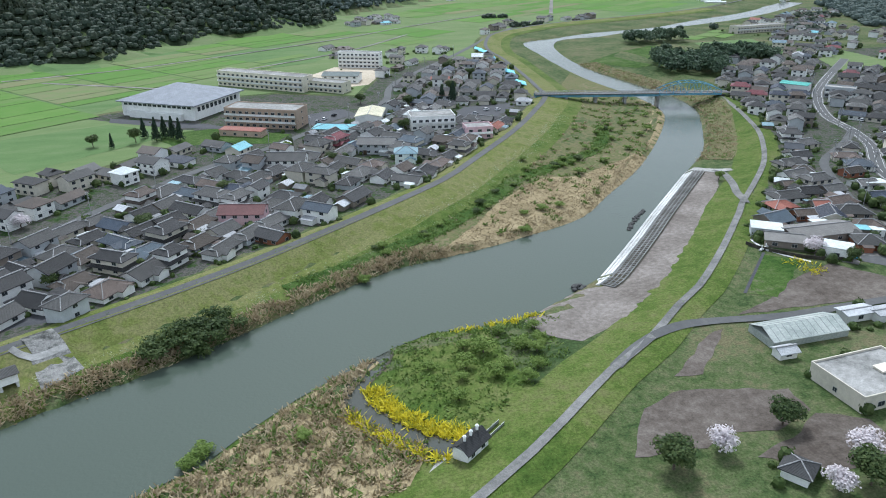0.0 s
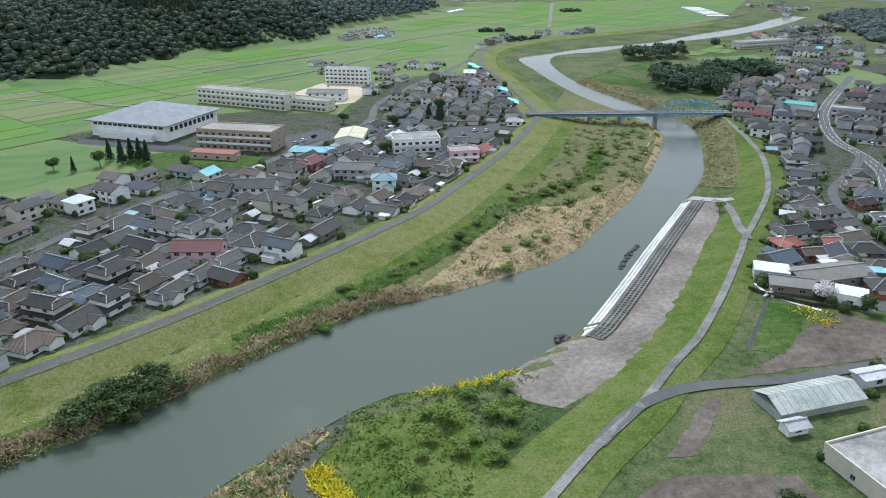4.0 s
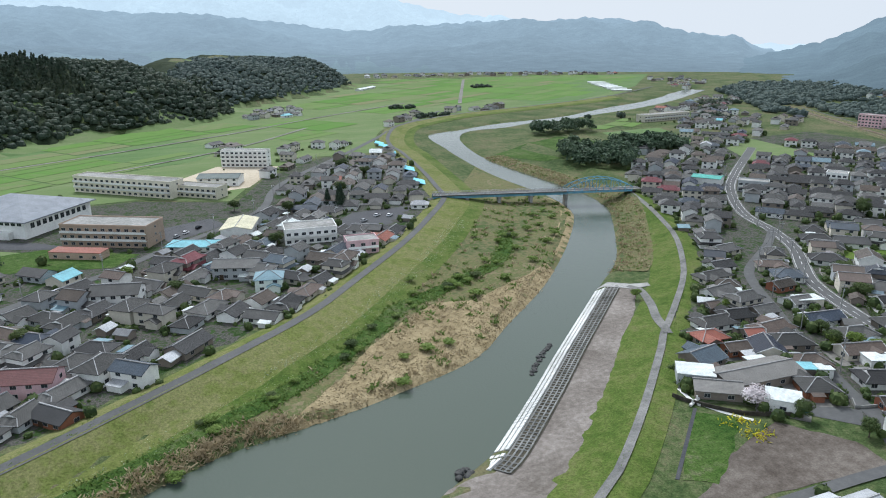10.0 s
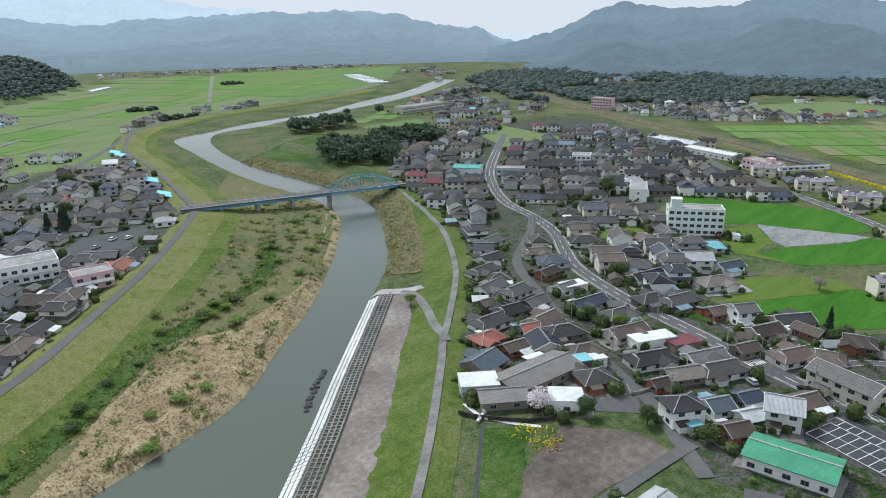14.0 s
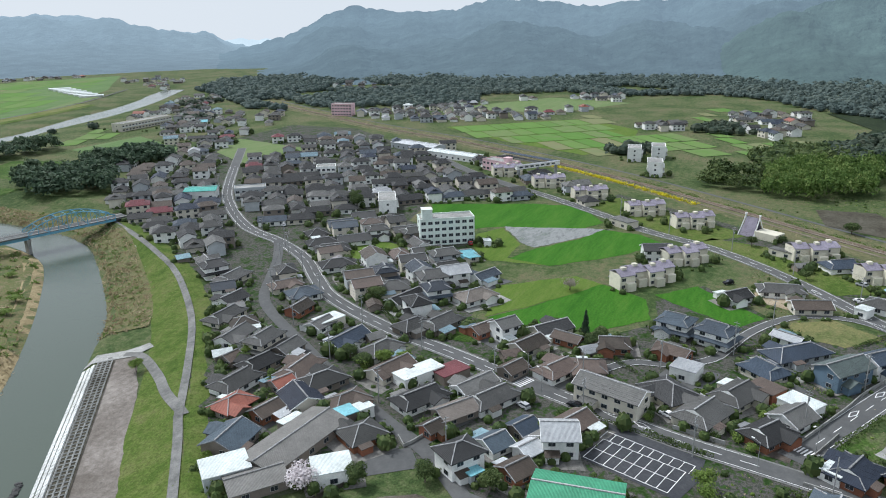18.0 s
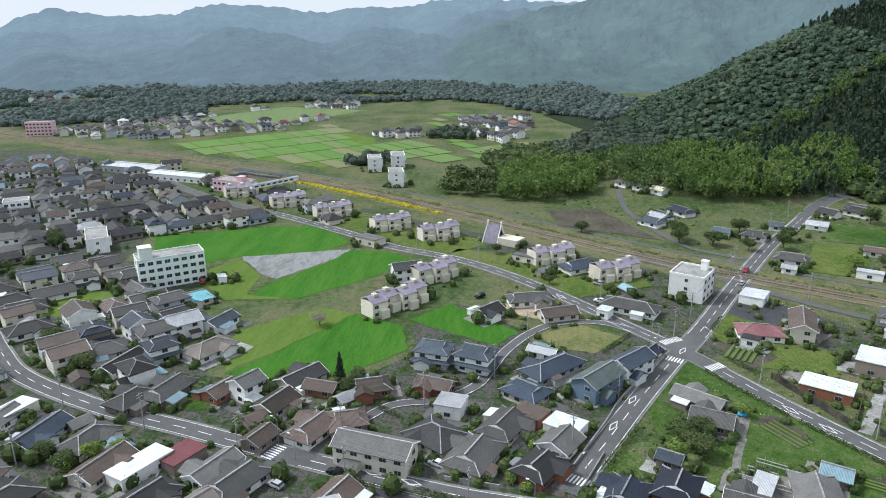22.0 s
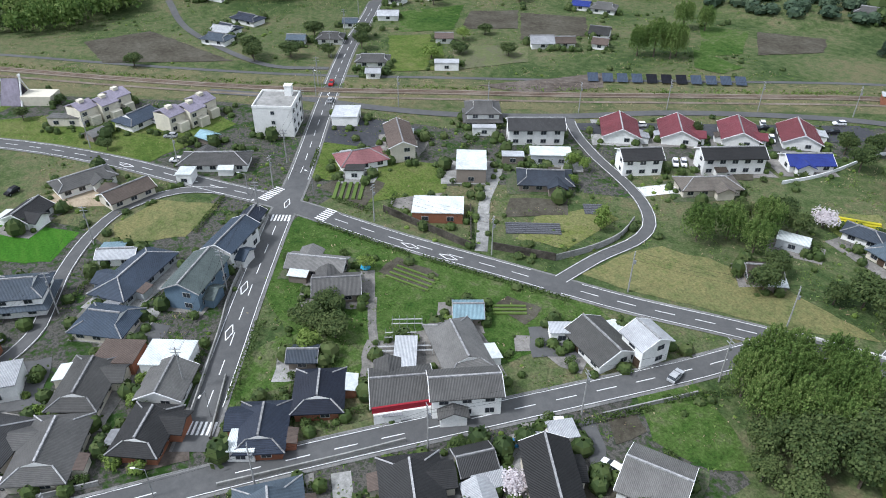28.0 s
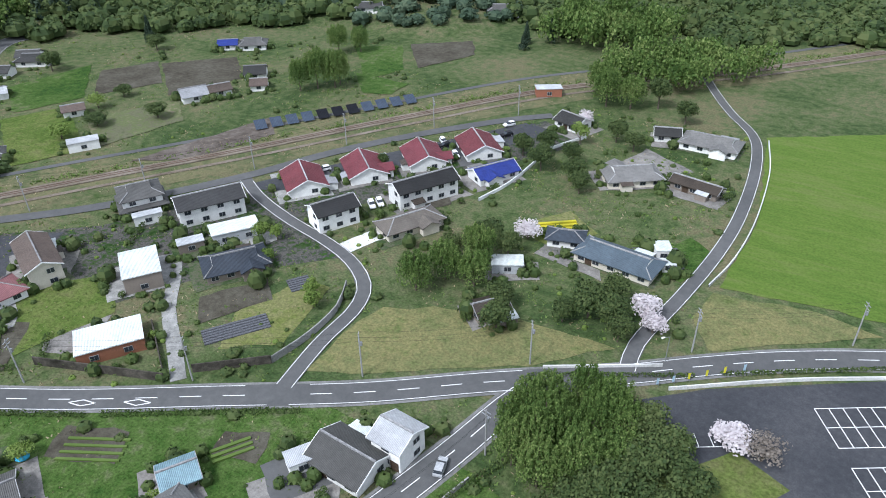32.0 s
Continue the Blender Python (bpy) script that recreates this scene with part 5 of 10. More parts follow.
# houses between the river path, the lane and the high street
for args in (
        (248.4, 216.6, 179, 17, 8, 1, 'iri', 'slate', 'cream'),
        (261.0, 224.2, 176, 12.2, 8, 1, 'gable', 'dark', 'white'),
        (279.2, 239.4, 0, 17, 8.5, 1, 'iri', 'slate', 'cream'),
        (234.9, 189.8, 178, 14.0, 8, 2, 'iri', 'slate', 'cream'),
        (237.0, 203.0, 3, 14.7, 8, 1, 'gable', 'slate', 'white'),
        (213.8, 183.2, 173, 16.0, 9, 1, 'iri', 'slate', 'white'),
        (225.3, 184.2, 167, 14.1, 8, 1, 'iri', 'dark', 'wood'),
        (226.8, 171.3, 179, 17, 9, 1, 'iri', 'brown', 'white'),
        (223.0, 161.9, 155, 16.2, 9.5, 1, 'hip', 'slate', 'wood'),
        (217.6, 170.8, 160, 7.3, 6.5, 1, 'gable', 'brick', 'wood'),
        (203.9, 175.8, 171, 12.0, 8, 1, 'hip', 'brick', 'wood'),
        (204.6, 166.0, 167, 9.1, 6.5, 1, 'gable', 'brown', 'brick'),
        (191.0, 166.0, 5, 13.0, 10.5, 1, 'gable', 'blue', 'wood'),
        (216.6, 149.8, 155, 12.6, 7.5, 1, 'hip', 'brown', 'brick'),
        (204.8, 138.5, 151, 11.7, 9.5, 1, 'hip', 'slate', 'brick'),
        (263.4, 197.4, 178, 11.2, 7, 1, 'gable', 'brown', 'brick'),
        (248.0, 169.3, 168, 17, 8, 1, 'gable', 'navy', 'white'),
        (246.4, 156.4, 164, 15.5, 8, 1, 'hip', 'slate', 'white'),
        (236.4, 147.6, 161, 16.2, 8, 1, 'gable', 'brown', 'cream'),
        (236.8, 122.6, 154, 14.7, 6.5, 1, 'gable', 'grey', 'white'),
        (225.2, 133.1, 152, 17, 9, 1, 'iri', 'dark', 'white'),
        (232.2, 116.2, 152, 17, 8.5, 1, 'iri', 'slate', 'white'),
        (222.5, 122.2, 147, 13.0, 7.5, 1, 'gable', 'tan', 'wood'),
        (213.4, 124.2, 156, 6, 5, 1, 'gable', 'brown', 'brick'),
        (203.6, 112.9, 147, 10.7, 8, 2, 'hip', 'dark', 'white'),
        (213.2, 108.4, 151, 8, 7.5, 1, 'gable', 'blue', 'white'),
        (221.8, 104.2, 153, 8, 7, 1, 'gable', 'navy', 'wood'),
        (220.2, 96.6, 158, 8.4, 8, 1, 'gable', 'grey', 'white'),
        (228.8, 93.6, 154, 10.5, 8, 1, 'gable', 'brown', 'wood'),
        (213.6, 100.4, 151, 6.4, 6, 1, 'gable', 'pale', 'white'),
        (205.4, 100.3, 150, 8, 7, 1, 'gable', 'brown', 'brick'),
        (253.8, 104.7, 153, 15.1, 8.5, 1, 'iri', 'brown', 'white'),
        (249.2, 116.2, 156, 8.7, 6.5, 1, 'gable', 'brown', 'wood'),
        (265.2, 155.3, 158, 13.8, 8, 1, 'hip', 'slate', 'wood'),
        (270.6, 147.8, 161, 17, 9, 1, 'iri', 'slate', 'wood'),
        (270.6, 133.6, 153, 10.1, 7, 1, 'gable', 'brown', 'brick'),
        (271.0, 126.2, 147, 9.2, 7.5, 2, 'gable', 'grey', 'white'),
        (265.3, 117.0, 155, 12.8, 8, 1, 'gable', 'brown', 'cream'),
        (285.1, 168.0, 163, 17, 7, 1, 'gable', 'dark', 'white'),
        (295.8, 146.2, 149, 17, 10, 1, 'hip', 'tan', 'white'),
        (315.7, 150.2, 158, 13.3, 7, 1, 'gable', 'blue', 'white'),
        (236.4, 182.7, 175, 11.1, 7.5, 1, 'gable', 'slate', 'wood'),
        (224.4, 193.8, 168, 6, 6, 1, 'gable', 'brown', 'wood'),
        (254.6, 183.0, 172, 10.5, 7, 1, 'gable', 'grey', 'white'),
):
    house(args[0], args[1], args[2], round(args[3] * 0.78, 1), args[4] * 0.86, *args[5:])
for x, y, t, L, W, h, roof, wall in ((236.5, 139.1, 152, 13, 6, 3.2, "white", "white"), (258.1, 182.2, 160, 9, 6, 3.0, "white", "cream"), (241, 131.6, 152, 9, 6.5, 2.8, "red", "wood"), (209.5, 147.2, 150, 7.5, 5, 3.0, "aqua", "wood"),
                                   (214.2, 143.5, 150, 4, 4, 3.2, "white", "white"), (180.4, 158.4, 140, 10, 8, 3.8, "white", "grey"), (190.1, 137.4, 130, 8.5, 7.5, 3.4, "white", "white"), (201.2, 108.6, 150, 3.6, 2.8, 2.2, "aqua", "grey"), (203, 157.6, 165, 6, 2.5, 2.6, "white", "wood")):
    house(x, y, t, L, W, 1, "flat", roof, wall, 1, "outbuilding", eave=h, label=f"flat {roof}-roofed outbuilding with {wall} walls", group="sheds and garages")
# small flat-roofed buildings and carports
for x, y, t, L, W, e, roof, wall in ((281, -27, 58, 12.5, 8.5, 2.9, "white", "brick"), (296, -46, 58, 8, 12, 4.2, "white", "wood"), (291.5, -70, 58, 11.5, 6, 3.0, "white", "steel"), (296, -60, 58, 6, 3.5, 2.6, "pale", "wood"),
                                    (346, -30, 148, 9, 8, 3.2, "pale", "white"), (258, 44, 58, 8.5, 7, 3.0, "white", "white"), (263, 52, 58, 7.5, 6.5, 2.9, "brown", "brick"), (266, 72, 76, 7, 7, 3.6, "pale", "white"),
                                    (205, -5, 70, 3.6, 4.2, 2.3, "white", "steel"),
                                    (208, 29, 70, 3.4, 3.4, 2.4, "white", "white"), (231, 38, 60, 4.5, 5, 2.6, "white", "white"), (207, -9, 70, 4.5, 4, 2.6, "pale", "cream"), (228, -25, 60, 4.5, 3.5, 2.5, "pale", "white"),
                                    (237, 5, 60, 4, 9, 2.4, "pale", "steel"), (330, 24, 60, 4, 5, 3.0, "white", "white"), (322, -38, 60, 6, 8, 3.2, "white", "white"), (199, -117, 30, 3.5, 4.5, 2.6, "white", "white"),
                                    (196, -112, 30, 3.2, 3.2, 2.0, "white", "white"), (227, -93, 30, 7, 4.5, 2.4, "white", "steel"), (316, -63, 60, 7, 3, 2.6, "pale", "white"), (310, -17, 60, 5, 4, 2.7, "slate", "white"), (372, -82, 60, 9, 5, 2.8, "pale", "white"),
                                    (268, -198, 35, 9, 5, 3.0, "pale", "brick"), (386, 48, 60, 10, 4, 2.8, "grey", "cream"), (408, 116, 55, 12, 7, 3.2, "grey", "cream"), (357, 165, 30, 4, 3, 2.5, "white", "white")):
    if wall == "steel":
        wall = "grey"
    house(x, y, t, L, W, 1, "flat", roof, wall, 1, "outbuilding", eave=e, label=f"flat {roof}-roofed outbuilding with {wall} walls", group="sheds and garages")
# beige terraces with lilac roofs
for x, y, t, n in ((335.5, 95.5, 134, 4), (365, 84, 134, 3), (455, 143, 122, 3), (433, 110, 122, 3), (418.5, 86, 122, 3), (387, 37, 118, 3), (369, 14, 118, 3), (476, 172, 122, 3), (497, 205, 122, 3)):
    root = new("terrace")
    root.matrix_basis = pose(x, y, 0, 0, 0, t)
    tagged(root, "two-storey beige terrace with stepped lilac-grey roofs", "terrace", "beige terraces")
    HOUSES.append((x, y, n * 3.2, 5, t))
    for i in range(n):
        u, v = (i - (n - 1) / 2) * 6.2, (i % 2) * 2.2 - 1.1
        part_mesh("wall", cached("terr_wall", lambda: to_mesh("wall", (lambda b: (box(b, -3.1, -3.6, -0.4, 3.1, 3.6, 5.6), b)[1])(bmesh.new()), WALL["beige"])), root, pose(u, v, 0))
        part_mesh("roof", cached("terr_roof", lambda: to_mesh("roof", slab(roof_faces("gable", 5.4, 7.2, 0.5, 5.7, 0.36)[0], 0.2), ROOF["lilac"])), root, pose(u, v, 0))
        part_mesh("annex", cached("terr_annex", lambda: to_mesh("annex", (lambda b: (box(b, -2.4, 3.6, -0.4, 1.0, 5.6, 3.0), b)[1])(bmesh.new()), WALL["beige"])), root, pose(u, v, 0))
        part_mesh("porch_roof", cached("terr_porch", lambda: to_mesh("porch_roof", (lambda b: (box(b, -2.7, -5.0, 2.6, 2.7, -3.6, 2.85), b)[1])(bmesh.new()), ROOF["lilac"])), root, pose(u, v, 0))
        part_mesh("chimney_box", cached("terr_box", lambda: to_mesh("chimney_box", (lambda b: (box(b, -0.9, -0.6, 6.2, 0.9, 1.0, 7.6), b)[1])(bmesh.new()), WALL["beige"])), root, pose(u, v, 0))
        for s in (0.8, 3.4):
            for w, a, vv in ((-1.3, 180, -3.6), (1.3, 180, -3.6), (1.6, 0, 3.6)):
                part_mesh("window", window_mesh(1.7, 1.25), root, pose(u + w, v + vv, s, 0, 0, a))
# apartment blocks
block(355.5, 184, 124, 24, 9.5, 4, "mint", label="four-storey pale green apartment block with a stair tower", tower=((8.5, 1, 4.5, 4.5, 4.2),), bays=8)
block(351, -9.5, 148, 13, 12, 3, "white", "office_block", "three-storey white office block with a roof deck", fh=3.1, tower=((-4, 3, 2.2, 2.2, 3.2),), rail=False)
# chapel-like hall with a steep lilac roof and white beams
hall = new("meeting_hall")
hall.matrix_basis = pose(411, 56, 0, 0, 0, 60)
tagged(hall, "small hall with a steep lilac roof framed by white beams", "hall")
HOUSES.append((411, 56, 8, 6, 60))
bm = bmesh.new()
box(bm, -8, -3.5, -0.3, 2, 3.5, 3.2)
part("wall", bm, WALL["beige"], hall)
bm = slab([[(2, -4, 0.2), (9, -4, 0.2), (8.2, 0, 8.2), (2.8, 0, 8.2)], [(9, 4, 0.2), (2, 4, 0.2), (2.8, 0, 8.2), (8.2, 0, 8.2)]], 0.3)
part("roof", bm, ROOF["lilac"], hall)
for ux in (1.7, 9.2):
    for sy in (-1, 1):
        bm = bmesh.new()
        rod(bm, (ux, sy * 4.3, 0), (ux + (0.4 if ux < 5 else -0.4), -sy * 0.6, 9.6), 0.28, 0.28, 4)
        part("beam", bm, M["white"], hall, "white slanting beam")

# ---------------------------------------------------------------- large buildings of the far bank
gym = new("sports_hall")
gym.matrix_basis = pose(1, 445, 0, 0, 0, -39.5)
tagged(gym, "large white sports hall with a broad grey hipped roof", "sports hall")
HOUSES.append((1, 445, 32, 30, -39.5))
bm = bmesh.new()
box(bm, -25, -23, -0.5, 25, 23, 9.5)
part("wall", bm, WALL["white"], gym)
part("roof", slab(roof_faces("hip", 50, 46, 2.2, 9.6, 0.3)[0], 0.5), ROOF["gym"], gym)
bm = bmesh.new()
box(bm, -18, -26, -0.5, 18, -23, 3.6)
part("annex", bm, WALL["white"], gym)
for i in range(14):
    for v, a in ((-23, 180), (23, 0)):
        part_mesh("window", window_mesh(2.6, 1.4), gym, pose(-22 + i * 3.4, v, 6.4, 0, 0, a))
for i in range(10):
    part_mesh("window", window_mesh(2.6, 2.6), gym, pose(25, -18 + i * 4, 4.5, 0, 0, -90))
block(43, 386, -33, 42, 16, 3, "tan", "town_office", "three-storey brown panelled office with recessed window bands", fh=3.4, bays=11)
house(28, 368, -33, 24, 7, 1, "flat", "brick", "tan", 1, "outbuilding", eave=3.4, label="low brown annex with a reddish roof")
block(57, 497, -45, 72, 12, 3, "beige", "school", "long three-storey beige school building", fh=3.3, bays=18)
block(95, 468, -45, 30, 11, 2, "beige", "school", "two-storey beige school wing", fh=3.3, bays=8)
block(140, 553, -32, 34, 9, 4, "white", label="four-storey white apartment slab", bays=10)
house(112, 498, -25, 26, 15, 2, "gable", "green", "white", 1, "school_gymnasium", label="white school gymnasium with a green-grey curved roof", slope=0.2)
house(75, 358, -28, 22, 11, 1, "hip", "aqua", "white", 1, "public_hall", label="low white hall with an aqua blue roof", slope=0.25)
house(99, 374, 68, 22, 14, 1, "gable", "cream", "white", 1, "warehouse", label="warehouse with a cream metal roof", eave=5, slope=0.2)
block(126, 347, -10, 24, 14, 2, "white", "clinic", "two-storey white clinic with long window bands", fh=3.5, bays=7)
block(141, 318, -10, 14, 10, 2, "pinkw", "house_block", "two-storey pale pink flat-roofed house", fh=3.0)
house(14, 238, -20, 16, 9, 2, "gable", "pink", "pinkw", 2, label="two-storey pink house with a maroon roof")
house(21, 217, -50, 11, 7, 1, "gable", "dark", "brick", 2, label="low orange-red house with a dark roof")
house(93, 290, -18, 10, 9, 2, "hip", "teal", "mint", 2, label="two-storey mint green house with a blue-green roof")
house(40, 300, -20, 17, 10, 2, "gable", "slate", "white", 2, label="two-storey white house with a grey roof")
house(85, 310, -25, 18, 9, 2, "gable", "grey", "grey", 2, label="two-storey grey apartment house")
# long works shed beside the river path
house(195.5, 151, -7, 25, 10.5, 1, "gable", "weathered", "wood", 1, "works_shed", eave=3.2, slope=0.25, label="long works shed with a stained corrugated roof")
house(180.5, 150.5, -38, 12, 8.5, 1, "gable", "weathered", "wood", 1, "works_shed", eave=2.9, slope=0.25, label="grey corrugated shed beside the works")
house(201, 86, 97, 18, 10, 1, "gable", "lawn", "white", 2, "hall", eave=3.6, slope=0.22, label="long white hall with a green metal roof")
block(136.5, 79, -2, 21, 15, 1, "cream", "school_annex", "low cream building with a flat concrete roof and skylight", fh=3.8, bays=6, tower=((3, 0, 3.5, 2.6, 0.5),), rail=False)
house(98, 62, 30, 5, 5, 1, "hip", "dark", "white", 1, "pavilion", eave=2.6, label="small garden pavilion with a dark hipped roof")
for x, y in ((160, 104), (168, 101)):
    house(x, y, -5, 9, 4, 1, "gable", "pale", "white", 1, "site_cabin", eave=2.7, slope=0.15, label="white prefabricated site cabin", group="site cabins")

# ---------------------------------------------------------------- railway station and other large buildings of the upper town
house(537, 258, 72, 42, 11, 1, "gable", "white", "white", 1, "freight_shed", eave=4.2, slope=0.16, label="long white railway shed with a pale metal roof")
house(561, 299, 72, 44, 14, 1, "gable", "pale", "grey", 1, "freight_shed", eave=4.5, slope=0.16, label="long grey railway shed with a pale metal roof")
block(508, 213, 66, 24, 10, 2, "pinkw", "station_building", "two-storey pink and white railway station building", fh=3.3, bays=7, tower=((-6, 0, 4, 4, 2.6),), rail=False)
for x, y, t, L in ((545, 207, 64, 50), (486, 173, 50, 26)):
    root = new("platform_canopy")
    root.matrix_basis = pose(x, y, 0, 0, 0, t)
    tagged(root, "long dark platform canopy on steel posts", "canopy", "platform canopies")
    part("roof", slab([[(-L / 2, -2.6, 3.5), (L / 2, -2.6, 3.5), (L / 2, 0, 3.9), (-L / 2, 0, 3.9)], [(-L / 2, 0, 3.9), (L / 2, 0, 3.9), (L / 2, 2.6, 3.5), (-L / 2, 2.6, 3.5)]], 0.15), ROOF["navy"], root)
    bm = bmesh.new()
    box(bm, -L / 2, -2.4, -0.3, L / 2, 2.4, 0.9)
    part("platform", bm, M["concrete"], root)
    for i in range(6):
        bm = bmesh.new()
        rod(bm, (-L / 2 + 2 + i * (L - 4) / 5, 0, 0.9), (-L / 2 + 2 + i * (L - 4) / 5, 0, 3.8), 0.12, 0.12, 6)
        part("post", bm, M["steel"], root)
fb = new("station_footbridge")
fb.matrix_basis = pose(491, 195.6, 0, 0, 0, -38)
tagged(fb, "white covered footbridge across the railway", "footbridge")
bm = bmesh.new()
box(bm, -2, -1.3, 5.4, 30, 1.3, 7.6)
part("span", bm, WALL["white"], fb)
part("roof", slab([[(-2.3, -1.6, 7.6), (30.3, -1.6, 7.6), (30.3, 0, 8.1), (-2.3, 0, 8.1)], [(-2.3, 0, 8.1), (30.3, 0, 8.1), (30.3, 1.6, 7.6), (-2.3, 1.6, 7.6)]], 0.12), ROOF["pale"], fb)
for u in (0, 14, 28):
    bm = bmesh.new()
    box(bm, u - 0.4, -1.1, -0.3, u + 0.4, 1.1, 5.4)
    part("pier", bm, M["steel"], fb)
for i in range(7):
    part_mesh("window", window_mesh(2.6, 1.0), fb, pose(1 + i * 4, -1.3, 6.1, 0, 0, 180))
block(716, 461, 100, 22, 10, 4, "pinkw", label="four-storey pale pink apartment block", bays=7)
block(586, 604, 2, 64, 12, 2, "cream", "riverside_school", "long cream two-storey school beside the river", fh=3.4, bays=16)
house(383, 348, -58, 17, 12, 1, "gable", "jade", "white", 1, "shop_hall", eave=5.0, slope=0.15, label="broad shop hall with a bright teal roof")
for x, y, t in ((572, 140, 10), (584, 126, 10), (528, 120, 10)):
    block(x, y, t, 15, 9, 3, "white", label="three-storey white apartment block with balconies", bays=5)
block(391, 320, -52, 17, 9, 2, "grey", "shop_block", "two-storey grey shop with a flat roof", fh=3.2, bays=5)
block(397, 236, 30, 20, 9, 2, "white", "shop_block", "two-storey white building with a flat roof", fh=3.2, bays=6)
block(456, 312, -60, 12, 9, 2, "white", "shop_block", "two-storey white building with a flat roof", fh=3.2, bays=4)
house(455, 1140, 45, 60, 9, 1, "gable", "white", "white", 1, "greenhouse_row", eave=2.6, slope=0.3, label="long white plastic greenhouse on the plain")
for i in range(7):
    house(780 + i * 11, 900 + i * 24, -40, 30, 6, 1, "gable", "white", "white", 0, "greenhouse_row", eave=2.2, slope=0.3, label="long white plastic greenhouse on the plain", group="greenhouses on the plain")

# ---------------------------------------------------------------- the rest of the town
CLEARINGS = [[(690, 335), (755, 250), (810, 235), (930, 205), (965, 230), (900, 330), (800, 400), (720, 480), (700, 420)], [(829, 92), (845, 25), (745, 27), (680, 50), (735, 85)],
             [(940, 560), (1010, 540), (1060, 650), (960, 660)], [(1010, 180), (1060, 160), (1090, 250), (1030, 260)], [(840, 600), (900, 560), (930, 620), (870, 660)]]
rng = random.Random(7)
FAR_V, FAR_F, FAR_M = [], [], []
FAR_MATS = [WALL[k] for k in ("white", "cream", "wood", "grey", "brick")] + [ROOF[k] for k in ("slate", "dark", "grey", "brown", "blue", "tan", "white", "brick", "teal", "pale", "aqua", "red", "navy")] + [M["glass"]]
FAR_NAMES = ["white", "cream", "wood", "grey", "brick", "slate", "dark", "grey", "brown", "blue", "tan", "white", "brick", "teal", "pale", "aqua", "red", "navy", "glass"]


def far_house(x, y, turn, L, W, st, kind, roof, wall):
    """A house too far off to be picked apart: walls, roof and windows added to the joined town."""
    e = {1: 2.9, 2: 5.5}[st]
    HOUSES.append((x, y, max(L, W) / 2, min(L, W) / 2, turn))
    bm = slab(roof_faces(kind, L, W, 0.6, e, 0.46)[0], 0.22)
    for f in bm.faces:
        f.material_index = 5 + FAR_NAMES[5:].index(roof)
    wi = FAR_NAMES.index(wall)
    box(bm, -L / 2, -W / 2, -0.6, L / 2, W / 2, e - 0.05, wi)
    if kind == "gable":
        for sx in (-1, 1):
            f = bm.faces.new([bm.verts.new((sx * L / 2, a, b)) for a, b in ((-W / 2, e - 0.06), (W / 2, e - 0.06), (0, e + W / 2 * 0.46 - 0.15))])
            f.material_index = wi
    for s in range(st):
        n = max(1, int(L / 3.5))
        for i in range(n):
            u = -L / 2 + (i + 0.5) * L / n
            for sy in (-1, 1):
                box(bm, u - 0.8, sy * W / 2 - 0.06, 0.8 + 2.6 * s, u + 0.8, sy * W / 2 + 0.06, 2.0 + 2.6 * s, 18)
    m = pose(x, y, hz(x, y), 0, 0, turn)
    base = len(FAR_V)
    bm.verts.index_update()
    FAR_V.extend((m @ v.co)[:] for v in bm.verts)
    for f in bm.faces:
        FAR_F.append([base + v.index for v in f.verts])
        FAR_M.append(f.material_index)
    bm.free()



def road_points():
    out = []
    for pts, wide in ROADS.values():
        ln = smooth_line(pts, 3)
        out.append(np.column_stack([ln, np.full(len(ln), wide / 2)]))
    for ln, h in ((RAIL, 11), (RC, 4), (LC, 5)):
        out.append(np.column_stack([ln, np.full(len(ln), h)]))
    return np.vstack(out)


RP = road_points()
LOTS = [[(189, -66.5), (177, -78), (149.9, -97.5), (120, -116), (100, -90), (130, -60), (180, -63)], [(236, 92), (236, 62), (208, 62), (208, 95)], [(86, 466), (126, 476), (165, 545), (120, 565), (82, 520)],
        [(310, -90), (262, -172), (252, -168), (275, -128), (300, -92)], [(183, 105), (190, 125), (200, 135), (215, 120), (196, 106)], [(150, 345), (180, 360), (196, 385), (160, 385), (140, 362)]]


def free(x, y, r):
    if np.any(np.hypot(RP[:, 0] - x, RP[:, 1] - y) < RP[:, 2] + r * 0.85 + 0.8):
        return False
    for hx, hy, a, b, t in HOUSES:
        d = math.hypot(hx - x, hy - y)
        if d < (a + b) / 2 + r * 0.92:
            return False
    return not any(in_poly(x, y, f) for f in FIELDS + LOTS)


def in_poly(x, y, poly):
    r = False
    for (x0, y0), (x1, y1) in zip(poly, [*poly[1:], poly[0]]):
        if (y0 > y) != (y1 > y) and x < (x1 - x0) * (y - y0) / (y1 - y0) + x0:
            r = not r
    return r


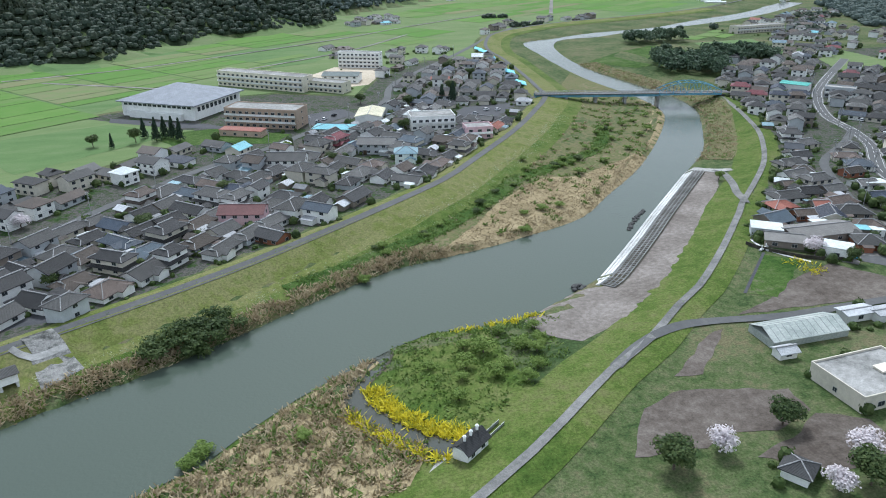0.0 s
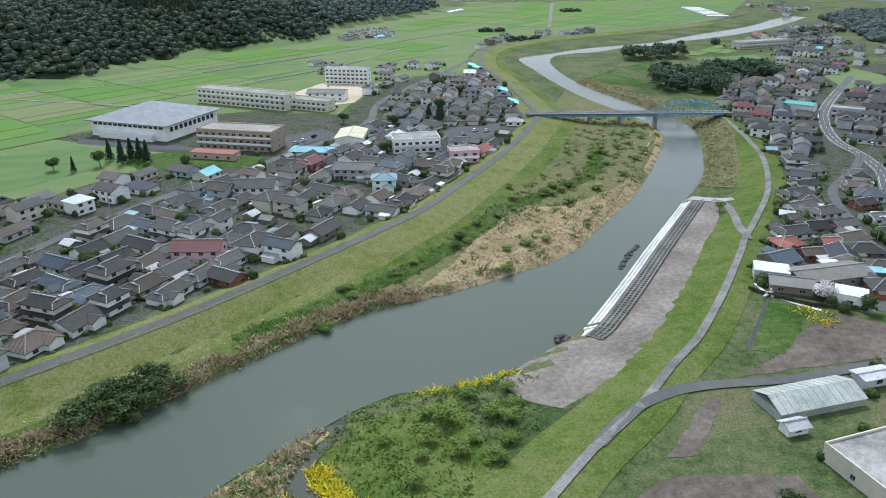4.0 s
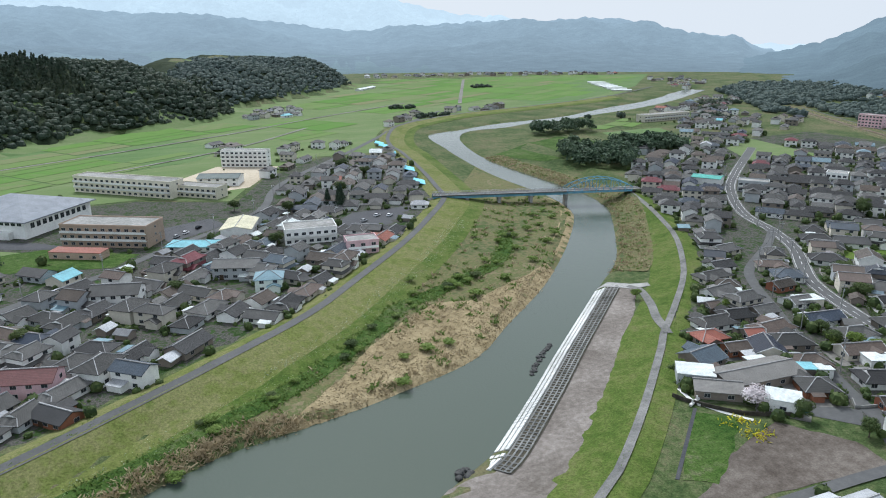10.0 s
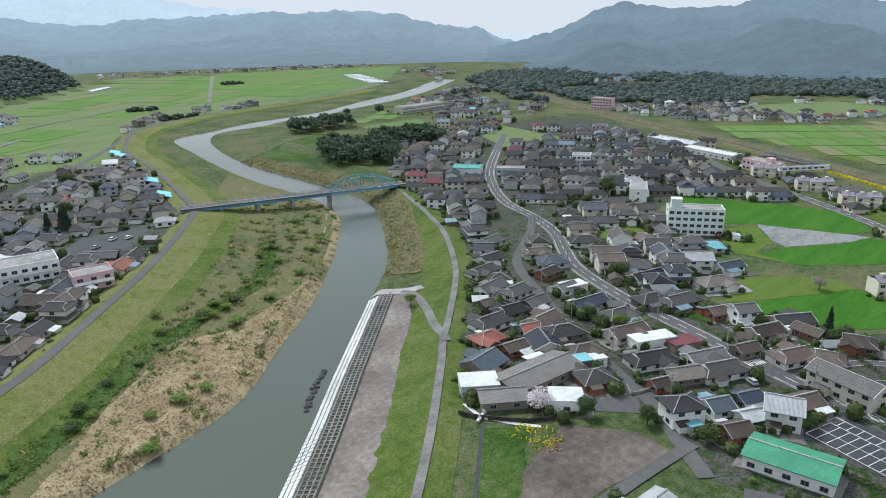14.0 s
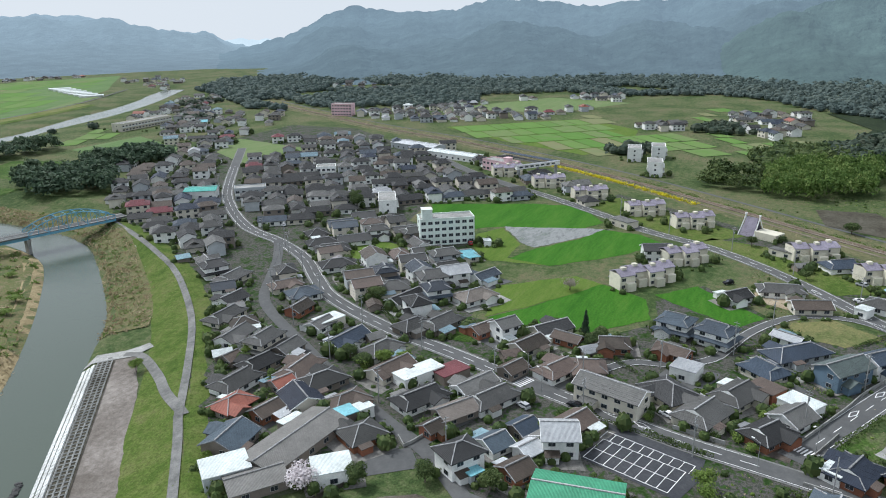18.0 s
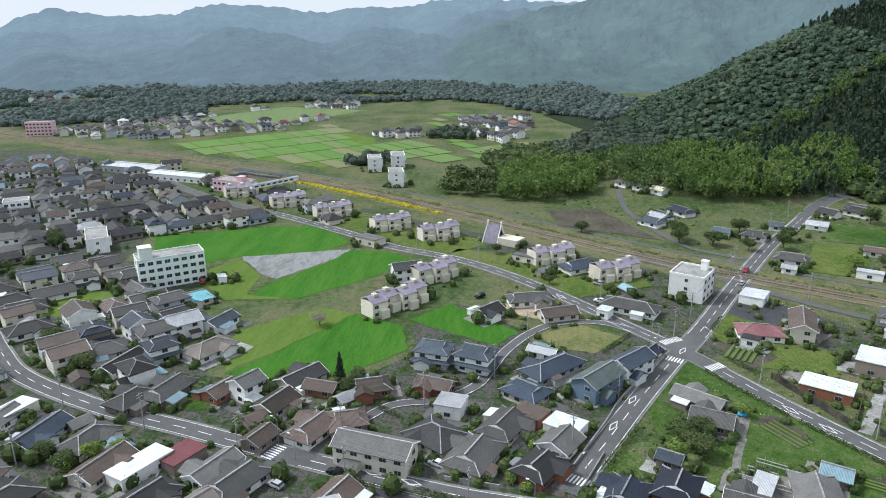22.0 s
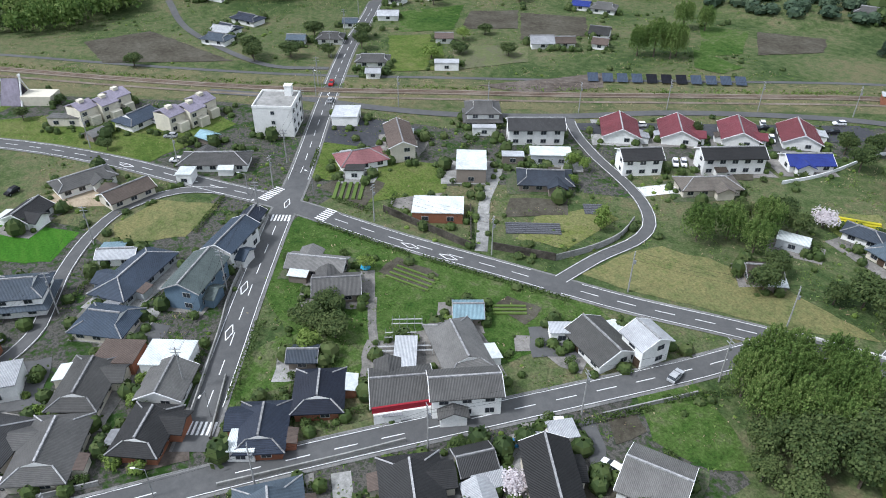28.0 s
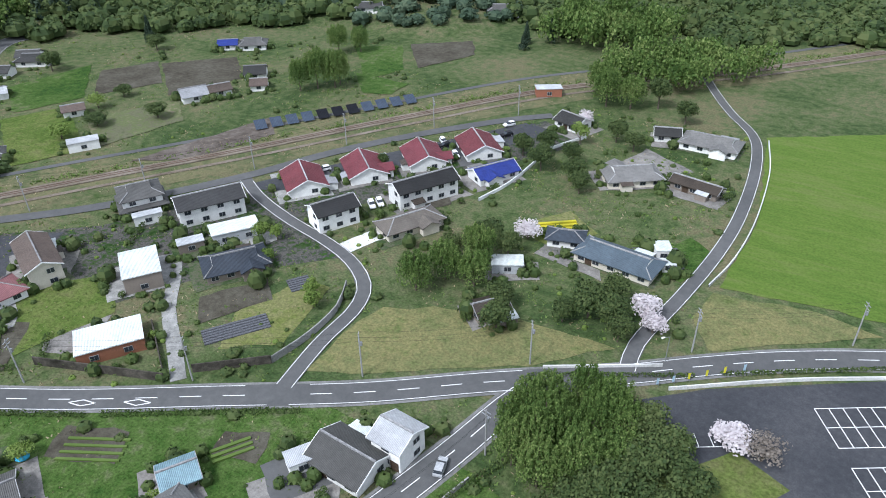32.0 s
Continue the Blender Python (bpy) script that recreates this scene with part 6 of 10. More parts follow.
def fill(poly, turn, sx, sy, keep, detail, two=0.35, size=(9, 14), group="houses of the town"):
    p = np.array(poly, float)
    c = p.mean(0)
    ca, sa = math.cos(radians(turn)), math.sin(radians(turn))
    R = np.abs(p - c).max() * 1.5
    i = -R
    while i < R:
        j = -R
        while j < R:
            x, y = c[0] + i * ca - j * sa + rng.uniform(-2, 2), c[1] + i * sa + j * ca + rng.uniform(-2, 2)
            L, W = rng.uniform(*size), rng.choice((6.5, 7, 7.5, 8, 8.5))
            st = 2 if rng.random() < two else 1
            L = round(L * (0.85 if st == 2 else 1))
            kind = rng.choice(("iri", "gable", "hip", "gable", "iri"))
            t = turn + rng.choice((0, 0, 90)) + rng.uniform(-6, 6)
            roof, wall = rng.choice(FILL_ROOFS), rng.choice(FILL_WALLS)
            if rng.random() < 0.05:
                roof = rng.choice(("white", "brick", "teal", "pale", "aqua", "red"))
            if rng.random() < keep and in_poly(x, y, poly) and free(x, y, (L + W) / 4):
                if detail:
                    house(x, y, t, L, W, st, kind, roof, wall, detail, group=group)
                else:
                    far_house(x, y, t, L, W, st, kind, roof, wall)
            elif detail and in_poly(x, y, poly) and free(x, y, 2.6) and rng.random() < 0.5:
                house(x, y, t, 5, 4, 1, "gable", rng.choice(("brown", "pale", "white", "grey", "teal", "pale")), "wood", 0, "shed", group="sheds and garages", eave=2.3,
                      label="small weathered shed behind the houses")
            j += sy
        i += sx


fill([(196, 186), (245, 233), (285, 287), (300, 262), (262, 212), (235, 178), (205, 130), (190, 160)], 142, 10.5, 9.0, 0.95, 1, 0.04, (8, 12))
fill([(238, 168), (268, 210), (300, 240), (322, 250), (305, 226), (280, 200), (260, 160), (250, 135), (224, 120), (212, 130)], 142, 10.5, 9.5, 0.92, 1, 0.06, (8, 12))
fill([(285, 287), (330, 360), (390, 420), (410, 360), (365, 318), (335, 282), (300, 262)], 135, 11.5, 10, 0.92, 0, 0.4)
fill([(262, 160), (282, 196), (330, 250), (372, 250), (378, 215), (345, 190), (338, 165), (308, 150), (282, 142)], 135, 12.5, 11, 0.9, 1, 0.35)
fill([(330, 258), (376, 318), (420, 355), (480, 340), (500, 250), (440, 172), (420, 222), (375, 252)], 128, 12, 11, 0.92, 0, 0.4)
fill([(415, 360), (520, 440), (600, 400), (560, 300), (500, 260), (480, 345)], 125, 13, 12, 0.88, 0, 0.4)
fill([(395, 425), (440, 470), (540, 520), (600, 470), (520, 440), (420, 365)], 125, 14, 13, 0.75, 0, 0.4)
fill([(272, 142), (284, 100), (262, 98), (250, 112), (262, 140)], 140, 11, 10, 0.9, 1, 0.3)
fill([(345, 30), (392, 84), (404, 76), (392, 30), (376, 4), (352, -4)], 120, 16, 15, 0.35, 1, 0.3)
fill([(185, 55), (212, 60), (206, 20), (205, 0), (186, -10)], 160, 14, 13, 0.6, 1, 0.2)
fill([(440, 140), (470, 196), (560, 300), (570, 280), (500, 180), (455, 120)], 125, 13, 12, 0.8, 0, 0.5)
# far bank
fill([(-80, 160), (-25, 188), (30, 221), (92, 262), (150, 320), (190, 365), (150, 390), (112, 400), (62, 357), (0, 308), (-62, 238), (-110, 200)], 45, 12.6, 12.0, 0.9, 1, 0.35)
fill([(-125, 205), (-68, 246), (-34, 285), (0, 318), (30, 340), (10, 352), (-40, 330), (-125, 280)], 45, 14, 13, 0.7, 0, 0.3)
fill([(112, 400), (195, 370), (215, 398), (236, 470), (250, 545), (215, 550), (160, 490), (128, 425)], 60, 13, 12, 0.8, 0, 0.4)
fill([(150, 495), (215, 555), (250, 600), (215, 620), (160, 590), (130, 520)], 50, 15, 14, 0.5, 0, 0.4)
fill([(96, 585), (150, 600), (215, 690), (190, 720), (110, 640)], 45, 17, 16, 0.5, 0, 0.3)
HAMLETS = (([(52, 642), (102, 656), (192, 722), (165, 766), (140, 704), (77, 674)], 14, 0.85), ([(187, 831), (253, 805), (280, 876), (248, 918)], 16, 0.7), ([(-112, 622), (-87, 629), (-46, 649), (-52, 652), (-112, 640)], 14, 0.9),
           ([(313, 702), (395, 748), (495, 768), (527, 826), (470, 850), (400, 800), (330, 740)], 17, 0.6), ([(340, 900), (396, 915), (380, 876)], 15, 0.8), ([(590, 640), (740, 650), (830, 720), (820, 770)], 17, 0.55),
           (CLEARINGS[0], 14.5, 0.75), (CLEARINGS[1], 15, 0.75), ([(698, 150), (735, 165), (748, 128), (706, 120)], 13, 0.8), ([(561, 1416), (799, 1372), (1090, 1285), (1144, 1350), (900, 1440), (595, 1504)], 26, 0.6),
           ([(880, 860), (1010, 940), (1080, 1080), (980, 1080)], 24, 0.55), (CLEARINGS[2], 22, 0.5), ([(540, 545), (600, 600), (690, 640), (700, 520), (640, 480)], 16, 0.6))
for poly, gap, keep in HAMLETS:
    fill(poly, 30, gap, gap - 2, keep, 0, 0.4, group="houses of the far hamlets")
# strips of rice and wheat on the plain
def strip_material():
    m = bpy.data.materials.new("strips_of_green_crops")
    m.use_nodes = True
    n, l = m.node_tree.nodes, m.node_tree.links
    b = n["Principled BSDF"]
    b.inputs["Roughness"].default_value, b.inputs["Specular IOR Level"].default_value = 0.95, 0.05
    geo, tx, ad = n.new("ShaderNodeNewGeometry"), n.new("ShaderNodeTexNoise"), n.new("ShaderNodeMath")
    tx.inputs["Scale"].default_value, tx.inputs["Detail"].default_value = 0.09, 5
    l.new(geo.outputs["Position"], tx.inputs["Vector"])
    ad.operation = "MULTIPLY_ADD"
    ad.inputs[1].default_value = 0.35
    l.new(tx.outputs["Fac"], ad.inputs[0])
    l.new(geo.outputs["Random Per Island"], ad.inputs[2])
    mr = n.new("ShaderNodeMapRange")
    mr.inputs["From Min"].default_value, mr.inputs["From Max"].default_value = 0.1, 1.25
    l.new(ad.outputs[0], mr.inputs["Value"])
    # crop greens brightened to carry the haze of the distance
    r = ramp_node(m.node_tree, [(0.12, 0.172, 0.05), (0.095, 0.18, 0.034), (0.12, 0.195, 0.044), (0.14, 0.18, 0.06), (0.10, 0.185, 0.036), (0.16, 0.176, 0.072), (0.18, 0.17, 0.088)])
    l.new(mr.outputs["Result"], r.inputs["Fac"])
    l.new(r.outputs["Color"], b.inputs["Base Color"])
    return m


def crop_strips(region, turn, lx, ly, label, holes, seed):
    r = np.random.RandomState(seed)
    p = np.array(region, float)
    c = p.mean(0)
    ca, sa = math.cos(radians(turn)), math.sin(radians(turn))
    R = np.abs(p - c).max() * 1.5
    V, F = [], []
    u = -R
    while u < R:
        du = lx * r.uniform(0.7, 1.3)
        v = -R
        while v < R:
            dv = ly * r.choice((0.7, 1, 1, 1.6))
            q = np.array([(c[0] + a * ca - b * sa, c[1] + a * sa + b * ca) for a, b in ((u, v), (u + du - 2.2, v), (u + du - 2.2, v + dv - 0.9), (u, v + dv - 0.9))])
            v += dv
            if not inside(q, region).all() or any(inside(q, h).any() for h in holes):
                continue
            if np.any(np.abs(side_dist(q, LC)) < 14) or np.any(np.abs(side_dist(q, RC)) < 16) or any(abs(h[0] - q[:, 0].mean()) < du / 2 + 8 and abs(h[1] - q[:, 1].mean()) < du / 2 + 8 for h in HOUSES):
                continue
            k = len(V)
            V += [(*w, z + 0.34) for w, z in zip(q, height(q))]
            F.append((k, k + 1, k + 2, k + 3))
        u += du
    tagged(new("crop_strips", mesh_of("crop_strips", V, F, M["crops"])), label, "fields", kind="stuff")


M["crops"] = strip_material()
HOLES = [h[0] for h in HAMLETS] + [FOOT_A, FOOT_B, [(-32, 400), (20, 375), (60, 350), (150, 480), (180, 570), (130, 580), (10, 520), (-45, 470)]]
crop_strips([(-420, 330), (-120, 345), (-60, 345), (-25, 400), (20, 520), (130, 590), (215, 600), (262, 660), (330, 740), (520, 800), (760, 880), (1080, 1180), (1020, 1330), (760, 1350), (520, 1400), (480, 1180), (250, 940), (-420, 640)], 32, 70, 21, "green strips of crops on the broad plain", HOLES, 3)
crop_strips([(590, 70), (690, 110), (740, 170), (800, 228), (720, 320), (660, 340), (600, 240), (570, 150)], 40, 34, 15, "small green plots beyond the railway", HOLES, 6)
crop_strips([(600, 20), (690, 20), (760, 20), (860, 30), (880, 120), (800, 130), (700, 110), (600, 80)], 35, 26, 13, "small green plots below the woods", HOLES, 7)
crop_strips([(470, 560), (540, 580), (600, 640), (520, 640), (470, 620)], 30, 40, 18, "green strips of crops beside the river", HOLES, 5)
for pts, w in (([(480, 862), (577, 1038), (700, 1260)], 5), ([(-120, 592), (-20, 620), (153, 720), (260, 800), (420, 905)], 3.2), ([(-91, 574), (1, 509)], 3.2), ([(30, 560), (150, 640), (237, 731)], 3)):
    ribbon("lane", pts, -w / 2, w / 2, M["gravel"], 0.5, 12, label="pale farm lane across the plain", category="road")

# farm houses beyond the railway
for x, y, t, L, W, roof in ((443, -15, 40, 11, 7, "blue"), (452, -20, 40, 9, 6, "pale"), (462.4, -106, 35, 9, 7, "slate"), (464.6, -122, 35, 13, 8, "slate"), (440, -91, 60, 9, 6, "pale"), (437.5, -71.5, 60, 6, 5, "blue"), (422, -56, 58, 10, 7, "slate"),
                            (427, -43, 58, 7, 5, "blue"), (464, -34, 30, 13, 7, "navy"), (454, -22, 30, 10, 7, "navy"), (389, -59.5, 60, 12, 7, "slate"), (377, -54, 60, 5, 4, "pale"), (376, -129, 62, 9, 8, "pale"), (371.5, -137, 62, 8, 6, "brown"),
                            (374, -158, 40, 8, 8, "slate"), (363, -149, 40, 6, 6, "brown"), (402, -184, 40, 11, 8, "grey"), (411, -178, 40, 8, 6, "royal"), (400, -97, 60, 7, 5, "brown"), (472, -124, 40, 9, 7, "slate"), (383, -243, 30, 14, 7, "slate"), (372, -269, 30, 11, 7, "brown"),
                            (331, -275, 30, 11, 8, "slate"), (324, -282, 30, 8, 5, "white"), (515, -14, 40, 8, 7, "tan"), (505, -22, 40, 8, 6, "slate"), (497, -30, 40, 8, 6, "cream"), (526, -28, 40, 6, 6, "grey"), (150, -258, 30, 14, 9, "slate"), (160, -268, 30, 10, 7, "grey")):
    house(x, y, t, L, W, 1, "gable" if L < 10 else "iri", roof, "white", 1, "farmhouse", label=f"white farmhouse with a {roof} roof", group="farmhouses beyond the railway")

me = bpy.data.meshes.new("distant_houses")
me.from_pydata(FAR_V, [], FAR_F)
for m in FAR_MATS:
    me.materials.append(m)
me.polygons.foreach_set("material_index", FAR_M)
me.update()
tagged(new("distant_houses", me), "distant rows of tiled town houses and farmhouses", "houses", kind="stuff")

# ---------------------------------------------------------------- trees and woods
def leaf_material(name, cols, big=0.05):
    m = bpy.data.materials.new(name)
    m.use_nodes = True
    nt = m.node_tree
    n, l = nt.nodes, nt.links
    b = n["Principled BSDF"]
    b.inputs["Roughness"].default_value = 0.7
    b.inputs["Specular IOR Level"].default_value = 0.2
    geo = n.new("ShaderNodeNewGeometry")
    tx = n.new("ShaderNodeTexNoise")
    tx.inputs["Scale"].default_value, tx.inputs["Detail"].default_value = big, 3
    l.new(geo.outputs["Position"], tx.inputs["Vector"])
    mx = n.new("ShaderNodeMath")
    mx.operation = "MULTIPLY_ADD"
    mx.inputs[1].default_value, mx.inputs[2].default_value = 0.5, 0.0
    l.new(geo.outputs["Random Per Island"], mx.inputs[0])
    l.new(tx.outputs["Fac"], mx.inputs[2])
    mr = n.new("ShaderNodeMapRange")
    mr.inputs["From Min"].default_value, mr.inputs["From Max"].default_value = 0.35, 1.1
    l.new(mx.outputs[0], mr.inputs["Value"])
    r = ramp_node(nt, cols)
    l.new(mr.outputs["Result"], r.inputs["Fac"])
    l.new(r.outputs["Color"], b.inputs["Base Color"])
    tl = n.new("ShaderNodeBsdfTranslucent")
    l.new(r.outputs["Color"], tl.inputs["Color"])
    mixs = n.new("ShaderNodeMixShader")
    mixs.inputs["Fac"].default_value = 0.3
    l.new(b.outputs["BSDF"], mixs.inputs[1])
    l.new(tl.outputs["BSDF"], mixs.inputs[2])
    l.new(mixs.outputs["Shader"], n["Material Output"].inputs["Surface"])
    return m


LEAF = {
    "broad": leaf_material("dark_broad_leaves", [(0.03, 0.05, 0.014), (0.055, 0.085, 0.022), (0.085, 0.115, 0.03), (0.12, 0.145, 0.042)]),
    "forest": leaf_material("hill_forest_leaves", [(0.034, 0.058, 0.03), (0.056, 0.088, 0.044), (0.082, 0.118, 0.058), (0.12, 0.155, 0.075)], 0.02),
    "bamboo": leaf_material("yellow_green_bamboo", [(0.042, 0.08, 0.014), (0.085, 0.142, 0.026), (0.145, 0.21, 0.044), (0.24, 0.29, 0.078)], 0.08),
    "cane": leaf_material("dark_green_bamboo", [(0.035, 0.066, 0.016), (0.07, 0.115, 0.026), (0.11, 0.16, 0.038), (0.16, 0.21, 0.06)], 0.08),
    "fresh": leaf_material("fresh_spring_leaves", [(0.09, 0.14, 0.022), (0.15, 0.215, 0.036), (0.22, 0.28, 0.06)], 0.1),
    "conifer": leaf_material("conifer_needles", [(0.026, 0.047, 0.03), (0.042, 0.068, 0.042), (0.062, 0.092, 0.055)], 0.1),
    "cherry": leaf_material("cherry_blossom", [(0.52, 0.47, 0.48), (0.64, 0.59, 0.60), (0.74, 0.70, 0.71)], 0.2),
    "hedge": leaf_material("clipped_hedge_leaves", [(0.04, 0.066, 0.015), (0.07, 0.105, 0.024), (0.11, 0.145, 0.036)], 0.3),
    "rape": leaf_material("yellow_rape_flowers", [(0.20, 0.24, 0.03), (0.58, 0.50, 0.025), (0.75, 0.66, 0.04)], 0.3),
    "reed": leaf_material("dry_reed_stalks", [(0.22, 0.175, 0.10), (0.335, 0.272, 0.165), (0.43, 0.36, 0.235)], 0.08),
    "weed": leaf_material("green_weed_tufts", [(0.085, 0.14, 0.022), (0.13, 0.19, 0.036), (0.18, 0.232, 0.06)], 0.1),
    "bare": leaf_material("bare_grey_twigs", [(0.14, 0.12, 0.10), (0.22, 0.19, 0.16), (0.3, 0.27, 0.23)], 0.1),
}


def quads_mesh(name, V, material):
    """A mesh of loose quads from an array n x 4 x 3."""
    n = len(V)
    me = bpy.data.meshes.new(name)
    me.vertices.add(4 * n)
    me.vertices.foreach_set("co", np.ascontiguousarray(V, np.float32).ravel())
    me.loops.add(4 * n)
    me.loops.foreach_set("vertex_index", np.arange(4 * n, dtype=np.int32))
    me.polygons.add(n)
    me.polygons.foreach_set("loop_start", np.arange(0, 4 * n, 4, dtype=np.int32))
    me.materials.append(material)
    me.update(calc_edges=True)
    return me


def leaves(rs, centre, radii, n, size, droop=0.0, fill_in=0.35):
    """n leaf clumps over a lumpy shell; most face outwards."""
    d = rs.normal(size=(n, 3))
    d /= np.linalg.norm(d, axis=1)[:, None]
    d[:, 2] = np.where(d[:, 2] < -0.55, -d[:, 2], d[:, 2])
    lump = 1 + 0.16 * np.sin(3.1 * d[:, 0] * 2 + centre[0]) * np.sin(2.7 * d[:, 1] * 2 + centre[1]) + 0.10 * rs.normal(size=n)
    rad = lump * (1 - fill_in * rs.random(n) ** 2)
    p = np.asarray(centre) + d * rad[:, None] * np.asarray(radii)
    nn = d + 0.55 * rs.normal(size=(n, 3)) + (0, 0, 0.35 - droop)
    nn /= np.linalg.norm(nn, axis=1)[:, None]
    u = np.cross(nn, rs.normal(size=(n, 3)))
    u /= np.linalg.norm(u, axis=1)[:, None] + 1e-6
    v = np.cross(nn, u)
    s = size * rs.uniform(0.6, 1.35, n)[:, None]
    a = rs.uniform(0.55, 1.0, n)[:, None]
    return np.stack([p - u * s, p - v * s * a, p + u * s, p + v * s * a], 1)


def crown(kind, seed, n, size):
    """Leaf clumps of one crown about one unit tall and wide; scaled by the tree."""
    rs = np.random.RandomState(seed)
    out = []
    if kind == "conifer":
        for i in range(9):
            h = i / 9
            r = 0.34 * (1 - h) + 0.03
            out.append(leaves(rs, (rs.normal() * 0.01, rs.normal() * 0.01, 0.12 + 0.84 * h), (r, r, 0.11), n // 9, size, 0.5, 0.6))
    elif kind == "bamboo":
        k = 24 if n > 1000 else 8
        for i in range(k):
            a, r = i * 2.4, 0.42 * math.sqrt((i + 0.5) / k)
            t = 0.93 - 0.9 * r * r + rs.uniform(-0.1, 0.05)
            w = 0.085 if k > 10 else 0.13
            out.append(leaves(rs, (r * math.cos(a), r * math.sin(a), t), (w * 0.75, w * 0.75, 0.10), n // (3 * k), size * 0.75, 0.5))
            out.append(leaves(rs, (r * math.cos(a) * 1.05, r * math.sin(a) * 1.05, t - 0.15), (w * 1.2, w * 1.2, 0.14), n // (3 * k), size * 0.9, 0.5))
            out.append(leaves(rs, (r * math.cos(a), r * math.sin(a), t - 0.38), (w * 1.5, w * 1.5, 0.22), n // (3 * k), size, 0.3))
    else:
        k = 9
        for i in range(k):
            a, r = i * 2.4 + rs.uniform(-0.4, 0.4), 0.30 * math.sqrt((i + 0.3) / k)
            c = (r * math.cos(a), r * math.sin(a), 0.62 + rs.uniform(-0.14, 0.14) - 0.25 * r)
            q = rs.uniform(0.15, 0.24)
            out.append(leaves(rs, c, (q * 1.15, q * 1.15, q), n // k, size))
        out.append(leaves(rs, (0, 0, 0.55), (0.3, 0.3, 0.25), n // 4, size))
    return np.concatenate(out)


def trunk_mesh(kind, seed):
    rs = np.random.RandomState(seed)
    bm = bmesh.new()
    top = 0.9 if kind in ("conifer", "bamboo") else 0.55
    rod(bm, (0, 0, -0.03), (0.01, 0.0, top * 0.5), 0.032, 0.024, 7)
    rod(bm, (0.01, 0, top * 0.5), (0.0, 0.01, top), 0.024, 0.008, 6)
    if kind not in ("conifer",):
        for i in range(5):
            a = i * 1.3 + rs.uniform(-0.3, 0.3)
            rod(bm, (0.005, 0, 0.22 + 0.06 * i), (0.26 * math.cos(a), 0.26 * math.sin(a), 0.5 + 0.06 * i), 0.013, 0.004, 5)
    return to_mesh("trunk", bm, M["bark"])


TREE_COUNT = {}


def tree(x, y, h, wide, kind="broad", label="", z=None, variant=None):
    """A tree: tapered trunk with limbs and a crown of leaf clumps."""
    v = (int(abs(x) * 7 + abs(y) * 3) % 3) if variant is None else variant
    n, s = {"broad": (2400, 0.032), "bamboo": (6000, 0.023), "conifer": (900, 0.05), "fresh": (900, 0.038), "cherry": (1300, 0.036), "bare": (700, 0.03)}[kind]
    root = new({"broad": "tree", "bamboo": "bamboo", "conifer": "conifer", "fresh": "tree", "cherry": "cherry_tree", "bare": "tree"}[kind])
    root.matrix_basis = pose(x, y, hz(x, y) if z is None else z, 0, 0, (x * 37 + y * 91) % 360)
    words = {"broad": "dark evergreen broadleaf tree with a lumpy crown", "bamboo": "tall feathery yellow-green bamboo clump", "conifer": "dark green conifer with a pointed crown",
             "fresh": "young tree with fresh spring leaves", "cherry": "cherry tree in pale pink blossom", "bare": "bare grey-twigged tree without any leaves"}
    tagged(root, label or words[kind], "tree", {"bamboo": "bamboo groves", "cherry": "cherry trees"}.get(kind, "trees of the valley"))
    sc = Matrix.Diagonal((wide, wide, h, 1))
    part_mesh("trunk", cached(("trunk", kind, v), lambda: trunk_mesh(kind, v)), root, sc)
    part_mesh("crown", cached(("crown", kind, v), lambda: quads_mesh("crown", crown(kind, 11 + v, n, s), LEAF[kind])), root, sc)
    return root


def shrub(x, y, r, kind="hedge", z=None):
    root = new("shrub")
    root.matrix_basis = pose(x, y, hz(x, y) if z is None else z, 0, 0, (x * 53 + y * 17) % 360)
    tagged(root, {"hedge": "rounded dark green garden shrub", "fresh": "bright green bush beside the houses", "cherry": "pale pink flowering bush", "rape": "clump of yellow rape flowers"}[kind], "shrub", "garden shrubs")
    v = int(abs(x) * 3 + abs(y)) % 3
    me = cached(("shrub", kind, v), lambda: quads_mesh("foliage", np.concatenate([leaves(np.random.RandomState(40 + v + i), (0.35 * math.cos(i * 2.1), 0.35 * math.sin(i * 2.1), 0.55 + 0.15 * (i % 2)), (0.62, 0.62, 0.6), 120, 0.115) for i in range(3)]), LEAF[kind]))
    part_mesh("foliage", me, root, Matrix.Diagonal((r, r, r * 1.05, 1)))
    part_mesh("stem", cached("stem", lambda: to_mesh("stem", (lambda b: (rod(b, (0, 0, -0.1), (0, 0, 0.6), 0.07, 0.04, 5), b)[1])(bmesh.new()), M["bark"])), root, Matrix.Diagonal((r, r, r, 1)))
    return root


def core(kind):
    """The dense inside of a crown: a coarse lumpy shell under the leaf clumps."""
    a, b = np.meshgrid(np.arange(6), np.linspace(-0.4, 1.4, 4)[:3])
    st = 0.6
    pt = lambda i, j: np.stack([0.37 * np.cos(j) * np.cos(i * math.tau / 6), 0.37 * np.cos(j) * np.sin(i * math.tau / 6), 0.54 + 0.30 * np.sin(j)], -1)
    return np.stack([pt(a, b), pt(a + 1, b), pt(a + 1, b + st), pt(a, b + st)], -2).reshape(-1, 4, 3)


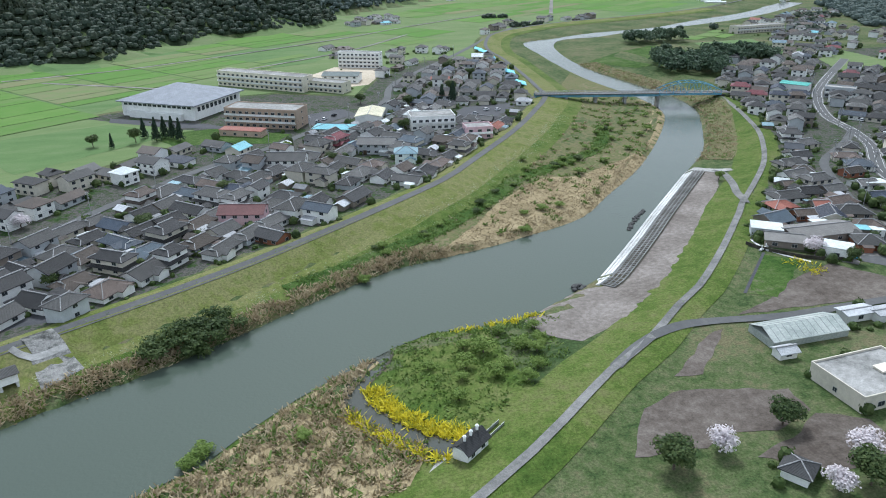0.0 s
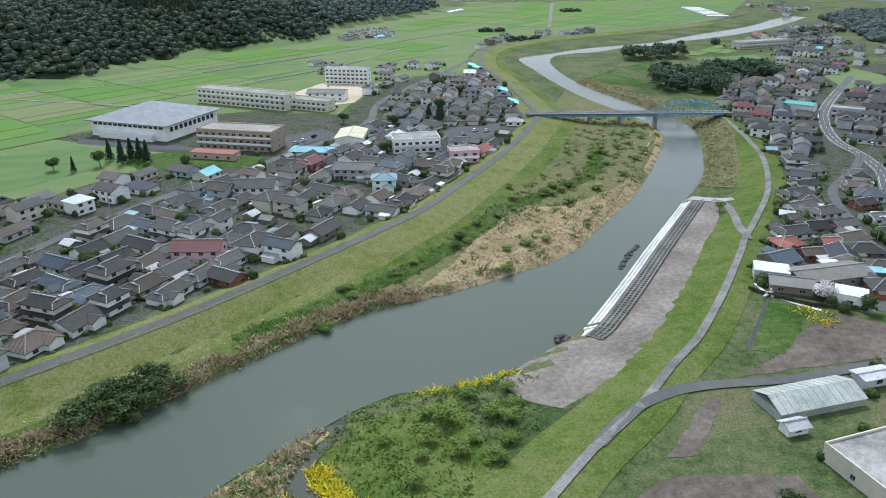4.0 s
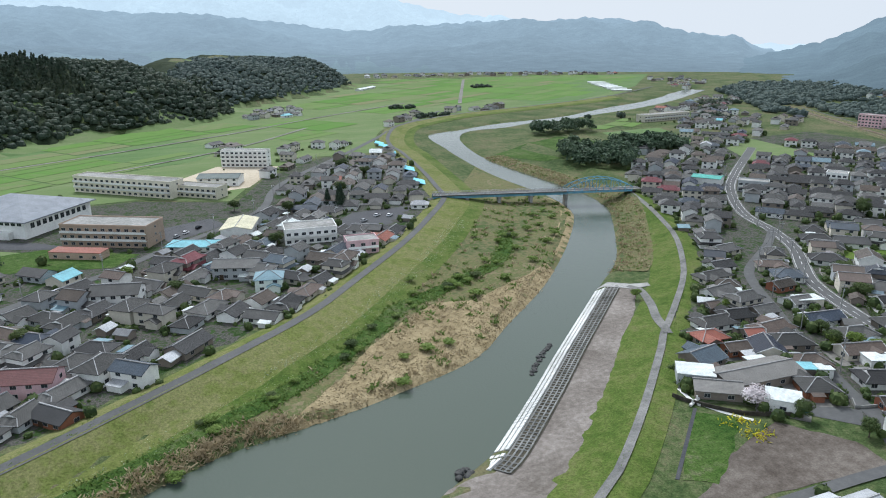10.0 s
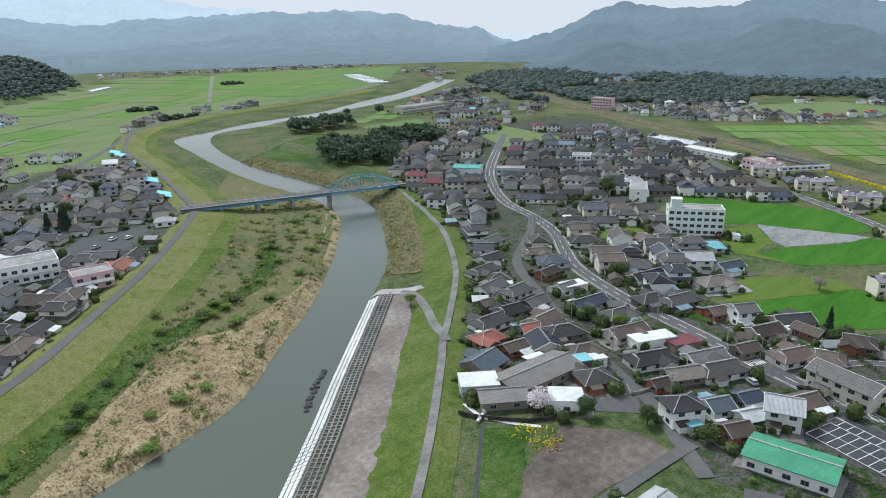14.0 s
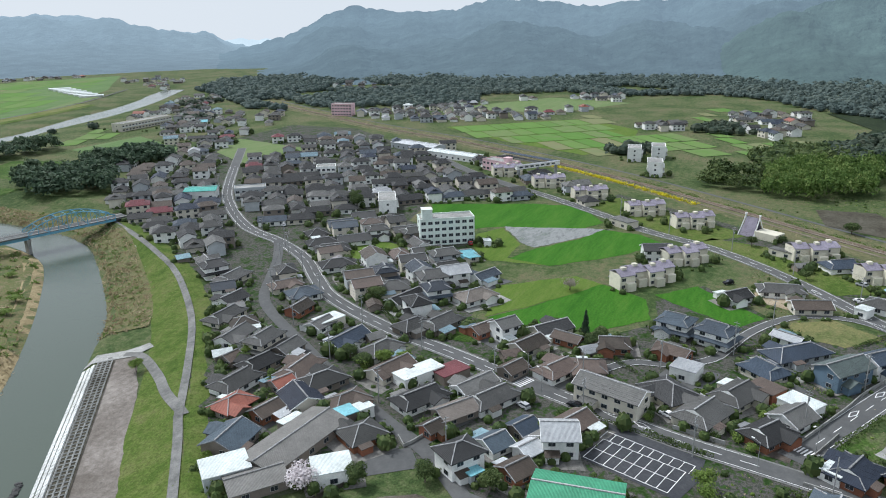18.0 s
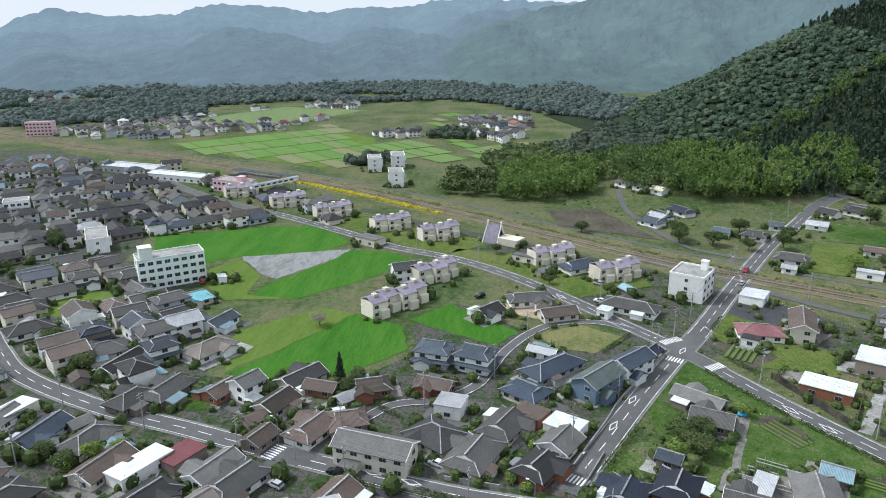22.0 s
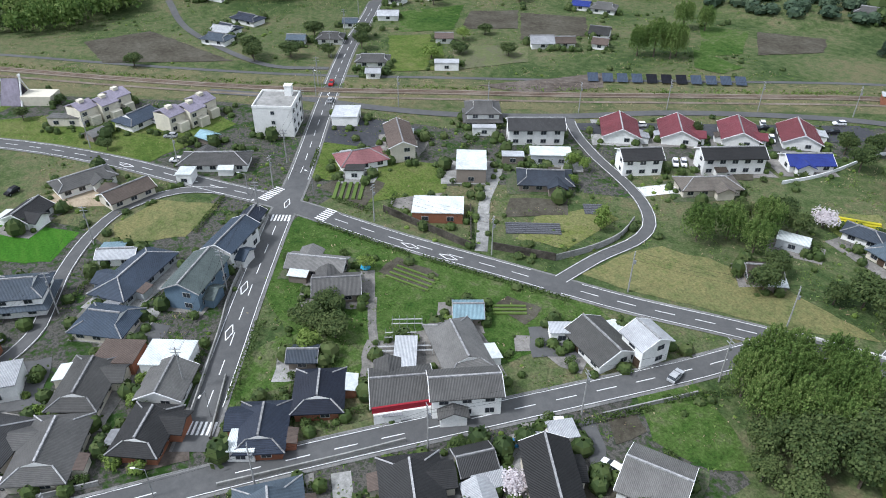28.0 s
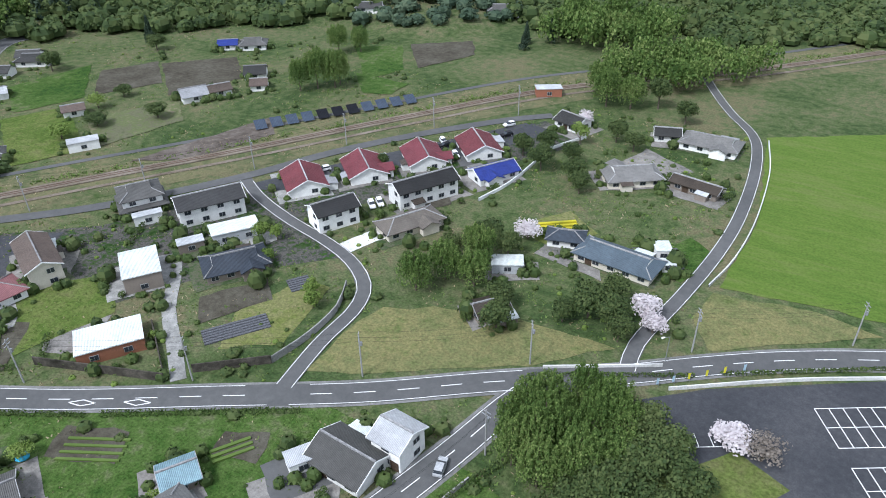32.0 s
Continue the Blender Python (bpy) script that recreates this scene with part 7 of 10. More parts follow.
def wood(name, places, kind, material, n, size, label, seed=3):
    """Many trees of a wood, joined: places is rows of x, y, z, width, height."""
    P = np.asarray(places, float)
    rs = np.random.RandomState(seed)
    T = [np.concatenate([crown(kind, 60 + i, n, size), core(kind)]) if kind == "broad" and n < 100 else crown(kind, 60 + i, n, size) for i in range(5)]
    out = []
    which = rs.randint(0, 5, len(P))
    turn = rs.uniform(0, math.tau, len(P))
    for k in range(5):
        idx = np.nonzero(which == k)[0]
        if not len(idx):
            continue
        c, s = np.cos(turn[idx])[:, None, None], np.sin(turn[idx])[:, None, None]
        t = T[k][None]
        x = (t[..., 0] * c - t[..., 1] * s) * P[idx, 3][:, None, None] + P[idx, 0][:, None, None]
        y = (t[..., 0] * s + t[..., 1] * c) * P[idx, 3][:, None, None] + P[idx, 1][:, None, None]
        z = (t[..., 2] - (0.3 if kind == "broad" and n < 100 else 0.0)) * P[idx, 4][:, None, None] + P[idx, 2][:, None, None]
        out.append(np.stack([x, y, z], -1).reshape(-1, 4, 3))
    ob = new(name, quads_mesh(name, np.concatenate(out), material))
    return tagged(ob, label, "woods", kind="stuff")


def scatter(x0, x1, y0, y1, step, test, wide, tall, seed):
    rs = np.random.RandomState(seed)
    X, Y = np.meshgrid(np.arange(x0, x1, step), np.arange(y0, y1, step))
    q = np.stack([X.ravel(), Y.ravel()], 1) + rs.uniform(-0.45, 0.45, (X.size, 2)) * step
    z = height(q)
    ok = test(q, z)
    q, z = q[ok], z[ok]
    w = rs.uniform(*wide, len(q))
    return np.column_stack([q, z - 0.3, w, w / wide[1] * rs.uniform(*tall, len(q))])


# near-black green sheet: canopy shade painted into the gaps between trees
M["forest_floor"] = mat("shade_toned_forest_floor", [(0.014, 0.022, 0.009), (0.024, 0.034, 0.014), (0.036, 0.046, 0.02)], 0.4, big=0.05, bump=0.4)
sheet("forest_floor", [(500, -42), (540, -37), (600, -15), (660, 10), (760, -20), (860, 10), (900, -150), (900, -440), (600, -450), (470, -440), (455, -330), (500, -235), (522, -155)], M["forest_floor"], 0.5, 14, label="ground under the hillside forest, its shade put into a dark colour")
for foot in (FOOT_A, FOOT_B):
    sheet("forest_floor", [(max(-430, x), y) for x, y in foot], M["forest_floor"], 0.6, 16, label="ground under the forest of the hill, shade put into its colour")
not_near_river = lambda q: np.abs(side_dist(q, RAIL)) > 16
LEAF["slope"] = leaf_material("dark_slope_leaves", [(0.03, 0.048, 0.034), (0.045, 0.067, 0.046), (0.064, 0.086, 0.058), (0.092, 0.108, 0.072)], 0.02)
# far forests: distance haze put into paler, bluer leaf colours
LEAF["hazed"] = leaf_material("haze_paled_leaves", [(0.058, 0.084, 0.078), (0.08, 0.11, 0.10), (0.10, 0.132, 0.115), (0.13, 0.158, 0.13)], 0.012)


def slope_trees(foot, step, deep, wide, tall, seed):
    p = np.array(foot)
    return scatter(max(-420, p[:, 0].min()), p[:, 0].max(), p[:, 1].min(), p[:, 1].max() - 40, step, lambda q, z: (z > 0.8) & inside(q, foot) & (edge_dist(q, foot) < deep) & (q[:, 1] - 0.55 * q[:, 0] < 1060), wide, tall, seed)


hill_a, hill_b = slope_trees(FOOT_A, 6.6, 300, (8, 13), (10, 16), 5), slope_trees(FOOT_B, 7.5, 230, (9, 13), (10, 15), 8)
mixed = value_noise(hill_a[:, 0] / 38 + 1, hill_a[:, 1] / 30) > 0.32
wood("hill_forest", hill_a[~mixed], "broad", LEAF["slope"], 40, 0.11, "dense dark forest over the hill beyond the fields")
wood("cedar_forest", hill_a[mixed] * (1, 1, 1, 0.9, 1.12), "conifer", LEAF["slope"], 45, 0.13, "dark cedars among the forest of the hill")
wood("hill_forest", hill_b, "broad", LEAF["hazed"], 30, 0.12, "forest over the hill farther up the valley")
hill_right = scatter(455, 880, -450, 60, 6.6, lambda q, z: (z > 2.5) & not_near_river(q), (8, 12.5), (9, 14), 6)
lower = hill_right[:, 0] - 0.25 * hill_right[:, 1] + 22 * value_noise(hill_right[:, 0] / 40, hill_right[:, 1] / 36)
cedar = (lower < 662) & (hill_right[:, 1] < -70) | (hill_right[:, 1] < -215)
cane = (~cedar) & (lower < 668)
wood("hill_forest", hill_right[~cedar & ~cane], "broad", LEAF["forest"], 60, 0.10, "dense mixed forest of round crowns over the hillside")
wood("cedar_forest", hill_right[cedar] * (1, 1, 1, 0.82, 1.3), "conifer", LEAF["conifer"], 70, 0.11, "stand of dark cedars on the hillside")
wood("bamboo_grove", hill_right[cane] * (1, 1, 1, 0.9, 1.1), "bamboo", LEAF["cane"], 120, 0.085, "bamboo on the lower slope of the hill")
hill_s = scatter(230, 560, -470, -225, 9.0, lambda q, z: (z > 2.0) & not_near_river(q), (8, 13), (10, 15), 7)
wood("hill_forest", hill_s, "broad", LEAF["forest"], 80, 0.10, "dark woodland at the foot of the hills")


def grove(poly, step, wide, tall, kind, material, n, size, label, seed):
    p = np.array(poly)
    pl = scatter(p[:, 0].min(), p[:, 0].max(), p[:, 1].min(), p[:, 1].max(), step, lambda q, z: inside(q, poly), wide, tall, seed)
    wood("grove", pl, kind, material, n, size, label, seed)


grove([(492, 56), (487, 32), (505, 6), (560, -5), (577, 15), (550, 55)], 6.0, (8, 11), (11, 15), "bamboo", LEAF["bamboo"], 260, 0.07, "bamboo grove at the foot of the hill", 21)
grove([(510, 96), (497, 78), (494, 56), (550, 55), (545, 85)], 6.5, (8, 12), (9, 14), "broad", LEAF["broad"], 120, 0.075, "dark broadleaf wood beside the bamboo", 26)
grove([(500, -42), (540, -37), (578, -60), (572, -152), (515, -152), (482, -84), (480, -54)], 6.0, (8, 11), (12, 16), "bamboo", LEAF["bamboo"], 260, 0.07, "broad yellow-green bamboo grove", 22)
grove([(352, 462), (345, 425), (372, 405), (405, 440), (408, 470), (385, 500)], 7, (9, 13), (12, 17), "broad", LEAF["forest"], 140, 0.09, "dark grove beside the river above the bridge", 23)
grove([(407, 478), (417, 456), (455, 440), (480, 470), (485, 495), (440, 505)], 7, (9, 13), (11, 16), "broad", LEAF["forest"], 140, 0.09, "dark grove among the fields", 24)
grove([(404, 577), (420, 562), (470, 572), (480, 592), (440, 600), (415, 596)], 7, (9, 13), (12, 17), "broad", LEAF["forest"], 120, 0.09, "dark grove beside the river", 25)
WOODS = [[(735, 600), (722, 506), (795, 465), (781, 415), (861, 367), (930, 392), (990, 306), (960, 230), (1000, 120), (960, 60), (880, 20), (840, -20), (800, -40), (900, -120), (1180, -60), (1280, 300), (1250, 700), (1050, 900), (890, 820), (830, 720)],
         [(700, 118), (742, 108), (760, 60), (735, 30), (700, 60)], [(590, 20), (655, 20), (690, -10), (760, -30), (760, -90), (660, -70)], [(590, 165), (618, 150), (606, 128), (580, 140)]]


def far_wood(poly, step, wide, tall, material, n, size, label, seed):
    p = np.array(poly)
    pl = scatter(p[:, 0].min(), p[:, 0].max(), p[:, 1].min(), p[:, 1].max(), step, lambda q, z: inside(q, poly) & ~np.any([inside(q, c) for c in CLEARINGS], axis=0) & (np.abs(side_dist(q, RAIL)) > 20), wide, tall, seed)
    wood("far_woods", pl, "broad", material, n, size, label, seed)


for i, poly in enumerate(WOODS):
    far_wood(poly, 9.5 if i == 0 else 8.0, (10, 16), (11, 18), LEAF["hazed" if i == 0 else "slope"], 34, 0.12, "dark woodland between the fields and the mountains", 30 + i)
for i, (x, y, r) in enumerate(((392, 846, 16), (386, 752, 20), (635, 1074, 18), (560, 640, 9), (530, 655, 7), (640, 590, 22), (465, 668, 6), (760, 690, 30), (690, 640, 16))):
    grove([(x + r * math.cos(a) * (1.4 if k % 2 else 0.9), y + 0.6 * r * math.sin(a)) for k, a in enumerate(np.arange(8) * math.pi / 4)], 7.5, (8, 12), (9, 14), "broad", LEAF["slope"], 50, 0.11, "small dark wood on the plain", 60 + i)
grove([(-23, 154.5), (-19, 164.5), (-10, 170), (2, 175), (6, 169), (-8, 158)], 3.0, (5, 7.5), (5, 6.5), "broad", LEAF["broad"], 260, 0.06, "dense dark thicket on the river bank", 44)
grove([(497, -133), (477, -166), (454, -180), (434, -202), (390, -234), (345, -280), (294, -265), (254, -297), (220, -308), (180, -371), (260, -400), (420, -360), (540, -230), (530, -150)], 8, (11, 15), (13, 18), "broad", LEAF["broad"], 60, 0.09, "dark woodland behind the farms", 45)
grove([(560, 60), (577, 20), (600, -10), (660, 10), (650, 50), (600, 70)], 7, (9, 13), (10, 15), "broad", LEAF["broad"], 60, 0.09, "dark wood behind the fields", 46)
grove([(296, -252), (262, -250), (248, -268), (254, -298), (300, -285)], 6.5, (8, 11), (13, 18), "bamboo", LEAF["bamboo"], 320, 0.06, "tall bamboo grove beyond the railway", 47)
grove([(224, -272), (206, -302), (172, -318), (150, -345), (180, -372), (225, -345), (252, -300)], 7, (9, 13), (11, 16), "broad", LEAF["broad"], 60, 0.09, "dark wood along the railway", 48)
grove([(250, -215), (262, -230), (225, -262), (205, -255), (225, -222)], 6, (8, 11), (12, 16), "bamboo", LEAF["bamboo"], 400, 0.055, "bamboo and broadleaf thicket beside the railway", 41)


# single trees
brs = random.Random(18)
for x, y in ((202, -49), (199, -56), (194, -60), (196, -50), (190, -55), (189, -46), (184, -51), (194, -42), (199, -44), (201, -51.5), (195.5, -55), (192, -50), (186.5, -57), (197, -47), (191.5, -42), (186, -49), (188.5, -60)):
    tree(x + brs.uniform(-0.8, 0.8), y + brs.uniform(-0.8, 0.8), brs.uniform(8.2, 12.2), brs.uniform(6.0, 8.2), "bamboo")
for x, y, h, w, k in ((183, -44, 10, 9, "broad"), (180, -50, 10, 9, "broad"), (178, -57, 9, 9, "broad"), (183, -59, 10, 8, "broad"), (186, -40, 9, 8, "broad"),
                      (188, -35.5, 8, 7, "broad"), (181.5, -38, 9, 8.5, "broad"), (176, -44, 9, 9, "broad"), (173, -51, 9, 9, "broad"), (184.5, -31.5, 6, 6, "broad"), (178.5, -32.5, 7, 8, "broad"),
                      (240, -75, 10, 8, "bamboo"), (237, -82, 10, 8, "bamboo"), (233, -90, 11, 8, "bamboo"), (239, -88, 9, 7, "broad"), (230, -83, 9, 8, "bamboo"), (229, -97, 8, 7, "broad"), (235, -98, 9, 8, "broad"),
                      (218, -72, 8, 8, "broad"), (221, -79, 7, 7, "broad"), (204, -86, 9, 9, "broad"), (199, -85, 9, 8, "broad"), (201, -93, 8, 7, "broad"), (196, -82, 7, 6, "broad"), (208, -82, 6, 6, "broad"),
                      (243, -142, 9, 8, "broad"), (237, -150, 8, 7, "broad"), (232, -140, 8, 8, "broad"), (241, -165, 8, 7, "fresh"), (225, -168, 7, 7, "broad"), (232, -172, 8, 7, "broad"), (228, -135, 7, 6, "broad"),
                      (344, -160, 15, 10, "bamboo"), (339, -164, 14, 9, "bamboo"), (348, -155, 12, 8, "bamboo"), (246, -198, 13, 10, "bamboo"), (252, -206, 13, 10, "bamboo"), (238, -200, 12, 10, "bamboo"), (230, -205, 12, 9, "broad"), (218, -196, 9, 8, "broad"),
                      (194, -92, 6, 8, "cherry"), (191, -88, 5, 6, "cherry"), (229, -107, 5.5, 7.5, "cherry"), (170, -66, 5, 8, "cherry"), (165, -66, 5.5, 8, "bare"), (202, 4, 5, 5.5, "cherry"), (89, 73, 6, 7, "cherry"), (115, 62, 6, 8, "cherry"),
                      (102, 56, 6, 7, "cherry"), (184, 141, 6, 8, "cherry"), (318, 118, 5, 7, "bare"), (310, 212, 4.5, 6, "cherry"), (-62, 262, 6, 8, "cherry"), (245, -178, 6, 6, "cherry"),
                      (77, 72, 7.5, 10, "broad"), (107, 75, 6.5, 8.5, "broad"), (109, 55, 8, 10, "broad"), (189.8, 131, 5.5, 5.5, "broad"), (196.2, 117.8, 5.5, 5.5, "broad"), (240.8, 163.5, 5, 5.5, "broad"), (236.5, 157, 4.5, 5.5, "fresh"), (199, 104, 5, 6, "broad"), (288, 183, 6, 7, "broad"), (283, 178, 6, 8, "broad"), (293, 190, 6, 6, "broad"), (281, 103.5, 9, 4.5, "conifer"), (278, 98, 5, 6, "broad"), (274, 100, 5, 6, "broad"),
                      (255, 17, 6, 8.5, "broad"), (250, 14, 6, 8, "broad"), (258, 12, 5.5, 7, "broad"), (249, 20, 5, 6, "fresh"), (268, -1, 4, 5, "fresh"), (240, 152, 6, 6, "fresh"), (237, 157, 5, 6, "broad"), (243, 147, 5, 5, "fresh"),
                      (216, 63, 6, 6, "fresh"), (212, 62, 5, 5, "fresh"), (258, -61, 5, 5, "fresh"), (255, -58, 5, 5, "fresh"), (284, -72, 6, 5, "fresh"), (281, -74, 5, 4, "fresh"), (276, -66, 4, 4, "fresh"),
                      (-11, 377, 12, 7, "conifer"), (-21, 381, 11, 6, "conifer"), (-3.6, 369, 12, 7, "conifer"), (-15, 372, 13, 7, "conifer"), (-7, 375, 12, 7, "conifer"), (-25, 372, 9, 7, "broad"), (-36, 366, 8, 4, "conifer"), (-45, 372, 7, 7, "broad"),
                      (157, 396, 13, 8, "conifer"), (152, 400, 12, 8, "conifer"), (161, 404, 13, 8, "conifer"), (130, 400, 8, 8, "broad"), (170, 430, 9, 9, "broad"), (200, 470, 9, 9, "broad"), (195, 500, 10, 10, "broad"), (105, 420, 7, 7, "broad"),
                      (60, 300, 6, 7, "broad"), (-20, 245, 6, 8, "broad"), (10, 275, 6, 7, "broad"), (45, 330, 5, 6, "fresh"), (110, 345, 7, 8, "broad"), (-46, 205, 6, 7, "broad"), (-30, 215, 6, 7, "broad"),
                      (298, 196, 7, 8, "broad"), (293, 188, 6, 7, "broad"), (330, 178, 7, 8, "broad"), (390, 250, 9, 8, "broad"), (398, 256, 9, 8, "broad"), (351, 20, 4, 4, "broad"), (396, 60, 5, 5, "broad"), (404, 48, 4, 4, "broad"),
                      (430, -52, 8, 9, "broad"), (420, -70, 7, 9, "broad"), (405, -48, 6, 7, "broad"), (398, -105, 6, 8, "fresh"), (372, -110, 6, 8, "broad"), (445, -164, 13, 7, "conifer"), (436, -160, 8, 9, "broad"), (450, -120, 9, 9, "broad"),
                      (420, -22, 9, 9, "broad"), (412, -35, 7, 10, "broad"), (407, -63, 8, 8, "broad"), (384, -82, 6, 9, "fresh"), (384, -95, 5, 9, "broad"), (400, -117, 5, 7, "broad"), (303, -248, 10, 6, "conifer"),
                      (294, -254, 11, 6, "conifer"), (252, -148, 8, 7, "broad"), (247, -154, 8, 7, "broad"), (283, -120, 5, 4, "broad"), (414, -21, 8, 8, "broad"), (265, -258, 10, 9, "broad"), (300, -266, 10, 10, "broad"), (300, -240, 8, 6, "conifer"),
                      (365, -197, 12, 9, "bamboo"), (358, -203, 11, 8, "bamboo"), (340, -168, 13, 9, "bamboo"), (214, 221, 5, 5, "fresh"), (229, 192, 5, 4, "fresh"), (430, 20, 6, 8, "broad"), (360, 40, 4, 4, "broad")):
    tree(x, y, h, w, k)
trs = random.Random(5)
for i in range(16):
    u, v = trs.random(), trs.random()
    tree(196 + 16 * u, 31 + 26 * v, trs.uniform(3.5, 5.5), trs.uniform(4, 6), trs.choice(("fresh", "broad", "fresh")), "tangled yellow-green orchard tree")
# bushes on the river flats
lc, lw = smooth_line(LEFT_CREST, 4), smooth_line(LEFT_WATER, 4)
n = 0
while n < 34:
    k = trs.randrange(8, len(GREEN_EDGE) - 1)
    x, y = GREEN_EDGE[k] + np.array((trs.uniform(-4, 4), trs.uniform(-4, 4)))
    s = trs.uniform(1.4, 3.0)
    tree(x, y, s, s * 1.9, trs.choice(("fresh", "fresh", "broad")), "low bush in the green strip on the river flat")
    n += 1
for x, y in ((232, 322), (258, 337), (200, 320), (184, 265), (163, 253), (160, 268), (145, 274), (117, 216), (134, 219), (126, 218), (111, 203), (207, 280), (243, 327), (219, 314), (230, 301), (250, 345), (262, 352), (225, 330), (240, 310)):
    s = trs.uniform(2.0, 3.6)
    tree(x, y, s, s * 2.1, "fresh", "low willow bush on the river flat")
for x, y, s in ((45, 186, 3.5), (-9, 118, 4), (-12, 115, 3.5), (55, 125, 4), (62, 130, 4.5), (72, 128, 4), (80, 137, 3), (60, 118, 4), (70, 138, 3), (48, 112, 3), (12, 112, 3), (66, 112, 3.5), (75, 125, 3.6), (78, 130, 3), (71, 117, 3.2), (52, 120, 2.6), (58, 134, 3), (46, 128, 2.6), (64, 121, 3)):
    tree(x, y, s, s * 1.6, "fresh", "low green willow bush on the bank")


def on_road(x, y, m=1.0):
    return bool(np.any(np.hypot(RP[:, 0] - x, RP[:, 1] - y) < RP[:, 2] + m))


def tufts(name, places, material, n, size, tall, label, seed=9):
    """Many upright blades or tufts, joined: places is an array of x, y."""
    rs = np.random.RandomState(seed)
    q = np.repeat(np.asarray(places, float), n, 0)
    q = q + rs.normal(size=q.shape) * 0.7
    z = height(q)
    a = rs.uniform(0, math.tau, len(q))
    w = size * rs.uniform(0.6, 1.4, len(q))
    h = tall * rs.uniform(0.5, 1.25, len(q))
    u = np.stack([np.cos(a) * w, np.sin(a) * w, 0 * a], 1)
    lean = np.stack([rs.normal(size=len(q)), rs.normal(size=len(q)), 0 * a], 1) * 0.85 * h[:, None]
    p = np.column_stack([q, z])
    up = np.stack([0 * h, 0 * h, h], 1) + lean
    V = np.stack([p - u, p + u, p + u * 0.5 + up, p - u * 0.5 + up], 1)
    ob = new(name, quads_mesh(name, V, material))
    return tagged(ob, label, "plants", kind="stuff")


rs = np.random.RandomState(17)


def band(line, d0, d1, count):
    k = rs.randint(0, len(line) - 1, count)
    t = rs.random(count)[:, None]
    base = line[k] * (1 - t) + line[k + 1] * t
    g = np.gradient(line, axis=0)[k]
    g /= np.linalg.norm(g, axis=1)[:, None]
    d = rs.uniform(d0, d1, count) if np.isscalar(d0) else d0[k] + (d1[k] - d0[k]) * rs.random(count)
    return base + np.stack([-g[:, 1], g[:, 0]], 1) * d[:, None]


LEAF["daikon"] = leaf_material("white_wild_flowers", [(0.16, 0.22, 0.05), (0.34, 0.40, 0.20), (0.55, 0.58, 0.46)], 0.15)
tufts("wild_flowers", band(smooth_line(LEFT_CREST, 4)[18:95], -19, -11, 900), LEAF["daikon"], 5, 0.16, 0.35, "pale wild flowers on the flood bank")
tufts("grass_tufts", band(smooth_line(LEFT_CREST, 4)[15:120], -22, 7, 2600), LEAF["weed"], 4, 0.12, 0.22, "uneven tufts of grass on the flood bank")
tufts("grass_tufts", band(smooth_line(RIGHT_CREST, 4)[28:110], -8, 12, 2200), LEAF["weed"], 4, 0.12, 0.22, "uneven tufts of grass beside the river path")
rq = np.column_stack([rs.uniform(58, 215, 9000), rs.uniform(186, 280, 9000)])
rq = rq[inside(rq, REED_BED)]
tufts("reeds", rq, LEAF["reed"], 7, 0.26, 0.45, "dense dry reeds along the far waterline")
tufts("reeds", band(cut(RW[:200], 226, 318), -16, -1, 900), LEAF["reed"], 8, 0.25, 0.8, "dry reeds on the bank below the bridge")
tufts("weeds", band(cut(RW[:200], 226, 318), -16, -3, 350), LEAF["weed"], 8, 0.3, 0.7, "green scrub on the bank below the bridge")
tufts("weeds", band(GREEN_EDGE, -4, 4, 700), LEAF["weed"], 10, 0.28, 0.6, "fresh green weeds on the river flat")
tufts("reeds", band(smooth_line(LEFT_WATER, 4)[18:52], 0.6, 7, 700), LEAF["reed"], 8, 0.26, 0.9, "dry reeds along the far waterline")
near_reed = np.column_stack([rs.uniform(-25, 36, 1500), rs.uniform(84, 142, 1500)])
near_reed = near_reed[inside(near_reed, [(-22, 108), (-8, 113), (8, 125), (24, 136), (35, 141.5), (36, 137), (28, 129), (23, 120), (30, 106), (36, 97), (28, 88), (0, 84), (-30, 85)])]
tufts("reeds", near_reed, LEAF["reed"], 9, 0.24, 0.9, "dry reed thicket on the near bank")
tufts("weeds", near_reed[::3], LEAF["weed"], 8, 0.3, 0.9, "green shoots among the reeds")
cq = np.vstack([band(creek[6:], 2.8, 6.6, 230), band(creek[8:], -4.6, -2.8, 80)])
tufts("rape_flowers", cq, LEAF["rape"], 9, 0.22, 1.0, "yellow rape flowers along the creek")
wet = np.column_stack([rs.uniform(28, 90, 1600), rs.uniform(95, 150, 1600)])
wet = wet[inside(wet, [(40, 144), (54, 148), (69, 146), (84, 147), (92, 140), (80, 138), (84, 122), (58, 106), (47, 98), (42, 97), (34, 108), (29, 118), (32, 130)])]
tufts("weeds", wet[::2], LEAF["weed"], 7, 0.3, 0.5, "thick green weeds of the wetland")
tufts("rape_flowers", band(smooth_line(RIGHT_WATER, 4)[40:46], -5, -1.5, 40), LEAF["rape"], 8, 0.22, 0.9, "yellow rape flowers at the river's edge")
sc = []
while len(sc) < 1500:
    x, y = rs.uniform(-20, 290), rs.uniform(165, 400)
    sc.append((x, y))
sc = np.array(sc)
a, b = -side_dist(sc, LC), side_dist(sc, LW)
sc = sc[(a > 22) & (b > 4) & (a < 75)]
tufts("weeds", sc, LEAF["weed"], 14, 0.35, 0.9, "green scrub on the river flat")
tufts("reeds", sc[::2] + 3, LEAF["reed"], 10, 0.3, 0.9, "dry grass on the river flat")
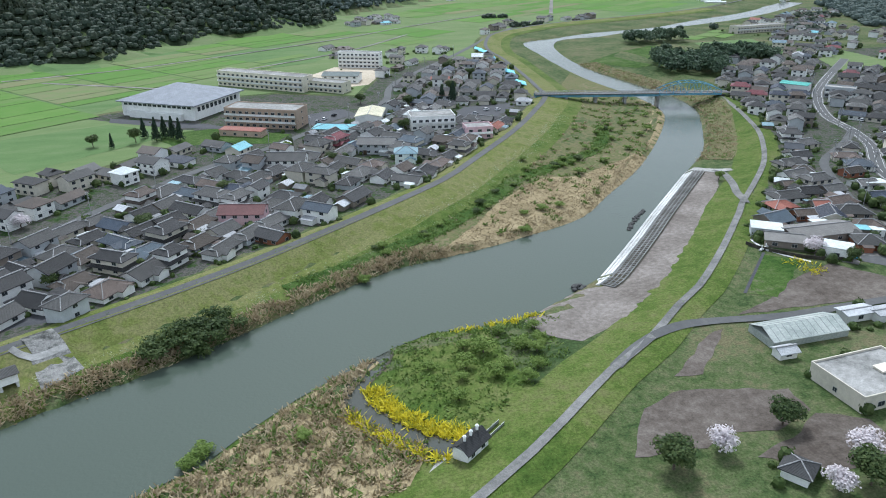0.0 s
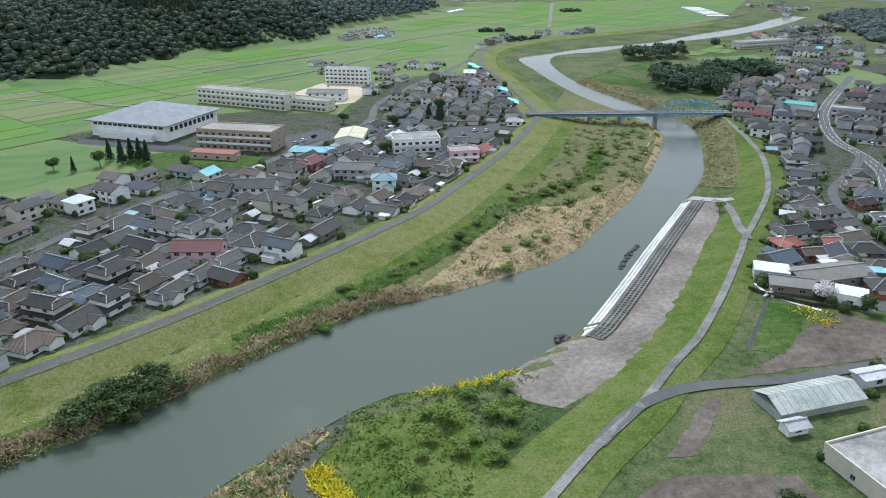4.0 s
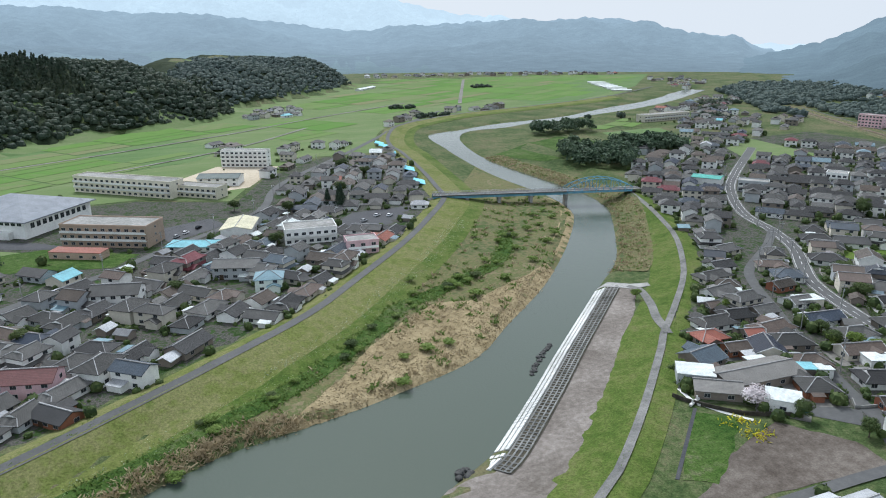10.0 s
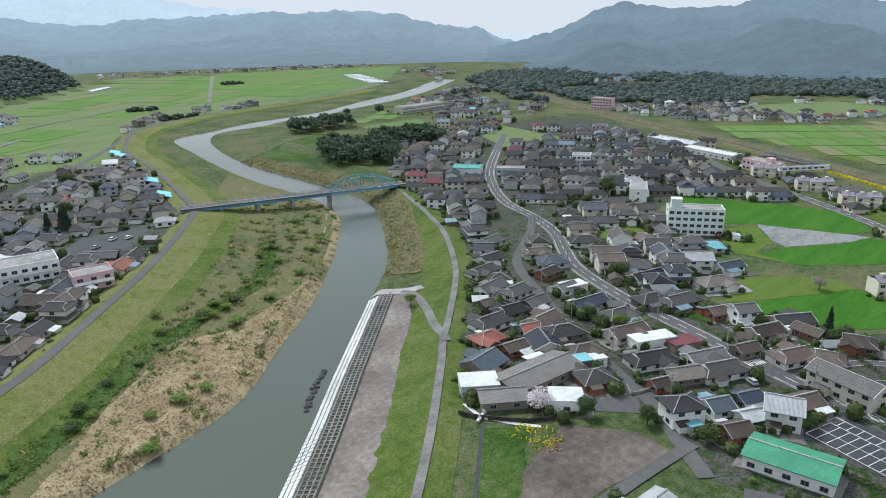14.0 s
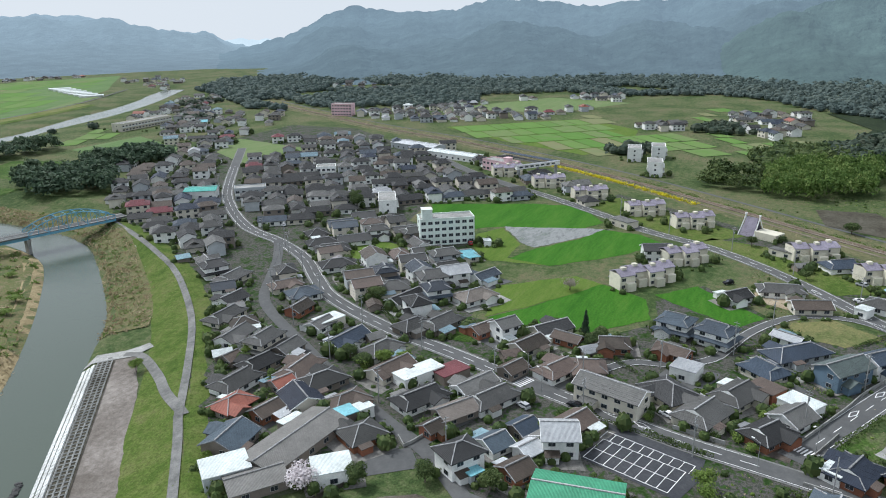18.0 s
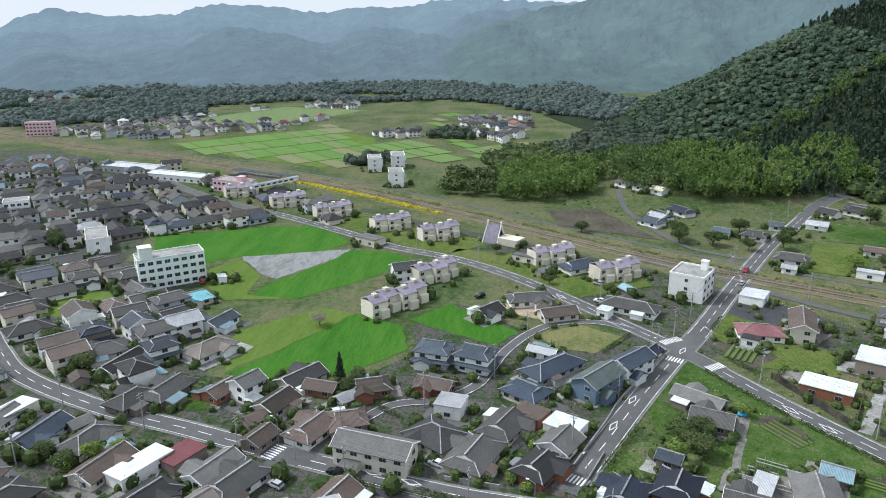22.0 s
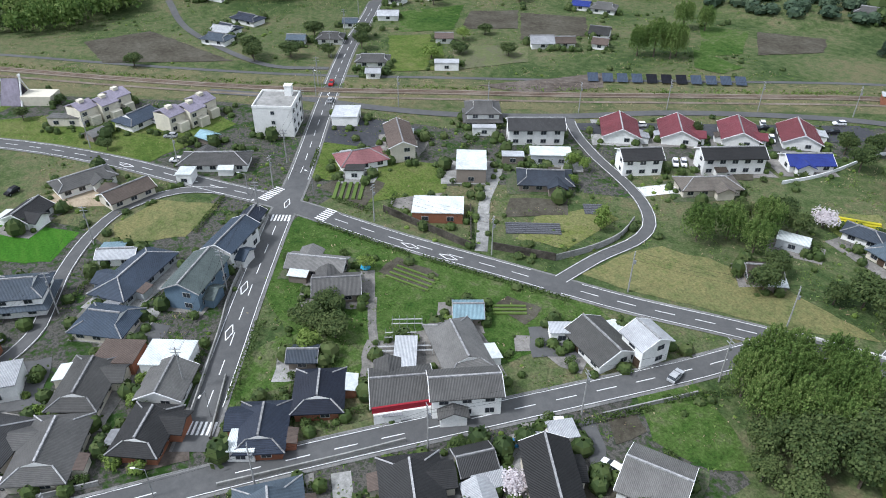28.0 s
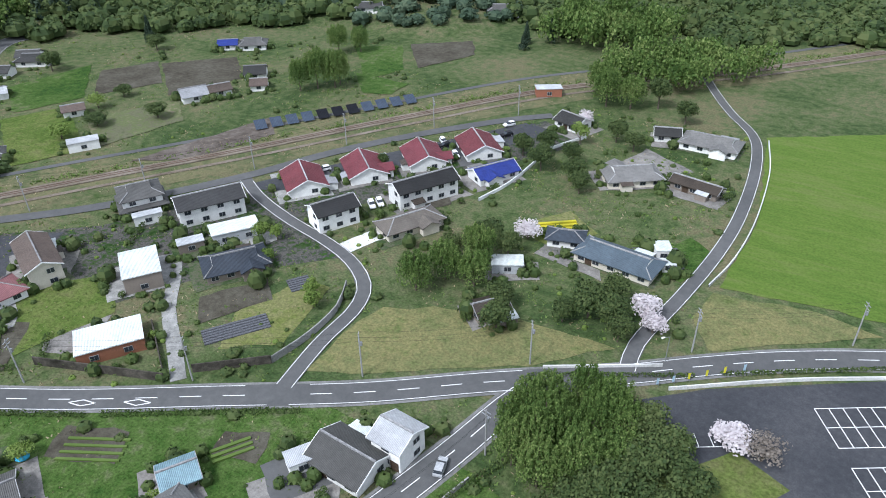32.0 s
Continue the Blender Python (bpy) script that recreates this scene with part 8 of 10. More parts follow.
tufts("rape_flowers", np.column_stack([rs.uniform(170, 178, 40), rs.uniform(128, 140, 40)]), LEAF["rape"], 5, 0.2, 0.6, "yellow flowers among weeds")
tufts("rape_flowers", np.vstack([band(offset(RAIL, 8)[78:100], -1.5, 1.5, 260)]), LEAF["rape"], 9, 0.3, 0.8, "strip of yellow rape flowers along the railway")
tufts("dry_grass", band(RAIL, -12, 12, 2200), LEAF["reed"], 6, 0.13, 0.3, "tufts of dry grass along the railway")
tufts("weeds", band(RAIL[:90], -6, -3, 500), LEAF["weed"], 6, 0.25, 0.55, "green weeds along the railway")
# garden shrubs round the houses
cnt = 0
for hx, hy, a, b, t in HOUSES:
    if cnt >= 260:
        break
    if not (180 < hx < 300 and -180 < hy < 215):
        continue
    for k in range(2):
        ang = trs.uniform(0, math.tau)
        x, y = hx + math.cos(ang) * (a + 1.8), hy + math.sin(ang) * (a + 1.8)
        if on_road(x, y, 0.6) or any(math.hypot(x - h[0], y - h[1]) < h[3] + 1.0 for h in HOUSES):
            continue
        shrub(x, y, trs.uniform(0.8, 1.7), trs.choice(("hedge", "hedge", "hedge", "fresh")))
        cnt += 1
# each plot's own ground
M["moss"] = mat("mossy_garden_ground", [(0.03, 0.055, 0.015), (0.06, 0.085, 0.03), (0.10, 0.10, 0.07), (0.05, 0.09, 0.02)], 0.8, big=0.2, bump=0.4)
yc = 0
for hx, hy, a, b, t in list(HOUSES):
    if not (180 < hx < 345 and -190 < hy < 215) or yc >= 170 or max(a, b) > 11:
        continue
    ca, sa = math.cos(radians(t)), math.sin(radians(t))
    px, py = a + trs.uniform(1.5, 3.2), b + trs.uniform(1.5, 3.5)
    ox, oy = trs.uniform(-1.5, 1.5), trs.uniform(-1.8, 1.8)
    poly = [(hx + u * ca - v * sa, hy + u * sa + v * ca) for u, v in ((ox - px, oy - py), (ox + px, oy - py), (ox + px, oy + py), (ox - px, oy + py))]
    if any(on_road(*p, 0.4) for p in poly) or on_road(hx, hy, 3):
        continue
    yc += 1
    k = trs.choice(("gravel", "gravel", "concrete", "moss", "asphalt", "moss", "gravel"))
    sheet("yard", poly, M[k], 0.10 + 0.0006 * yc, 3.5, label={"gravel": "grey gravel yard round a house", "concrete": "pale paved apron round a house", "moss": "mossy garden ground round a house", "asphalt": "asphalt yard round a house"}[k])
# loose greenery in the plots, joined
gp = []
for hx, hy, a, b, t in HOUSES:
    if hx > 620 or hy > 620:
        continue
    for k in range(9 if hx > 180 and hy < 260 else 5):
        ang = trs.uniform(0, math.tau)
        x, y = hx + math.cos(ang) * (a + trs.uniform(0.6, 3.5)), hy + math.sin(ang) * (a + trs.uniform(0.6, 3.5))
        if any(abs(h[0] - x) < 14 and math.hypot(x - h[0], y - h[1]) < (h[2] + h[3]) / 2 + 0.3 for h in HOUSES) or on_road(x, y, 0.5):
            continue
        w = trs.uniform(1.5, 4.0)
        gp.append((x, y, hz(x, y) - 0.3, w, w * trs.uniform(0.9, 1.5)))
wood("garden_greenery", gp, "broad", LEAF["hedge"], 26, 0.095, "small trees and bushes in the gardens of the town", 12)
wood("garden_greenery", [(x, y, z, w * 1.5, t * 1.6) for x, y, z, w, t in gp[::4]], "broad", LEAF["broad"], 40, 0.09, "dark evergreen trees in the gardens of the town", 13)

# weeds, low bushes and rough grass on the open plots
taken = np.array([(h[0], h[1], h[2]) for h in HOUSES])


def open_plots(count, x0, x1, y0, y1, seed, gap):
    r = np.random.RandomState(seed)
    q = np.column_stack([r.uniform(x0, x1, count), r.uniform(y0, y1, count)])
    q = q[value_noise(q[:, 0] / 9 + seed, q[:, 1] / 9) > gap]
    q = q[np.abs(side_dist(q, RAIL)) > 17]
    d = np.hypot(q[:, None, 0] - taken[None, :, 0], q[:, None, 1] - taken[None, :, 1]) - taken[None, :, 2]
    q = q[d.min(1) > 1.2]
    d = np.hypot(q[:, None, 0] - RP[None, :, 0], q[:, None, 1] - RP[None, :, 1]) - RP[None, :, 2]
    q = q[d.min(1) > 1.0]
    for poly in FIELDS:
        q = q[~inside(q, poly)]
    return q[~inside(q, [(189, -66.5), (149.9, -97.5), (120, -116), (100, -90), (130, -60), (180, -63.5)])]


for cnt2, leaf, seed, lo_w, hi_w, words in ((900, "hedge", 91, 1.0, 2.4, "low dark bushes on the open plots"), (700, "fresh", 92, 0.9, 2.0, "low bright bushes on the open plots"), (500, "broad", 93, 2.0, 4.2, "dark garden trees between the plots")):
    q = np.vstack([open_plots(cnt2, 186, 345, -195, 60, seed, 0.15), open_plots(cnt2 // 2, 345, 500, -240, 60, seed + 5, 0.3)])
    w = rs.uniform(lo_w, hi_w, len(q))
    wood("garden_greenery", np.column_stack([q, height(q) - 0.25, w, w * rs.uniform(0.7, 1.3, len(q))]), "broad", LEAF[leaf], 34, 0.09, words, seed)
q = np.vstack([open_plots(5000, 186, 345, -195, 60, 97, -0.3), open_plots(3500, 345, 500, -240, 60, 98, -0.3)])
tufts("rough_grass", q, LEAF["weed"], 5, 0.16, 0.3, "rough green grass on the open plots")
tufts("rough_grass", q[::3] + 1.5, LEAF["reed"], 4, 0.14, 0.28, "dry pale grass on the open plots")


def hedge(p, q, w=0.9, h=1.1, kind="hedge"):
    """A clipped hedge between two places."""
    p, q = np.array(p, float), np.array(q, float)
    L = np.linalg.norm(q - p)
    r = np.random.RandomState(int(L * 10))
    n = int(L * 26)
    d = (q - p) / L
    nrm = np.array([-d[1], d[0]])
    face = r.randint(0, 3, n)
    s, z = r.uniform(-w / 2, w / 2, n), r.uniform(0.1, h, n)
    s = np.where(face == 0, w / 2, np.where(face == 1, -w / 2, s)) + r.normal(size=n) * 0.07
    z = np.where(face == 2, h, z) + r.normal(size=n) * 0.06
    t = r.uniform(0, L, n)
    c = np.column_stack([p + d * t[:, None] + nrm * s[:, None], z])
    u = r.normal(size=(n, 3))
    u /= np.linalg.norm(u, axis=1)[:, None]
    v = np.cross(u, r.normal(size=(n, 3)))
    v /= np.linalg.norm(v, axis=1)[:, None]
    c[:, 2] += hz(*((p + q) / 2))
    V = np.stack([c - u * 0.2, c - v * 0.17, c + u * 0.2, c + v * 0.17], 1)
    ob = new("hedge", quads_mesh("hedge", V, LEAF[kind]))
    tagged(ob, "clipped green hedge along the plot's edge", "hedge", "hedges")


for p, q, w, h in (((295, -22), (289, -17), 0.9, 1.1), ((300, -7), (290, -13), 1.0, 1.0), ((292, 1.5), (268, -12.5), 0.8, 0.8), ((266, -14), (236, -34), 0.9, 0.9),
                   ((261, 26), (243, 37), 1.2, 1.4), ((230, 20), (226, 6), 0.8, 1.1), ((240, 30), (228, 24), 0.8, 1.0), ((231, 30), (243, 25), 0.8, 0.9), ((258, 38), (254, 41), 0.9, 1.0), ((229, 62), (234, 78), 0.8, 1.0),
                   ((205, -30), (200, -44), 1.0, 1.2), ((222, 48), (218, 30), 0.9, 1.2), ((208.2, -13), (204.6, -27), 0.9, 1.1), ((236, 92), (229, 64), 0.7, 0.8), ((208, 92), (206, 66), 0.9, 1.2), ((279, 175), (262, 158), 1.2, 1.4),
                   ((288, 58), (300, 49), 0.8, 1.0), ((316, 18), (302, 29), 0.8, 0.9), ((268, 92), (262, 84), 0.9, 1.1), ((206, -64), (180, -80), 0.7, 0.7), ((176, -83), (150, -101), 0.7, 0.7), ((320, -8), (330, -14), 0.8, 1.0),
                   ((297, -94), (303, -106), 0.8, 1.0), ((288, -110), (293, -121), 0.8, 1.0), ((278, -125), (283, -136), 0.8, 1.0), ((310, -52), (316, -62), 0.9, 1.2)):
    hedge(p, q, w, h)

# ---------------------------------------------------------------- bridge
M["blue"] = mat("pale_blue_bridge_paint", [(0.10, 0.24, 0.34), (0.14, 0.31, 0.42), (0.19, 0.38, 0.48)], 0.8, rough=0.5, big=0.2)
b0, b1, b2 = Vector((218, 390, 3.0)), Vector((287, 366, 3.0)), Vector((324, 352, 3.0))
bridge = new("bridge")
bridge.matrix_basis = Matrix.Translation(b0) @ pose(0, 0, 0, 0, 0, math.degrees(math.atan2(b2.y - b0.y, b2.x - b0.x)))
tagged(bridge, "road bridge with concrete piers and a pale blue arched truss span", "bridge")
LB, LA = (b2 - b0).length, (b1 - b0).length
bm = bmesh.new()
box(bm, -6, -3.6, -0.5, LB + 6, 3.6, 0.0)
part("deck", bm, M["asphalt"], bridge)
for sy in (-1, 1):
    bm = bmesh.new()
    box(bm, -6, sy * 2.6 - 0.3, -2.0, LA, sy * 2.6 + 0.3, -0.5)
    part("girder", bm, M["blue"], bridge)
    bm = bmesh.new()
    box(bm, -6, sy * 3.5 - 0.06, 0.9, LA, sy * 3.5 + 0.06, 1.05)
    box(bm, -6, sy * 3.5 - 0.05, 0.45, LA, sy * 3.5 + 0.05, 0.55)
    for i in range(38):
        box(bm, -6 + i * 2.08, sy * 3.5 - 0.06, 0, -5.88 + i * 2.08, sy * 3.5 + 0.06, 1.0)
    part("railing", bm, M["steel"], bridge)
    bm = bmesh.new()
    box(bm, -6, sy * 3.0 - 0.5, 0.0, LB + 6, sy * 3.0 + 0.5, 0.15)
    part("kerb", bm, M["concrete"], bridge)
for u in (14, 33, 52, LA):
    bm = bmesh.new()
    box(bm, u - 0.7, -2.6, -9.5, u + 0.7, 2.6, -3.0)
    box(bm, u - 0.9, -3.3, -3.0, u + 0.9, 3.3, -2.0)
    part("pier", bm, M["concrete"], bridge)
S, N = LB - LA, 9
arch = lambda i: 1.6 + 5.2 * (1 - (2 * i / N - 1) ** 2)
for sy in (-1, 1):
    for i in range(N):
        x0, x1 = LA + S * i / N, LA + S * (i + 1) / N
        bm = bmesh.new()
        rod(bm, (x0, sy * 3.7, arch(i)), (x1, sy * 3.7, arch(i + 1)), 0.26, 0.26, 4)
        part("arch_chord", bm, M["blue"], bridge)
        bm = bmesh.new()
        rod(bm, (x0, sy * 3.7, arch(i) if i % 2 else -0.3), (x1, sy * 3.7, -0.3 if i % 2 else arch(i + 1)), 0.14, 0.14, 4)
        part("diagonal", bm, M["blue"], bridge)
    for i in range(N + 1):
        bm = bmesh.new()
        x0 = LA + S * i / N
        rod(bm, (x0, sy * 3.7, -1.2), (x0, sy * 3.7, arch(i)), 0.17, 0.17, 4)
        part("post", bm, M["blue"], bridge)
    bm = bmesh.new()
    box(bm, LA, sy * 3.7 - 0.2, -1.3, LB, sy * 3.7 + 0.2, -0.3)
    part("lower_chord", bm, M["blue"], bridge)
for i in range(1, N):
    bm = bmesh.new()
    x0 = LA + S * i / N
    rod(bm, (x0, -3.7, arch(i)), (x0, 3.7, arch(i)), 0.15, 0.15, 4)
    part("top_brace", bm, M["blue"], bridge)
ribbon("road", [(214, 391), (200, 396), (180, 398), (150, 408), (118, 420)], -2.6, 2.6, M["asphalt"], 0.3, label="street leading to the bridge", category="road")
ribbon("road", [(324, 352), (334, 348), (352, 338), (372, 320)], -2.6, 2.6, M["asphalt"], 0.3, label="street leading from the bridge", category="road")

# ---------------------------------------------------------------- block revetment
rev = new("revetment")
tagged(rev, "sloping river revetment of pale concrete blocks and brown grid frames", "revetment", kind="structure")
RV = smooth_line([(110, 157.2), (118, 162.3), (143, 183), (165, 202), (190, 223), (212, 241.5)], 1.6)
bm = bmesh.new()
box(bm, -0.72, -0.6, -0.3, 0.72, 0.6, 0.16)
bmesh.ops.bevel(bm, geom=[e for e in bm.edges if all(v.co.z > 0 for v in e.verts)], offset=0.12, segments=1)
blk = to_mesh("concrete_block", bm, M["pale_concrete"])
g = np.gradient(RV, axis=0)
for r, d in enumerate((-0.6, -2.0, -3.4)):
    ln = offset(RV, d)
    zz = (-5.75, -5.05, -4.2)[r]
    for i in range(0, len(ln) - 1):
        part_mesh("concrete_block", blk, rev, Matrix.Translation((*ln[i], zz)) @ pose(0, 0, 0, -28, 0, math.degrees(math.atan2(g[i][1], g[i][0]))))
bm = bmesh.new()
for r, d in enumerate((-4.6, -6.0, -7.4, -8.8)):
    ln = offset(RV, d)
    for i in range(len(ln) - 1):
        za = -3.85 + 0.14 * r
        rod(bm, (*ln[i], za), (*ln[i + 1], za), 0.22, 0.22, 4)
lo, hi = offset(RV, -4.6), offset(RV, -8.8)
for i in range(0, len(RV)):
    rod(bm, (*lo[i], -3.85), (*hi[i], -3.43), 0.18, 0.18, 4)
ob = part("grid_frame", bm, M["concrete"], rev, "concrete grid frames filled with brown earth")
ob["kind"] = "stuff"
v = np.vstack([np.column_stack([offset(RV, -4.2), np.full(len(RV), -4.0)]), np.column_stack([offset(RV, -9.4), np.full(len(RV), -3.55)])])
n = len(RV)
ob = new("earth_fill", mesh_of("earth_fill", v, [(i, i + n, i + n + 1, i + 1)[::-1] for i in range(n - 1)], M["soil"]))
ob.parent = rev
M["rock"] = mat("dark_wet_rock", [(0.03, 0.03, 0.03), (0.06, 0.06, 0.058), (0.10, 0.10, 0.095)], 1.5, bump=0.4, rough=0.6)


def rock_mesh(seed):
    bm = bmesh.new()
    bmesh.ops.create_icosphere(bm, subdivisions=2, radius=1)
    for vv in bm.verts:
        vv.co *= 1 + 0.35 * noise.noise(vv.co * 1.7 + Vector((seed * 9, 0, 0)))
        vv.co.z *= 0.6
    return to_mesh("rock", bm, M["rock"])


rkm = [rock_mesh(i) for i in range(3)]
for i in range(22):
    u = i / 21
    ob = new("rock", rkm[i % 3])
    ob.matrix_basis = Matrix.Translation((149 + 17 * u + trs.uniform(-0.6, 0.6), 193 + 15 * u + trs.uniform(-0.7, 0.7), -5.95)) @ pose(0, 0, 0, 0, 0, i * 47) @ Matrix.Scale(trs.uniform(0.6, 1.0), 4)
    tagged(ob, "dark wet rock breaking the water's surface", "rock", "rocks in the river")
for i in range(8):
    ob = new("rock", rkm[i % 3])
    ob.matrix_basis = Matrix.Translation((106 + trs.uniform(-2, 2), 157 + trs.uniform(-1.5, 1.5), -5.6)) @ Matrix.Scale(trs.uniform(0.7, 1.2), 4)
    tagged(ob, "dark rock at the revetment's end", "rock", "rocks in the river")
sheet("concrete_apron", [(212, 243), (219, 243), (224, 236), (230, 232), (228, 228), (221, 231), (216, 238)], M["concrete"], 0.3, label="concrete apron at the revetment's end")

# ---------------------------------------------------------------- sluice house
sl = new("sluice_house")
sl.matrix_basis = pose(42.5, 92.0, -4.2, 0, 0, 32)
tagged(sl, "white sluice house on legs with a black roof and steel footbridge", "sluice house")
bm = bmesh.new()
box(bm, -3.6, -1.9, 3.2, 3.6, 1.9, 6.2)
part("wall", bm, WALL["white"], sl)
for ux in (-3.1, 0, 3.1):
    bm = bmesh.new()
    box(bm, ux - 0.45, -1.8, -1.5, ux + 0.45, 1.8, 3.2)
    part("pier", bm, M["pale_concrete"], sl)
part("roof", slab(roof_faces("gable", 7.2, 3.8, 0.5, 6.2, 0.75)[0], 0.2), ROOF["dark"], sl)
for ux in (-2.2, 0, 2.2):
    bm = bmesh.new()
    rod(bm, (ux, 0, 7.6), (ux, 0, 8.6), 0.3, 0.3, 8)
    rod(bm, (ux, 0, 8.6), (ux, 0, 8.9), 0.45, 0.2, 8)
    part("roof_vent", bm, M["white"], sl)
for ux in (-1.8, 1.8):
    for a, vv in ((0, 1.9), (180, -1.9)):
        part_mesh("window", window_mesh(1.2, 1.0), sl, pose(ux, vv, 4.2, 0, 0, a))
bm = bmesh.new()
box(bm, 3.6, -0.7, 3.0, 11.5, 0.7, 3.2)
box(bm, 3.6, -0.72, 3.2, 11.5, -0.66, 4.2)
box(bm, 3.6, 0.66, 3.2, 11.5, 0.72, 4.2)
part("footbridge", bm, M["steel"], sl)
sheet("concrete_apron", [(31, 88), (37, 94), (43, 99), (48, 96), (44, 86), (38, 82)], M["concrete"], 0.12, label="concrete apron round the sluice")
PAINT_BLUE = mat("blue_gate_paint", [(0.03, 0.12, 0.36), (0.05, 0.17, 0.45)], 1, rough=0.4)
M["masonry"] = mat("stained_stone_masonry", [(0.06, 0.06, 0.055), (0.14, 0.14, 0.13), (0.26, 0.255, 0.24), (0.10, 0.10, 0.095)], 0.9, big=0.3, bump=0.6, grain=0.4)
BANK = np.array([(-49.5, 170.5), (-42.5, 173.5), (-39.0, 168.0), (-46.0, 164.5)]), np.array([(-46.6, 163.4), (-38.4, 166.5), (-34.5, 159.0), (-43.5, 152.5)])
for quad in BANK:
    sheet("stone_revetment", [tuple(p) for p in quad], M["masonry"], 0.34, 2, label="sloping revetment of stained stone masonry", category="revetment")
ribbon("concrete_strip", [(-51, 166.5), (-46.3, 164), (-38.7, 167.2)], -0.9, 0.9, M["concrete"], 0.4, 2, label="pale concrete berm between the stone slopes", category="berm")
pump = new("pump_house")
pump.matrix_basis = pose(-51, 156.5, -4.6, 0, 0, 22)
tagged(pump, "small white sluice house on legs at the stone bank", "pump house")
bm = bmesh.new()
box(bm, -2.2, -2.0, 3.2, 2.2, 2.0, 5.8)
part("wall", bm, WALL["white"], pump)
part("roof", slab(roof_faces("gable", 4.4, 4.0, 0.4, 5.8, 0.4)[0], 0.2), ROOF["slate"], pump)
part_mesh("window", window_mesh(1.2, 1.0), pump, pose(2.2, 0, 4.1, 0, 0, -90))
for ux in (-1.8, 1.8):
    bm = bmesh.new()
    box(bm, ux - 0.3, -1.8, -2.2, ux + 0.3, 1.8, 3.2)
    part("pier", bm, M["pale_concrete"], pump)
bm = bmesh.new()
box(bm, -1.5, 1.4, 0.2, 1.5, 1.6, 2.6)
part("sluice_gate", bm, PAINT_BLUE, pump, "bright blue steel sluice gate")
gate = new("ditch_gate")
gate.matrix_basis = pose(171.2, 149.2, hz(171.2, 149.2), 0, 0, 20)
tagged(gate, "small white concrete gate over the ditch", "ditch gate")
for name, a in (("beam", (-2.6, -0.35, 0.2, 2.6, 0.35, 0.75)), ("wing_wall", (-0.4, -1.8, -0.5, 0.4, -0.35, 0.6)), ("wing_wall", (-0.4, 0.35, -0.5, 0.4, 1.8, 0.6)), ("post", (-1.5, -0.2, 0.75, -1.2, 0.2, 1.8)), ("post", (1.2, -0.2, 0.75, 1.5, 0.2, 1.8))):
    bm = bmesh.new()
    box(bm, *a)
    part(name, bm, M["pale_concrete"], gate)

# ---------------------------------------------------------------- greenhouse
gh = new("greenhouse")
gh.matrix_basis = pose(139.5, 103.2, hz(139.5, 103.2), 0, 0, -5)
tagged(gh, "long greenhouse of whitish panes with a low gabled roof", "greenhouse")
M["film"] = mat("cloudy_greenhouse_pane", [(0.26, 0.29, 0.27), (0.34, 0.37, 0.34), (0.42, 0.44, 0.41)], 0.5, rough=0.35, big=0.12)
bm = bmesh.new()
box(bm, -11.5, -4.7, -0.3, 11.5, 4.7, 2.1)
part("wall", bm, M["film"], gh)
for sy in (-1, 1):
    for i in range(12):
        bm = slab([[(-11.6 + i * 1.93, sy * 5.0, 2.0), (-11.6 + i * 1.93 + 1.86, sy * 5.0, 2.0), (-11.6 + i * 1.93 + 1.86, 0.02 * sy, 4.0), (-11.6 + i * 1.93, 0.02 * sy, 4.0)][::sy]], 0.08)
        part("pane", bm, M["film"], gh)
for i in range(13):
    bm = bmesh.new()
    for sy in (-1, 1):
        rod(bm, (-11.6 + i * 1.93, sy * 5.0, 2.03), (-11.6 + i * 1.93, 0, 4.05), 0.06, 0.06, 4)
    part("rafter", bm, M["steel"], gh)
house(128, 96, -5, 5, 3, 1, "gable", "pale", "white", 1, "shed", eave=2.2, label="small white shed beside the greenhouse", group="sheds and garages")

# ---------------------------------------------------------------- solar panels
M["panel"] = mat("blue_grey_solar_panel", [(0.05, 0.065, 0.09), (0.075, 0.095, 0.13)], 0.6, rough=0.15, stripes=("X", 0.5, 0.3))
M["panel_dark"] = mat("black_solar_panel", [(0.012, 0.013, 0.016), (0.02, 0.021, 0.026)], 0.6, rough=0.12, stripes=("X", 0.5, 0.3))
for i in range(11):
    u = i / 10
    root = new("solar_panel")
    root.matrix_basis = pose(335.2 - 29.0 * u, -122 - 44 * u, 0.1, 0, 0, 237)
    tagged(root, "black ground-mounted solar panel" if 4 <= i <= 6 else "grey-blue ground-mounted solar panel beside the railway", "solar panel", "row of solar panels")
    bm = bmesh.new()
    box(bm, -1.9, -2.2, -0.04, 1.9, 2.2, 0.04)
    part("panel", bm, M["panel_dark" if 4 <= i <= 6 else "panel"], root, "", pose(0, 0, 1.45, 24, 0, 0))
    for ux in (-1.2, 1.2):
        for uy, hh in ((-1.0, 0.9), (1.0, 1.7)):
            bm = bmesh.new()
            rod(bm, (ux, uy, -0.2), (ux, uy, hh), 0.05, 0.05, 5)
            part("leg", bm, M["steel"], root)

# ---------------------------------------------------------------- plastic mulch rows, garden rows, graves
M["mulch"] = mat("black_plastic_mulch", [(0.04, 0.042, 0.046), (0.09, 0.092, 0.1), (0.16, 0.165, 0.18)], 3, rough=0.3)


